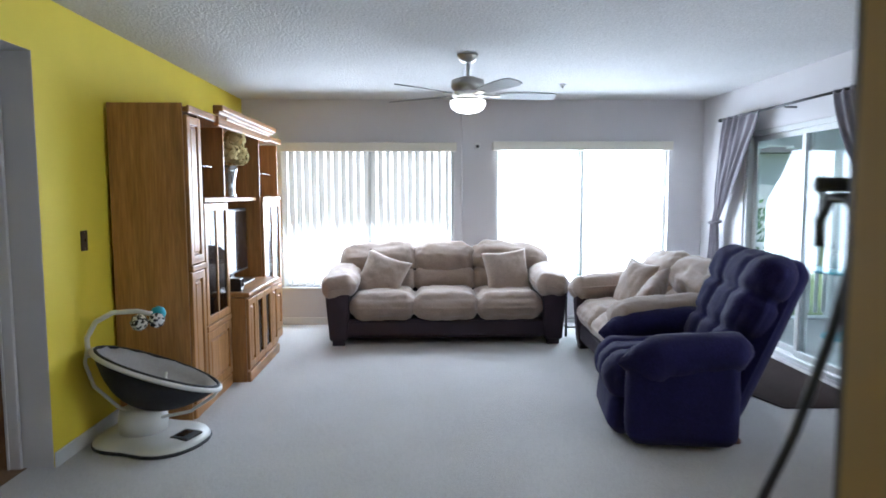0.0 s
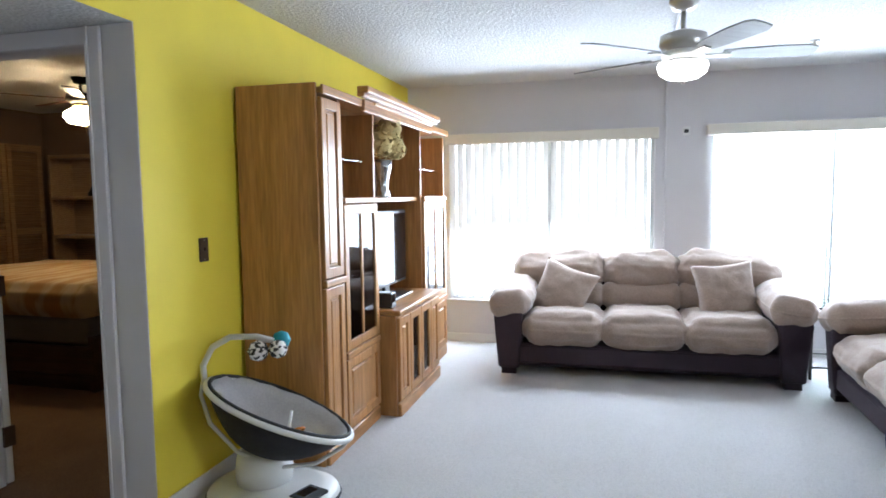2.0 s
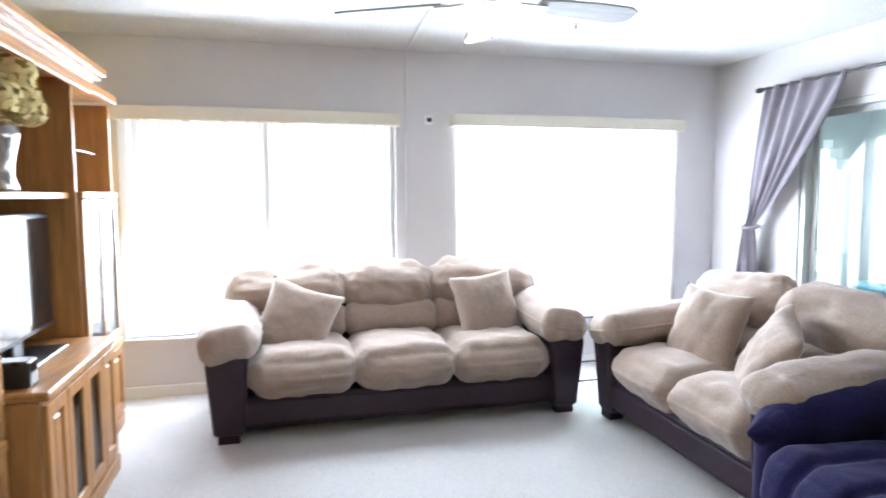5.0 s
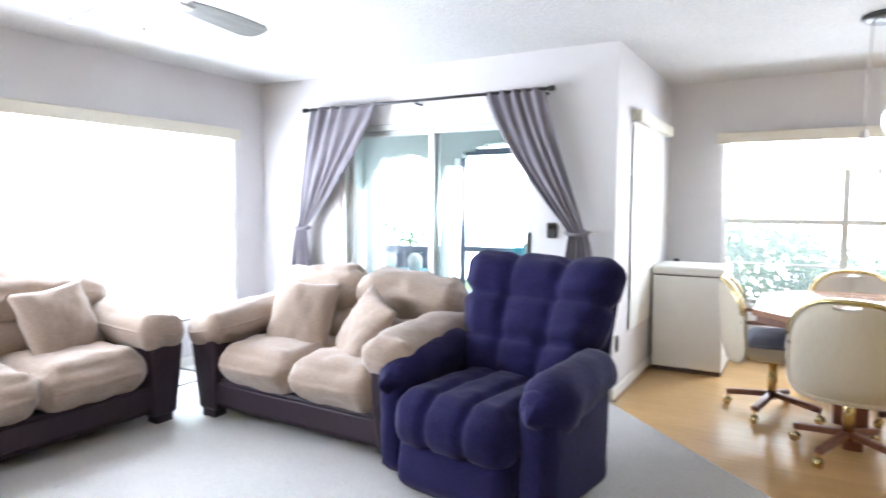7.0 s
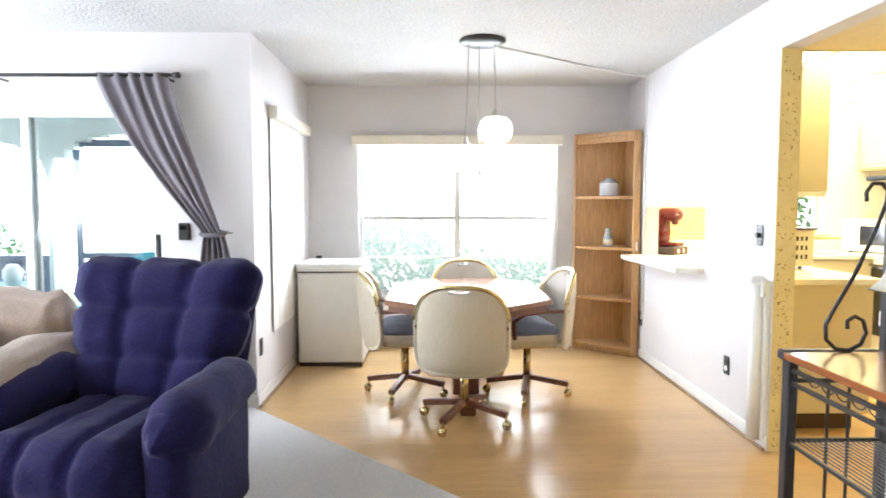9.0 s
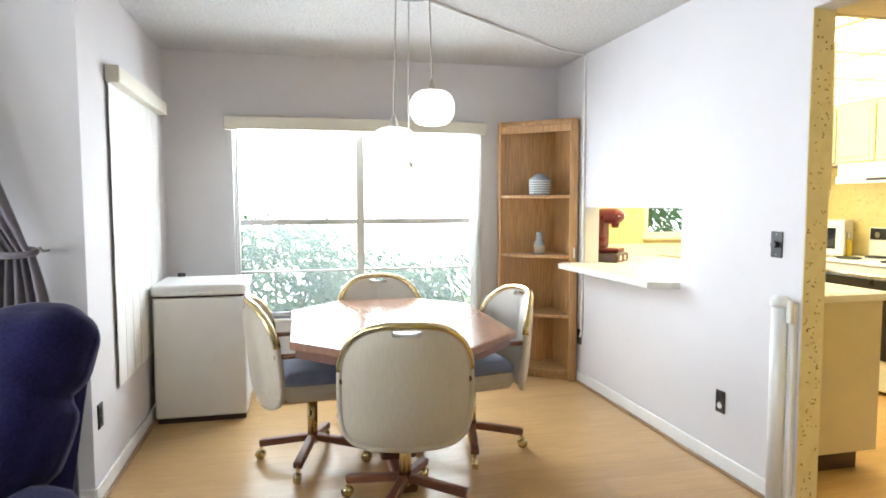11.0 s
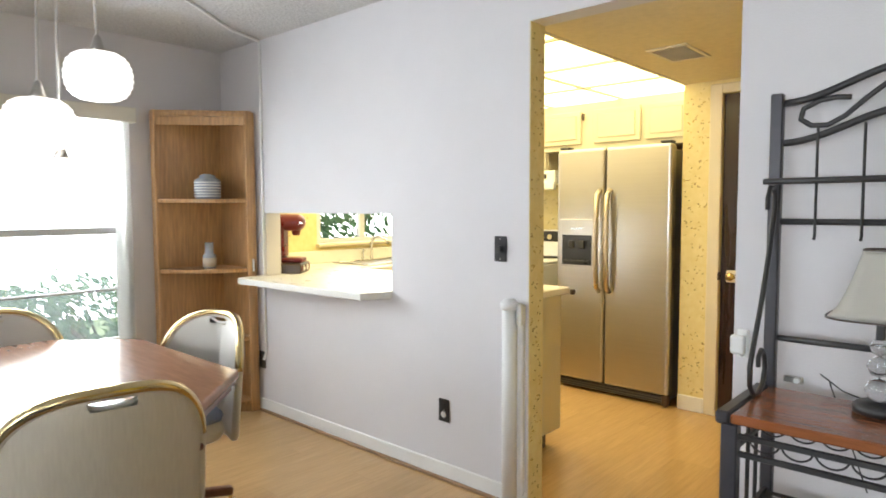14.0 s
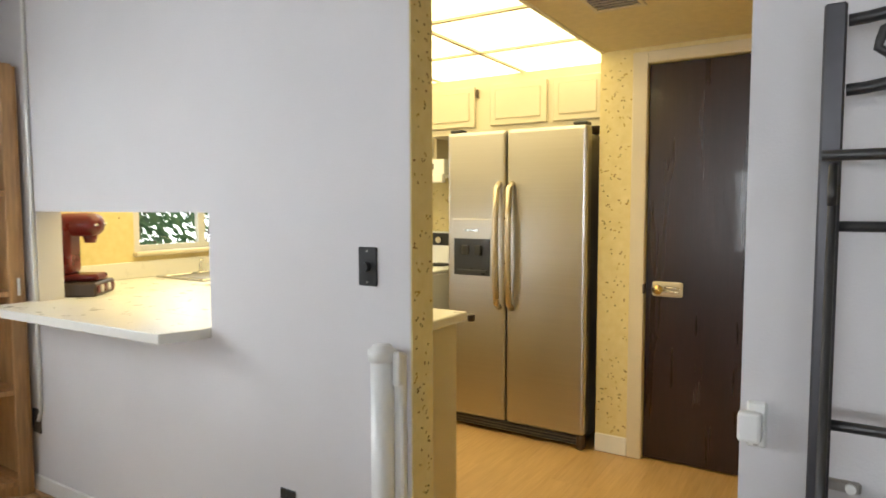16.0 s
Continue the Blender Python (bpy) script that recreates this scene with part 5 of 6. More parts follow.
kd = thing("door_2", "dark walnut slab door with brass lever lock", "door", (0, 0, 0))
kd["kind"] = "structure"
part("leaf", box(1.318, 2.072, YK - 0.06, YK - 0.02, 0.008, 2.068, 0.003), DARKDOOR, kd)
for n, x0, x1, z0, z1 in (("casing_side", 2.075, 2.15, 0, 2.13),):
    part(n, box(x0, x1, YK, YK + 0.016, z0, z1, 0.004), KTRIM, kd)
part("casing_top", box(1.40, 2.075, YK, YK + 0.016, 2.071, 2.13, 0.004), KTRIM, kd)
part("lock_plate", soft(1.96, YK - 0.012, 0.916, 0.15, 0.02, 0.075, 0.009, 0.002, 6, 0, 1), KTRIM, kd, "cream safety lock cover", smooth=True)
part("knob", tube([(2.0, YK - 0.005, 0.916), (2.0, YK + 0.035, 0.916)], [0.02, 0.026], 18), BRASS, kd, smooth=True)
part("lever", tube([(1.99, YK + 0.018, 0.913), (1.90, YK + 0.018, 0.906), (1.895, YK + 0.018, 0.926), (1.97, YK + 0.018, 0.929)], 0.006, 8), CHROME, kd, smooth=True)
part("strike", box(2.072, 2.08, YK - 0.02, YK + 0.018, 0.89, 0.94), BROWNPL, kd)

vent = thing("air_vent", "cream-slatted ceiling air vent with dark backing", "air vent", (2.01, -0.35, 2.155))
part("frame", box(-0.105, 0.105, -0.17, -0.145, -0.01, 0, 0.003), KTRIM, vent)
part("frame", box(-0.105, 0.105, 0.145, 0.17, -0.01, 0, 0.003), KTRIM, vent)
part("frame", box(-0.105, -0.085, -0.145, 0.145, -0.01, 0, 0.003), KTRIM, vent)
part("frame", box(0.085, 0.105, -0.145, 0.145, -0.01, 0, 0.003), KTRIM, vent)
# Dark sheet behind the slats stands for the shade in the duct.
part("backing", box(-0.085, 0.085, -0.145, 0.145, -0.002, -0.0005), BROWNPL, vent)
for k in range(9):
    b = box(-0.085, 0.085, -0.0075, 0.0075, -0.0012, 0.0012)
    b.transform(Matrix.Translation((0, -0.128 + 0.032 * k, -0.007)) @ Matrix.Rotation(radians(-40), 4, "X"))
    part("slat", b, KTRIM, vent)

# ---- refrigerator ----
fr = thing("refrigerator", "stainless side-by-side refrigerator with ice dispenser", "refrigerator", (2.80, YK + 0.03, 0))
fr.scale = (0.965, 1.0, 0.97)
part("cabinet", box(-0.415, 0.44, -0.62, -0.05, 0.02, 1.80, 0.008), material("grey_fridge_side", (0.24, 0.23, 0.21), 0.45, scale=9), fr)
part("freezer_door", box(0.047, 0.45, -0.045, 0.045, 0.085, 1.835, 0.022, 3), STEEL, fr)
part("fridge_door", box(-0.45, 0.041, -0.045, 0.045, 0.085, 1.835, 0.022, 3), STEEL, fr)
part("grille", box(-0.43, 0.44, -0.045, 0.015, 0.02, 0.08, 0.006), material("grey_fridge_grille", (0.16, 0.15, 0.13), 0.45, scale=9), fr)
for k in range(3):
    part("grille_bar", box(-0.40, 0.42, 0.015, 0.021, 0.030 + 0.018 * k, 0.038 + 0.018 * k), RUBBER, fr)
part("corner_foot", soft(-0.42, 0.0, 0.045, 0.05, 0.07, 0.085, 0.02, 0, 5, 0, 1), BROWNPL, fr, smooth=True)
for s, x in ((1, 0.085), (-1, 0.003)):
    b = tube([(x, 0.045, 1.52), (x, 0.085, 1.49), (x, 0.10, 1.35), (x, 0.105, 1.15), (x, 0.10, 0.95), (x, 0.085, 0.81), (x, 0.045, 0.78)], 0.019, 10)
    part("handle", b, material("champagne_metal", (0.62, 0.55, 0.42), 0.3, metal=1.0), fr, "curved champagne metal handle", smooth=True)
disp = part("dispenser", box(0.13, 0.41, 0.043, 0.052, 0.95, 1.31, 0.004), STEEL, fr, "ice and water dispenser")
part("dispenser_recess", box(0.145, 0.395, 0.05, 0.0545, 0.965, 1.19), BLACKPL, disp)
for x in (0.22, 0.31):
    part("spout", box(x - 0.022, x + 0.022, 0.054, 0.075, 1.09, 1.15, 0.005), RUBBER, disp)
part("drip_tray", box(0.16, 0.38, 0.053, 0.075, 0.985, 1.0, 0.003), RUBBER, disp)
part("badge", box(0.22, 0.32, 0.0525, 0.054, 1.235, 1.245), CHROME, disp)
for x in (-0.40, 0.40):
    part("hinge_cover", box(x - 0.04, x + 0.04, -0.05, 0.03, 1.836, 1.855, 0.006), BLACKPL, fr)


# ---- cabinets and counters ----
def cab_door(t, x0, x1, z0, z1, y):
    d = part("door", box(x0, x1, y, y + 0.02, z0, z1, 0.004), CABINET, t)
    part("inset", box(x0 + 0.035, x1 - 0.035, y + 0.018, y + 0.026, z0 + 0.035, z1 - 0.035, 0.006), CABINET, d)
    return d


uf = thing("upper_cabinet", "cream cabinets above the refrigerator", "cabinet", group="cream kitchen cabinets")
part("body", box(2.33, 3.55, YB, YC, 1.80, ZL - 0.005), CABINET, uf)
for x0, x1 in ((2.36, 2.66), (2.70, 3.07), (3.18, 3.53)):
    cab_door(uf, x0, x1, 1.84, 2.09, YC + 0.002)
part("hinge", box(3.16, 3.17, YC, YC + 0.024, 2.02, 2.07), BROWNPL, uf)
uc = thing("upper_cabinet", "cream wall cabinets above the stove", "cabinet", group="cream kitchen cabinets")
part("body", box(3.555, XD - 0.005, YB, -1.545, 1.66, ZL - 0.005), CABINET, uc)
for x0, x1 in ((3.57, 3.93), (3.95, 4.29), (4.31, 4.83)):
    cab_door(uc, x0, x1, 1.675, 2.11, -1.543)
up = thing("upper_cabinet", "cream wall cabinet by the pass-through", "cabinet", group="cream kitchen cabinets")
part("body", box(2.66, 3.06, 0.12, YS - 0.122, 1.42, ZL - 0.005), CABINET, up)
part("light_strip", box(2.66, 3.03, 0.125, 0.50, 1.388, 1.418), WHITEPL, up)

hood = thing("range_hood", "white range hood above the stove", "range hood", (3.82, YB, 1.50))
part("body", prism([(-0.38, 0.0), (0.38, 0.0), (0.38, 0.42), (-0.38, 0.42)], 0.05, 0.155, bevel=0.008), WHITEPL, hood)
part("lip", box(-0.38, 0.38, 0.40, 0.44, 0.0, 0.06, 0.006), WHITEPL, hood)
for k in range(6):
    part("vent_slot", box(-0.30 + 0.045 * k, -0.275 + 0.045 * k, 0.418, 0.423, 0.09, 0.125), RUBBER, hood)
part("switch_panel", box(-0.1, 0.1, 0.438, 0.442, 0.02, 0.04), BLACKPL, hood)
stove = thing("stove", "white freestanding electric stove", "stove", (3.82, YB, 0))
part("body", box(-0.38, 0.38, 0.02, 0.62, 0.03, 0.90, 0.006), WHITEPL, stove)
part("cooktop", box(-0.38, 0.38, 0.02, 0.635, 0.903, 0.925, 0.006), WHITEPL, stove)
part("control_panel", box(-0.38, 0.38, 0.02, 0.09, 0.925, 1.16, 0.008), WHITEPL, stove)
part("dial_panel", box(-0.36, 0.36, 0.09, 0.095, 1.06, 1.15), BLACKPL, stove)
for k in range(5):
    part("dial", tube([(-0.28 + 0.14 * k, 0.094, 1.10), (-0.28 + 0.14 * k, 0.115, 1.10)], 0.024, 14), CHROME, stove)
for x in (-0.19, 0.19):
    for y in (0.2, 0.47):
        bm = bmesh.new()
        for r in (0.03, 0.055, 0.08):
            tube([(x + r * math.cos(a), y + r * math.sin(a), 0.932) for a in [2 * math.pi * q / 20 for q in range(20)]], 0.006, 6, bm=bm, closed=True)
        part("burner", bm, RUBBER, stove)
part("oven_door", box(-0.37, 0.37, 0.622, 0.645, 0.25, 0.82, 0.008), BLACKPL, stove)
part("oven_handle", tube([(-0.33, 0.68, 0.84), (0.33, 0.68, 0.84)], 0.013, 10), CHROME, stove, smooth=True)

base = thing("base_cabinet", "cream base cabinets under the pass-through", "cabinet", group="cream kitchen cabinets")
part("body", box(2.55, XD - 0.62, -0.11, YS - 0.122, 0.11, 0.873, 0.003), CABINET, base)
part("toe_kick", box(2.61, XD - 0.62, -0.05, YS - 0.122, 0.0, 0.11), BROWNPL, base)
be = thing("base_cabinet", "cream base cabinets under the kitchen window", "cabinet", group="cream kitchen cabinets")
part("body", box(XD - 0.60, XD - 0.004, YB, YS - 0.122, 0.11, 0.873, 0.003), CABINET, be)
part("toe_kick", box(XD - 0.55, XD - 0.004, YB, YS - 0.122, 0.0, 0.11), BROWNPL, be)
top = thing("worktop", "white laminate kitchen worktop", "worktop")
part("slab", box(2.52, XD - 0.63, -0.145, YS - 0.119, 0.875, 0.913, 0.005), COUNTER, top)
part("slab", box(XD - 0.628, XD - 0.004, YB, YS - 0.119, 0.875, 0.913, 0.005), COUNTER, top)
part("upstand", box(XD - 0.024, XD - 0.005, YB, YS - 0.122, 0.913, 1.013, 0.004), COUNTER, top)
part("edge_knob", box(2.495, 2.52, -0.17, -0.145, 0.87, 0.90, 0.004), BROWNPL, top)
sill = thing("pass_through_sill", "white laminate pass-through counter with clipped corners", "counter")
part("slab", prism([(3.132, YS - 0.119), (4.328, YS - 0.119), (4.328, YS + 0.002), (4.375, YS + 0.002), (4.375, YS + 0.17), (4.34, YS + 0.205), (3.185, YS + 0.175), (3.132, YS + 0.05)], 0.878, 0.915, bevel=0.003), COUNTER, sill)

sink = thing("kitchen_sink", "stainless double kitchen sink with faucet", "sink", (4.55, -0.64, 0.913))
for x0, x1, y0, y1 in ((-0.22, 0.22, -0.40, -0.37), (-0.22, 0.22, 0.37, 0.40), (-0.22, -0.19, -0.37, 0.37), (0.17, 0.22, -0.37, 0.37)):
    part("rim", box(x0, x1, y0, y1, 0.001, 0.012, 0.004), CHROME, sink)
part("basin", box(-0.19, 0.17, -0.37, 0.37, 0.0005, 0.004), STEEL, sink)
part("faucet", tube([(0.19, 0, 0.01), (0.19, 0, 0.14), (0.16, 0, 0.20), (0.08, 0, 0.215), (0.0, 0, 0.18), (-0.02, 0, 0.15)], 0.013, 10), CHROME, sink, smooth=True)
part("tap_lever", tube([(0.19, 0.1, 0.01), (0.19, 0.1, 0.06), (0.14, 0.13, 0.09)], 0.010, 8), CHROME, sink, smooth=True)
solid("kitchen_window_stool", box(XD - 0.05, XD + 0.03, KWIN[0] - 0.05, KWIN[1] + 0.05, 1.045, 1.069, 0.005), KTRIM, "cream kitchen window stool", "window sill", kind="structure")

RED = material("red_plastic", (0.13, 0.007, 0.008), 0.3, second=(0.10, 0.005, 0.006), scale=7)
cm = thing("coffee_maker", "red single-cup coffee maker on a pod drawer", "coffee maker", (4.44, 0.41, 0.913), -140)
cm.scale = (0.82, 0.82, 0.9)
part("pod_drawer", box(-0.16, 0.16, -0.15, 0.15, 0.0, 0.075, 0.008), BROWNPL, cm)
for k in range(5):
    part("pod", tube([(0.161, -0.11 + 0.055 * k, 0.037), (0.168, -0.11 + 0.055 * k, 0.037)], 0.021, 12), WHITEPL if k % 2 else RED, cm)
part("base", box(-0.10, 0.15, -0.085, 0.085, 0.078, 0.115, 0.015, 2), RED, cm)
part("column", box(-0.11, 0.0, -0.085, 0.085, 0.115, 0.40, 0.025, 3), RED, cm)
part("brew_head", soft(0.03, 0, 0.385, 0.25, 0.16, 0.12, 0.05, 0.005, 8, 0, 1), RED, cm, smooth=True)
part("brew_spout", lathe([(0, -0.05), (0.03, -0.05), (0.045, 0.0), (0, 0.0)], 18, 0.085, 0, 0.335), RED, cm, smooth=True)
part("handle_band", box(0.10, 0.155, -0.07, 0.07, 0.375, 0.39, 0.004), CHROME, cm)

mw = thing("microwave_oven", "white microwave oven on the corner counter", "microwave", (4.52, -1.55, 0.913), 35)
part("case", box(-0.26, 0.26, -0.2, 0.18, 0.012, 0.30, 0.012, 2), WHITEPL, mw)
part("door_window", box(-0.20, 0.11, 0.18, 0.184, 0.07, 0.24), SCREEN, mw)
part("door_frame", box(-0.255, 0.15, 0.181, 0.1825, 0.02, 0.29), WHITEPL, mw)
part("keypad", box(0.165, 0.245, 0.18, 0.184, 0.05, 0.26), TRIM, mw)
for sx in (-1, 1):
    for sy in (-1, 1):
        part("foot", tube([(sx * 0.2, sy * 0.13, 0), (sx * 0.2, sy * 0.13, 0.012)], 0.014, 8), RUBBER, mw)
to = thing("toaster_oven", "beige slotted toaster oven on the worktop", "toaster oven", (3.15, 0.12, 0.913))
part("case", box(-0.11, 0.11, -0.17, 0.12, 0.02, 0.27, 0.012, 2), KTRIM, to)
for j in range(3):
    for k in range(7):
        part("slot", box(-0.1115, -0.109, -0.12 + 0.03 * k, -0.105 + 0.03 * k, 0.07 + 0.06 * j, 0.10 + 0.06 * j), RUBBER, to)
part("lid_edge", box(-0.12, 0.12, -0.185, 0.125, 0.266, 0.276, 0.003), BROWNPL, to)
for sy in (-0.14, 0.09):
    part("foot", tube([(0, sy, 0), (0, sy, 0.022)], 0.012, 8), RUBBER, to)
for k, (x, y, h) in enumerate(((3.20, -1.80, 0.2), (3.245, -1.74, 0.16))):
    soap = thing("oil_bottle", "yellow bottle with metal cap on the stove side", "bottle", (x + 1.06, y + 0.145, 0.913))
    part("bottle", lathe([(0, 0), (0.028, 0), (0.03, 0.01), (0.03, h * 0.6), (0.014, h * 0.75), (0, h * 0.76)], 16), material("yellow_oil", (0.5, 0.36, 0.02), 0.2), soap, smooth=True)
    part("cap", lathe([(0.016, h * 0.74), (0.018, h), (0, h)], 14), NICKEL, soap, smooth=True)

# ---- baker's rack with lamp ----
RACKWOOD = oak("cherry_rack_top", (0.32, 0.105, 0.036), (0.25, 0.078, 0.025), 0, rough=0.22, coat=0.4, figure=0.92)
GREYBLK = material("gunmetal_paint", (0.045, 0.043, 0.05), 0.38, second=(0.06, 0.057, 0.065), scale=20, metal=0.3)
rk = thing("bakers_rack", "black wrought metal baker's rack with cherry top", "baker's rack", (0, 0, 0.0))
RX0, RX1 = 0.54, 1.25
for x in (RX0, RX1):
    part("back_post", box(x - 0.018, x + 0.018, 0.74, 0.77, 0.0, 1.709, 0.004), GREYBLK, rk)
    part("front_leg", box(x + (0.005 if x > 1 else -0.005) - 0.022, x + (0.005 if x > 1 else -0.005) + 0.022, 1.09, 1.13, 0.0, 0.755, 0.004), GREYBLK, rk)
    s = 1 if x > 1 else -1
    sx = x - s * 0.006
    pts = [(0.915, 1.385), (0.918, 1.42), (0.895, 1.452), (0.86, 1.452), (0.838, 1.425), (0.842, 1.38), (0.88, 1.27), (0.95, 1.11), (1.02, 0.985), (1.05, 0.925), (1.046, 0.87), (1.01, 0.835), (0.96, 0.828), (0.915, 0.85), (0.895, 0.895), (0.908, 0.94), (0.94, 0.958), (0.968, 0.94), (0.966, 0.91)]
    fine = []
    for a, b2 in zip(pts, pts[1:]):
        fine += [(sx, a[0] - 0.06, a[1] - 0.035), (sx, (a[0] + b2[0]) / 2 - 0.06, (a[1] + b2[1]) / 2 - 0.035)]
    fine.append((sx, pts[-1][0] - 0.06, pts[-1][1] - 0.035))
    part("side_scroll", tube(fine, 0.0075, 8), BLACK, rk, smooth=True)
    part("side_rail", box(x - 0.008, x + 0.008, 0.77, 1.09, 0.44, 0.456, 0.002), BLACK, rk)
    part("side_rail", box(x - 0.008, x + 0.008, 0.77, 1.09, 0.67, 0.686, 0.002), BLACK, rk)
    for y in (0.885, 0.965):
        part("side_bar", tube([(x, y, 0.12), (x, y, 0.755)], 0.006, 8), BLACK, rk)
cx = (RX0 + RX1) / 2


def crest(base, rise):
    out = []
    for k in range(25):
        u = k / 24
        out.append((RX1 - 0.02 + (RX0 - RX1 + 0.04) * u, 0.755, base + rise * 0.5 * (1 - math.cos(2 * math.pi * min(1, max(0, u))))))
    return out


part("crest_rail", tube(crest(1.678, 0.085), 0.011, 10), BLACK, rk, smooth=True)
part("crest_rail", tube(crest(1.556, 0.085), 0.011, 10), BLACK, rk, smooth=True)
for s in (-1, 1):
    sc = [(0.11, 1.698), (0.135, 1.702), (0.165, 1.697), (0.195, 1.676), (0.20, 1.645), (0.18, 1.624), (0.15, 1.622), (0.12, 1.645), (0.085, 1.69), (0.045, 1.735), (0.0, 1.755)]
    fine = []
    for a, b2 in zip(sc, sc[1:]):
        fine += [(cx + s * 1.45 * a[0], 0.755, a[1] - 0.02), (cx + s * 1.45 * (a[0] + b2[0]) / 2, 0.755, (a[1] + b2[1]) / 2 - 0.02)]
    part("crest_scroll", tube(fine, 0.008, 8), BLACK, rk, smooth=True)
part("back_rail", tube([(RX0, 0.755, 1.312), (RX1, 0.755, 1.312)], 0.010, 10), BLACK, rk, smooth=True)
part("back_rail", tube([(RX0, 0.755, 0.943), (RX1, 0.755, 0.943)], 0.010, 10), BLACK, rk, smooth=True)
part("shelf_bar", tube([(RX0 - 0.012, 0.84, 1.435), (RX1 + 0.012, 0.84, 1.435)], 0.0095, 12), BLACK, rk, smooth=True)
for k in range(5):
    x = RX1 - 0.115 - 0.12 * k
    part("hook_bar", tube([(x, 0.767, 1.60), (x, 0.767, 1.275), (x, 0.773, 1.26), (x, 0.782, 1.262)], 0.0045, 6), BLACK, rk)
part("top_frame", box(RX0 - 0.035, RX0 - 0.0, 0.77, 1.145, 0.755, 0.793, 0.006), GREYBLK, rk)
part("top_frame", box(RX1 + 0.0, RX1 + 0.038, 0.77, 1.145, 0.755, 0.793, 0.006), GREYBLK, rk)
part("wood_top", box(RX0 + 0.002, RX1 - 0.002, 0.777, 1.143, 0.76, 0.788, 0.004), RACKWOOD, rk, "glossy cherry wood top")
for z in (0.72, 0.67, 0.44, 0.12):
    part("front_rail", box(RX0, RX1, 1.103, 1.117, z - 0.008, z + 0.008, 0.002), BLACK, rk)
for r in range(2):
    for k in range(8):
        x0 = RX0 + 0.03 + 0.082 * k + 0.02 * r
        part("wave_wire", tube([(x0 + 0.0 + 0.04 * math.cos(a) + 0.035, 1.065 - 0.16 * r, 0.707 - 0.036 * math.sin(a)) for a in [math.pi * q / 10 for q in range(11)]], 0.003, 5), BLACK, rk)
for z in (0.45, 0.13):
    for k in range(16):
        y = 0.785 + 0.0205 * k
        part("shelf_wire", tube([(RX0, y, z), (RX1, y, z)], 0.0025, 5), BLACK, rk)
    part("wire_edge", tube([(RX0, 0.78, z - 0.004), (RX1, 0.78, z - 0.004)], 0.004, 6), BLACK, rk)

lamp = thing("table_lamp", "table lamp with cream shade and glass-ball stem", "table lamp", (0.945, 0.87, 0.788))
SHADE = translucent("cream_shade", (0.80, 0.78, 0.72), 0.3)
ACRYL = material("clear_acrylic", (0.75, 0.76, 0.78), 0.05, scale=4, transmission=0.9, rough_var=0.02)
part("foot", lathe([(0, 0), (0.06, 0), (0.062, 0.02), (0.05, 0.03), (0, 0.032)], 24), BLACK, lamp, smooth=True)
for z, r in ((0.065, 0.035), (0.13, 0.031), (0.185, 0.026)):
    part("glass_ball", lathe([(0, -r), (r * 0.7, -r * 0.7), (r, 0), (r * 0.7, r * 0.7), (0, r)], 18, z=z), ACRYL, lamp, smooth=True)
part("neck", tube([(0, 0, 0.205), (0, 0, 0.30)], 0.012, 10), BLACK, lamp)
b = bmesh.new()
rings = []
for k in range(9):
    u = k / 8
    r = 0.125 - 0.08 * (u ** 0.62)
    rings.append([b.verts.new((r * math.copysign(abs(math.cos(a)) ** 0.6, math.cos(a)), r * math.copysign(abs(math.sin(a)) ** 0.6, math.sin(a)), 0.265 + 0.19 * u)) for a in [2 * math.pi * q / 32 for q in range(32)]])
for p, q in zip(rings, rings[1:]):
    for i in range(32):
        b.faces.new((p[i], p[(i + 1) % 32], q[(i + 1) % 32], q[i]))
bmesh.ops.solidify(b, geom=list(b.faces), thickness=0.003)
part("shade", b, SHADE, lamp, "cream fabric shade with dark piping", smooth=True)
for z, r in ((0.2665, 0.126), (0.452, 0.046)):
    part("piping", tube([(r * math.copysign(abs(math.cos(a)) ** 0.6, math.cos(a)), r * math.copysign(abs(math.sin(a)) ** 0.6, math.sin(a)), z) for a in [2 * math.pi * q / 32 for q in range(32)]], 0.003, 5, closed=True), BROWNPL, lamp)
part("cord", tube([(0.0, -0.05, 0.008), (0.10, -0.10, 0.02), (0.17, -0.15, 0.05), (0.15, -0.17, 0.03), (0.04, -0.18, -0.3)], 0.0022, 6), BLACKPL, lamp)
plug = thing("power_adapter", "small grey power adapter on the wall", "adapter", (1.206, YS, 0.79))
part("case", box(-0.03, 0.03, 0, 0.012, -0.012, 0.012, 0.004), NICKEL, plug)
part("plug_body", tube([(-0.012, 0.012, 0), (-0.012, 0.02, 0)], 0.010, 10), WHITEPL, plug)

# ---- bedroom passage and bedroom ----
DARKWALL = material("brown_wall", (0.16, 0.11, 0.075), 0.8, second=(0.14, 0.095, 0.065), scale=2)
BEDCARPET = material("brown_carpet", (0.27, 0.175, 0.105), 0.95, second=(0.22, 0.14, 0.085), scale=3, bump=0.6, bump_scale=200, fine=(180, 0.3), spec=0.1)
wall_with_holes("wall_passage_north", "x", 3.2605, 0.12, -3.20, XW - T, 0, 2.14, [(-2.93, -2.17, 0, 2.06)], WALL, "grey painted wall with the bedroom door")
solid("wall_passage_west", box(-3.20, -3.06, 2.03, 3.2605, 0, 2.14), WALL, "grey painted passage wall", "wall", kind="structure")
solid("wall_passage_south", box(-3.06, XW - T, 2.03, 2.15, 0, 2.14), WALL, "grey painted passage wall", "wall", kind="structure")
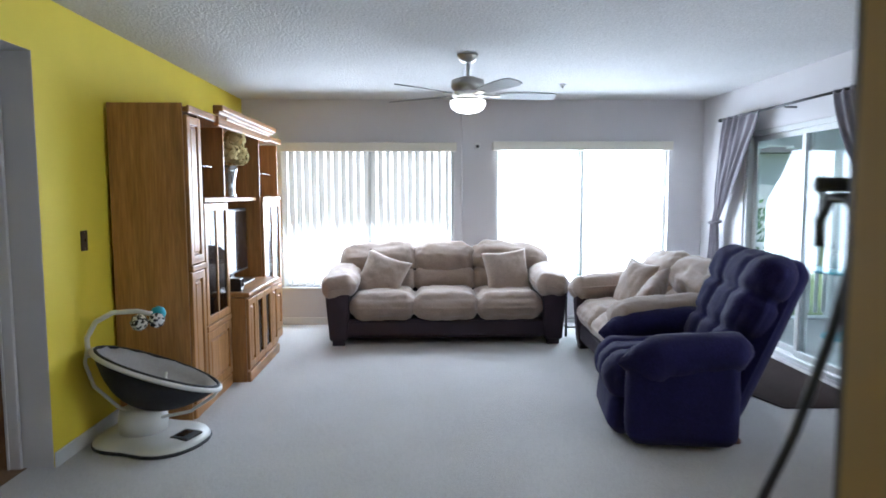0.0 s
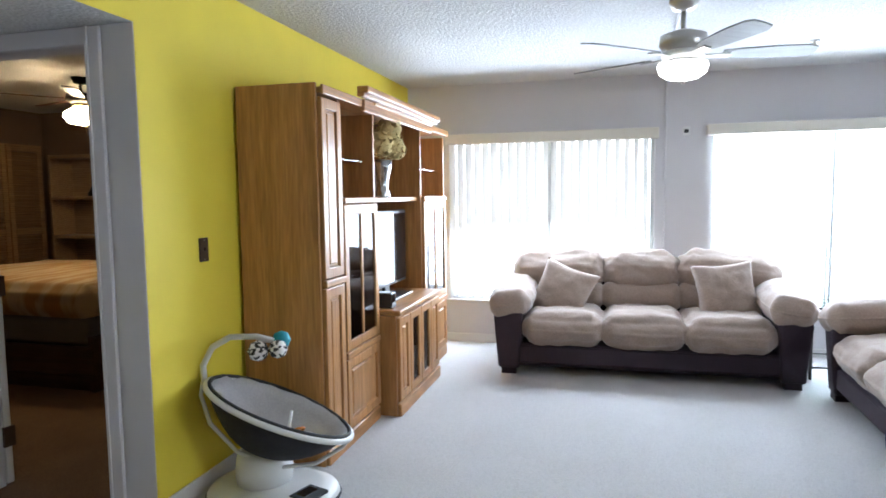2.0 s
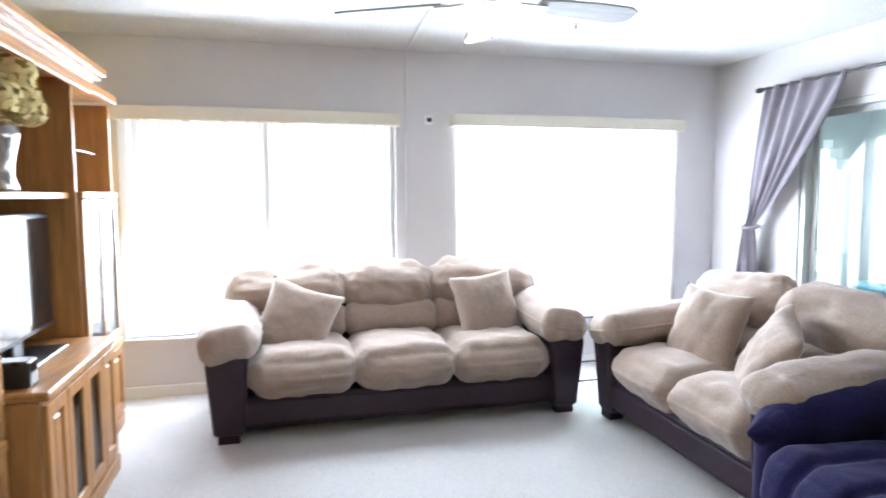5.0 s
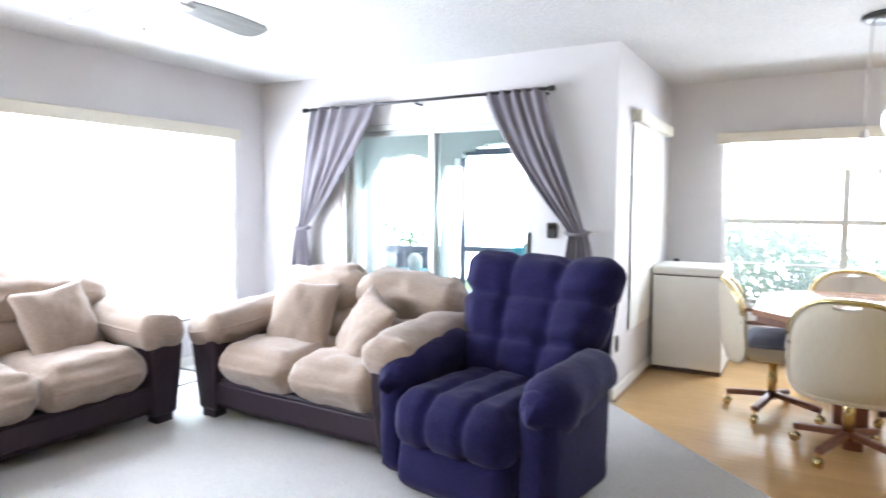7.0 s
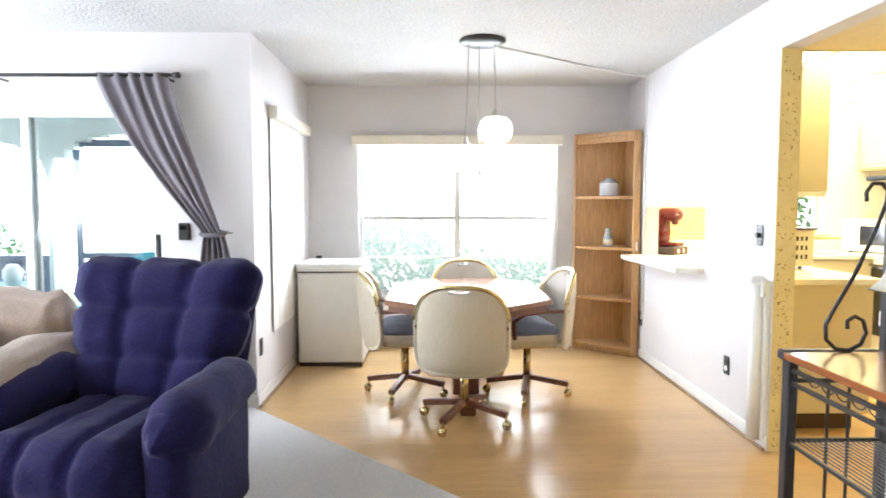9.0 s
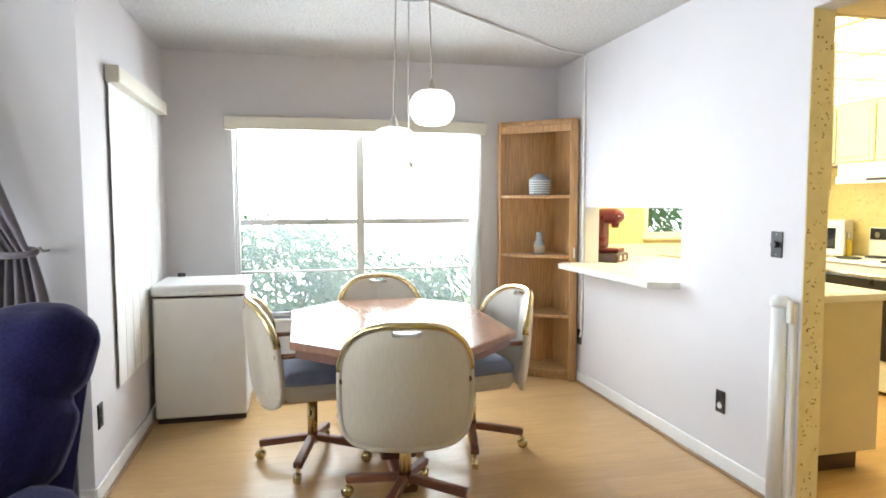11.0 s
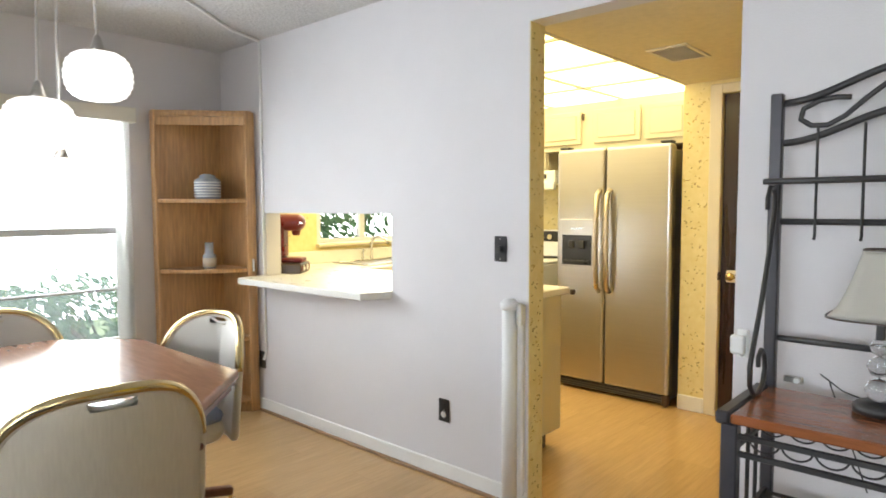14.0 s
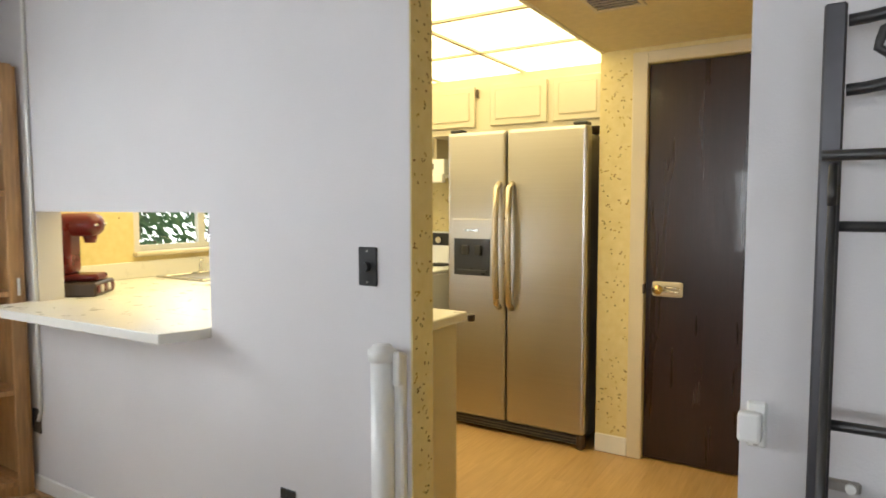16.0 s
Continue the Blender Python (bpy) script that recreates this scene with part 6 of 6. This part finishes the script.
solid("wall_passage_jamb", box(XW - T - 0.001, XW - 0.002, 3.2545, 3.2585, 0, 2.138), WALL, "grey painted corner of the opening", "wall", kind="structure")
solid("ceiling_passage", box(-3.20, XW - 0.003, 2.03, 3.38, 2.1395, 2.24), CEIL, "low textured passage ceiling", "ceiling", kind="structure")
solid("floor_bedroom", box(-6.8, XW - T - 0.0, 2.03, 7.4, -0.06, 0.004), BEDCARPET, "brown bedroom carpet", "carpet", kind="structure")
solid("floor_opening", box(XW - T, XW, 2.15, 3.259, -0.06, 0.005), CARPET, "cream carpet in the opening", "carpet", kind="structure")
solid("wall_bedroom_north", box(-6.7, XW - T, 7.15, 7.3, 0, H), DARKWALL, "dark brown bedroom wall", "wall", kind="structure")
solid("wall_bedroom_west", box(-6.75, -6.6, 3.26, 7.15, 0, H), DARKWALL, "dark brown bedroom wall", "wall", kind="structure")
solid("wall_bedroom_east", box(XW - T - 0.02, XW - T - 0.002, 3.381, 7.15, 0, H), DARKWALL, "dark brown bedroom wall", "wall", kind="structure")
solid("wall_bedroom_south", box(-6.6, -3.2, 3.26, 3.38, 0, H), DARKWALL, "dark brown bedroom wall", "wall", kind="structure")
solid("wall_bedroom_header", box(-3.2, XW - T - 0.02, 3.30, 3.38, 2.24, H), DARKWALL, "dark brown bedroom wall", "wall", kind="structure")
solid("ceiling_bedroom", box(-6.75, XW - T, 3.26, 7.3, H, H + 0.1), CEIL, "textured bedroom ceiling", "ceiling", kind="structure")
bd = thing("door_1", "white bedroom door standing open", "door", (-2.925, 3.385, 0), 171)
bd["kind"] = "structure"
part("leaf", box(0.0, 0.735, -0.035, 0.0, 0.012, 2.045, 0.004), TRIM, bd)
for z in (0.25, 1.0, 1.8):
    part("hinge", box(-0.012, 0.02, -0.045, 0.008, z - 0.05, z + 0.05), BROWNPL, bd)
part("knob", tube([(0.68, -0.09, 0.95), (0.68, 0.05, 0.95)], 0.024, 14), BRASS, bd, smooth=True)
dc = thing("trim_bedroom_door", "grey painted door casing", "trim")
dc["kind"] = "structure"
for n, x0, x1, z0, z1 in (("casing_side", -2.17, -2.10, 0, 2.135), ("casing_side", -3.0, -2.93, 0, 2.135), ("casing_head", -2.93, -2.17, 2.06, 2.135)):
    part(n, box(x0, x1, 3.242, 3.2603, z0, z1, 0.006), WALL, dc)
    part("casing_bead", box(x0 if n == "casing_side" and x0 > -2.5 else x1 - 0.012 if n == "casing_side" else x0, x0 + 0.012 if n == "casing_side" and x0 > -2.5 else x1, 3.236, 3.242, z0, z0 + 0.012 if n == "casing_head" else z1), WALL, dc)

BEDWOOD = oak("dark_bed_wood", (0.09, 0.04, 0.022), (0.06, 0.026, 0.015), 0)
bed = thing("bed", "dark wooden bed with plaid gold bedspread", "bed", (-4.75, 5.55, 0))
part("side_rail", box(-1.05, 1.05, -0.83, -0.79, 0.12, 0.34, 0.008), BEDWOOD, bed)
part("footboard", box(1.03, 1.08, -0.83, 0.83, 0.0, 0.42, 0.01), BEDWOOD, bed)
part("plinth", box(-1.03, 1.03, -0.79, 0.79, 0.0, 0.13), BEDWOOD, bed)
part("box_spring", soft(0, 0, 0.44, 2.06, 1.58, 0.22, 0.04, 0.005, 8, 0.002, 3), material("grey_ticking", (0.20, 0.18, 0.16), 0.8), bed, smooth=True)
SPREAD = material("plaid_bedspread", (0.42, 0.25, 0.10), 0.85, second=(0.55, 0.42, 0.25), scale=2.5, stretch=(4, 0.6, 1), mix=0.12, bump=0.1)
part("mattress", soft(0, 0, 0.66, 2.08, 1.62, 0.24, 0.08, 0.03, 12, 0.01, 6), SPREAD, bed, "gold plaid bedspread", smooth=True)
LOUVRE = oak("pine_louvre", (0.42, 0.27, 0.14), (0.34, 0.21, 0.10), 1)
for k in range(4):
    cl = thing("louvred_door", "pine louvred bifold closet door", "closet door", (-6.58, 5.25 + 0.46 * k, 0), 0, "bifold closet doors")
    for y0, y1, z0, z1, n in ((0, 0.06, 0.03, 2.05, "stile"), (0.39, 0.45, 0.03, 2.05, "stile"), (0.06, 0.39, 0.03, 0.15, "rail"), (0.06, 0.39, 1.02, 1.1, "rail"), (0.06, 0.39, 1.97, 2.05, "rail")):
        part(n, box(0, 0.03, y0, y1, z0, z1, 0.003), LOUVRE, cl)
    for lo in (0.15, 1.1):
        for q in range(21):
            b = box(-0.003, 0.003, 0.06, 0.39, -0.025, 0.025)
            b.transform(Matrix.Translation((0.015, 0, lo + 0.03 + 0.0405 * q)) @ Matrix.Rotation(radians(35), 4, "Y"))
            part("slat", b, LOUVRE, cl)
bc = thing("bookcase", "dark brown bookcase against the bedroom wall", "bookcase", (-6.2, 7.14, 0))
SHW = oak("brown_bookcase", (0.36, 0.25, 0.15), (0.29, 0.195, 0.11), 0)
for x in (0.0, 1.1):
    part("side_board", box(x, x + 0.03, -0.32, 0, 0, 1.92, 0.004), SHW, bc)
part("back_board", box(0.03, 1.1, -0.015, -0.002, 0.0, 1.9), SHW, bc)
for z in (0.1, 0.55, 0.98, 1.42, 1.88):
    part("shelf_board", box(0.03, 1.1, -0.32, -0.015, z, z + 0.035, 0.004), SHW, bc)
orn = thing("shelf_ornament", "small dark ornament on the bookcase", "ornament", (-5.75, 6.98, 1.455))
part("body", lathe([(0, 0), (0.05, 0), (0.055, 0.03), (0.03, 0.07), (0.02, 0.09), (0, 0.1)], 16), BRONZE, orn, smooth=True)
part("lid", lathe([(0.022, 0.09), (0.014, 0.115), (0, 0.12)], 12), BRONZE, orn, smooth=True)
bf = thing("ceiling_fan", "dark bronze bedroom fan with lit globe", "ceiling fan", (-4.38, 5.48, H))
part("canopy", lathe([(0, 0), (0.07, 0), (0.05, -0.05), (0, -0.06)], 20), BRONZE, bf, smooth=True)
part("downrod", tube([(0, 0, -0.05), (0, 0, -0.13)], 0.012, 8), BRONZE, bf)
part("motor", lathe([(0, -0.12), (0.11, -0.14), (0.12, -0.19), (0.08, -0.22), (0, -0.22)], 24), BRONZE, bf, smooth=True)
part("brass_ring", lathe([(0.07, -0.22), (0.075, -0.24), (0.05, -0.25), (0, -0.25)], 24), BRASS, bf, smooth=True)
part("globe", lathe([(0.06, -0.25), (0.13, -0.29), (0.14, -0.33), (0.10, -0.38), (0, -0.40)], 24), glowing("warm_lit_globe", (1.0, 0.72, 0.38), 60.0), bf, "lit warm glass globe", smooth=True)
for k in range(5):
    b = prism([(0.12, -0.04), (0.3, -0.06), (0.62, -0.06), (0.64, 0.05), (0.3, 0.06), (0.12, 0.04)], -0.004, 0.004)
    b.transform(Matrix.Rotation(radians(20 + 72 * k), 4, "Z") @ Matrix.Translation((0, 0, -0.18)) @ Matrix.Rotation(radians(-10), 4, "X"))
    part("blade", b, BEDWOOD, bf)
for x in (-0.06, 0.05):
    part("pull_chain", tube([(x, 0.1, -0.24), (x, 0.1, -0.46)], 0.003, 5), BRASS, bf)

# ---- outside ----
GRASS = material("lawn", (0.14, 0.19, 0.07), 0.95, second=(0.10, 0.14, 0.05), scale=3, bump=0.4, bump_scale=40)
CONC = material("porch_concrete", (0.40, 0.40, 0.39), 0.8, second=(0.34, 0.34, 0.33), scale=4, bump=0.1)
STUCCO = material("white_stucco", (0.74, 0.76, 0.75), 0.85, second=(0.68, 0.70, 0.69), scale=3, bump=0.3, bump_scale=150)
GREYBLUE = material("grey_blue_boards", (0.16, 0.19, 0.26), 0.6, second=(0.13, 0.155, 0.22), scale=5, stretch=(1, 6, 1))
TEALP = material("teal_plastic", (0.05, 0.33, 0.40), 0.45, second=(0.04, 0.28, 0.34), scale=5)
solid("ground", box(-400, 400, -400, 400, -0.5, -0.17), GRASS, "green lawn reaching the horizon", "ground", kind="structure")
# Glowing sheets added outdoors to whiten the windows and light the porch.
GLOW_SHEET = glowing("backdrop_glow", (0.92, 0.97, 1.0), 6.5)
GLOW_SHEET_N = glowing("backdrop_glow_near", (0.94, 0.97, 1.0), 3.0)
solid("backdrop_north", box(-9.0, 3.40, 7.75, 7.77, -0.16, 3.4), GLOW_SHEET_N, "glowing sheet added for the bright outdoors beyond the windows", "backdrop", kind="structure")
solid("backdrop_east", box(10.0, 10.02, -8.0, 13.0, -0.16, 7.0), GLOW_SHEET, "glowing sheet added for the bright distance beyond the garden", "backdrop", kind="structure")
solid("backdrop_far", box(2.0, 30.0, 27.0, 27.02, -0.16, 10.0), GLOW_SHEET, "glowing sheet added for the bright sky beyond the neighbouring house", "backdrop", kind="structure")
solid("porch_floor", box(3.195, 4.95, 3.767, 7.2, -0.17, -0.02), CONC, "grey concrete porch slab", "floor", kind="structure")
solid("porch_ceiling", box(3.195, 4.95, 3.767, 7.2, 2.36, 2.44), STUCCO, "white porch ceiling", "ceiling", kind="structure")


def arch_wall(name, axis, at, thick, a0, a1, z1, arches, label):
    """A stuccoed wall with round-headed openings (centre, half width, foot, springing)."""
    b = bmesh.new()
    cuts = [a0]
    n = 14
    for c, hw, foot, spring in arches:
        cuts += [c - hw * math.cos(math.pi * k / n) for k in range(n + 1)]
    cuts = sorted(set(cuts + [a1]))
    for p, q in zip(cuts, cuts[1:]):
        m = (p + q) / 2
        spans = [(-0.1, z1)]
        for c, hw, foot, spring in arches:
            if abs(m - c) < hw:
                top = spring + math.sqrt(max(0, hw * hw - (m - c) ** 2)) * 0.8
                spans = [(-0.1, foot), (top, z1)] if foot > -0.1 else [(top, z1)]
        for lo, hi in spans:
            if axis == "x":
                box(p, q, at, at + thick, lo, hi, bm=b)
            else:
                box(at, at + thick, p, q, lo, hi, bm=b)
    return solid(name, b, STUCCO, label, "wall", kind="structure")


arch_wall("porch_wall_north", "x", 7.04, 0.16, 3.195, 4.95, 2.4, [(4.0, 0.68, 0.0, 1.42)], "white stucco porch wall with an arch")
arch_wall("porch_wall_east", "y", 4.79, 0.16, 3.767, 7.04, 2.4, [(5.35, 0.62, -0.2, 1.50), (6.47, 0.46, 0.0, 1.55), (4.27, 0.44, 0.0, 1.55)], "white stucco porch wall with arches")
pn = thing("porch_railing", "grey-blue board railing in the porch arch", "railing")
for k in range(7):
    part("board", box(4.83, 4.85, 6.04 + 0.119 * k, 6.15 + 0.119 * k, 0.0, 0.82, 0.004), GREYBLUE, pn)
part("top_rail", box(4.80, 4.88, 6.03, 6.87, 0.82, 0.88, 0.006), GREYBLUE, pn)
pr = thing("porch_railing", "white slatted railing in the porch arch", "railing")
for k in range(13):
    part("slat", box(3.46 + 0.095 * k, 3.50 + 0.095 * k, 7.10, 7.12, 0.05, 0.82, 0.004), WHITEPL, pr)
part("top_rail", box(3.43, 4.67, 7.08, 7.14, 0.82, 0.87, 0.006), WHITEPL, pr)
sd = thing("screen_door", "dark-framed porch screen door", "screen door")
for n, y0, y1, z0, z1 in (("stile", 4.92, 4.98, 0.0, 1.95), ("stile", 5.74, 5.80, 0.0, 1.95), ("top_rail", 4.98, 5.74, 1.88, 1.95), ("mid_rail", 4.98, 5.74, 0.84, 0.90), ("bottom_rail", 4.98, 5.74, 0.0, 0.12)):
    part(n, box(4.86, 4.90, y0, y1, z0, z1, 0.005), GREYBLUE, sd)
ac = thing("porch_chair", "teal plastic slatted porch chair", "chair", (4.15, 5.05, -0.02), 150)
for k in range(5):
    b = box(-0.045, 0.045, -0.012, 0.012, 0.0, 0.78 - 0.03 * abs(k - 2), 0.006)
    b.transform(Matrix.Translation((-0.2 + 0.1 * k, 0.25, 0.30)) @ Matrix.Rotation(radians(-20), 4, "X"))
    part("back_slat", b, TEALP, ac)
    part("seat_slat", box(-0.26, 0.26, -0.26 + 0.1 * k, -0.17 + 0.1 * k, 0.34 - 0.012 * k, 0.36 - 0.012 * k, 0.004), TEALP, ac)
for s in (-1, 1):
    part("arm", box(s * 0.32 - 0.06, s * 0.32 + 0.06, -0.3, 0.35, 0.56, 0.585, 0.006), TEALP, ac)
    part("leg", box(s * 0.3 - 0.02, s * 0.3 + 0.02, -0.28, -0.19, 0.0, 0.56, 0.004), TEALP, ac)
    part("leg", box(s * 0.3 - 0.02, s * 0.3 + 0.02, 0.22, 0.32, 0.0, 0.56, 0.004), TEALP, ac)
pt = thing("porch_table", "small teal round porch table", "table", (4.20, 6.1, -0.02))
part("tabletop", lathe([(0, 0.66), (0.33, 0.66), (0.34, 0.675), (0.33, 0.69), (0, 0.69)], 28), TEALP, pt)
part("column", tube([(0, 0, 0.02), (0, 0, 0.66)], 0.03, 12), TEALP, pt)
part("foot", lathe([(0, 0), (0.22, 0), (0.2, 0.025), (0, 0.03)], 24), TEALP, pt)
for x, y in ((0.03, -0.12), (-0.05, 0.14)):
    pot = thing("white_pot", "small white pot on the porch table", "pot", (4.20 + x, 6.1 + y, 0.67))
    part("pot", lathe([(0, 0), (0.055, 0), (0.075, 0.08), (0.07, 0.14), (0.045, 0.16), (0, 0.16)], 18), WHITEPL, pot, smooth=True)
    part("rim", lathe([(0.04, 0.155), (0.05, 0.17), (0.03, 0.18), (0, 0.17)], 18), WHITEPL, pot, smooth=True)

# neighbouring house behind the arch
nh = thing("neighbour_house", "pale neighbouring house with low roof", "house", (9.0, 19.0, -0.17))
part("wall", box(-7, 7, 0, 6, 0, 2.8), STUCCO, nh)
part("roof", prism([(-7.5, -0.6), (7.5, -0.6), (7.5, 6.6), (-7.5, 6.6)], 2.8, 3.0), material("grey_shingles", (0.25, 0.24, 0.24), 0.9, scale=6), nh)
for x in (-4.5, -1.0, 2.5):
    w = part("window", box(x, x + 1.4, -0.04, 0.0, 0.9, 2.2), SCREEN, nh)
    part("frame", box(x - 0.06, x + 1.46, -0.06, -0.04, 2.2, 2.28), WHITEPL, w)

# shrubs outside the dining and kitchen windows, and by the porch
LEAF = [translucent("leaf_green", (0.11, 0.20, 0.09), 0.4), translucent("leaf_dark", (0.06, 0.13, 0.06), 0.4)]
BARK = material("shrub_bark", (0.09, 0.06, 0.04), 0.9, scale=12)


def shrub(x, y, r, h, count, seed):
    rg = random.Random(seed)
    t = thing("shrub", "leafy green garden shrub outside the window", "shrub", (x, y, -0.17), 0, "garden shrubs")
    for k in range(5):
        a = rg.uniform(0, 6.28)
        part("branch", tube([(0, 0, 0), (0.3 * r * math.cos(a), 0.3 * r * math.sin(a), h * 0.45), (0.7 * r * math.cos(a), 0.7 * r * math.sin(a), h * 0.8)], [0.02, 0.014, 0.006], 6), BARK, t)
    for c in range(2):
        b = bmesh.new()
        for k in range(count):
            u, a, q = rg.uniform(-1, 1), rg.uniform(0, 6.28), rg.uniform(0.35, 1.0) ** 0.6
            s = math.sqrt(1 - u * u)
            lump = 1 + 0.3 * noise.noise((2 * math.cos(a) * s + seed, 2 * math.sin(a) * s, 2 * u))
            p = Vector((r * q * s * math.cos(a) * lump, r * q * s * math.sin(a) * lump, h * 0.55 + h * 0.45 * q * u * lump))
            d = Vector((rg.uniform(-1, 1), rg.uniform(-1, 1), rg.uniform(-0.3, 1))).normalized()
            e1 = d.orthogonal().normalized()
            e2 = d.cross(e1)
            l, w = rg.uniform(0.07, 0.15), rg.uniform(0.03, 0.055)
            b.faces.new([b.verts.new(p + e1 * l * i + e2 * w * j) for i, j in ((-0.5, 0), (0, 0.5), (0.5, 0), (0, -0.5))])
        part("leaves", b, LEAF[c], t)
    return t


shrub(6.3, 2.9, 0.85, 1.40, 1300, 1)
shrub(6.6, 3.9, 0.85, 1.5, 1100, 2)
shrub(6.5, 1.9, 0.75, 1.0, 900, 3)
shrub(6.4, 0.9, 0.7, 1.0, 500, 4)
shrub(5.9, -0.5, 0.7, 2.3, 800, 5)
shrub(6.3, -1.6, 0.7, 1.9, 600, 6)
shrub(5.0, 9.6, 0.8, 1.5, 600, 7)
shrub(3.9, 9.9, 0.7, 1.3, 500, 8)
shrub(6.8, 8.2, 0.8, 1.4, 600, 9)

# ---- wooden floor: planks laid along the room ----
t = LAMINATE.node_tree
mp = [n for n in t.nodes if n.bl_idname == "ShaderNodeMapping"][0]
oi = t.nodes.new("ShaderNodeObjectInfo")
mul = t.nodes.new("ShaderNodeVectorMath")
mul.operation = "SCALE"
mul.inputs[0].default_value = (31.0, 17.0, 5.0)
t.links.new(oi.outputs["Random"], mul.inputs["Scale"])
t.links.new(mul.outputs[0], mp.inputs["Location"])
floor = tagged(new("floor_wood"), "oak laminate plank floor", "floor", kind="structure")
PW, PL = 0.194, 1.21
plank = mesh_of("plank", box(-PW / 2 + 0.0001, PW / 2 - 0.0001, -PL / 2 + 0.0001, PL / 2 - 0.0001, -0.03, 0.0, 0.0003), LAMINATE)
xs, col = 0.45, 0
while xs < XD:
    y = -2.05 + (col * 0.413) % PL - PL
    while y < YP:
        cy = y + PL / 2
        if y + PL > -2.3 and y < xs + PW + DIAG and not (xs < 0.55 and y < 0):
            o = new("plank", plank)
            o.parent = floor
            o.location = (xs + PW / 2, cy, 0.0)
            if y < -2.39:
                o.location.y = (y + PL - 2.39) / 2
                o.scale.y = (y + PL + 2.39) / PL
            elif y + PL > YP + 0.1:
                o.location.y = (y + YP + 0.1) / 2
                o.scale.y = (YP + 0.1 - y) / PL
        y += PL
    xs += PW
    col += 1
SHOE = material("oak_shoe_moulding", (0.33, 0.20, 0.10), 0.45, second=(0.27, 0.16, 0.08), scale=5, stretch=(1, 8, 8))
for nm, a, c in (("trim_shoe_south", (2.265, YS + 0.021, 0.008), (4.40, YS + 0.021, 0.008)), ("trim_shoe_north", (XE + 0.0, YP - 0.021, 0.008), (4.09, YP - 0.021, 0.008))):
    solid(nm, tube([a, c], 0.010, 8), SHOE, "oak shoe moulding along the baseboard", "trim", kind="structure")
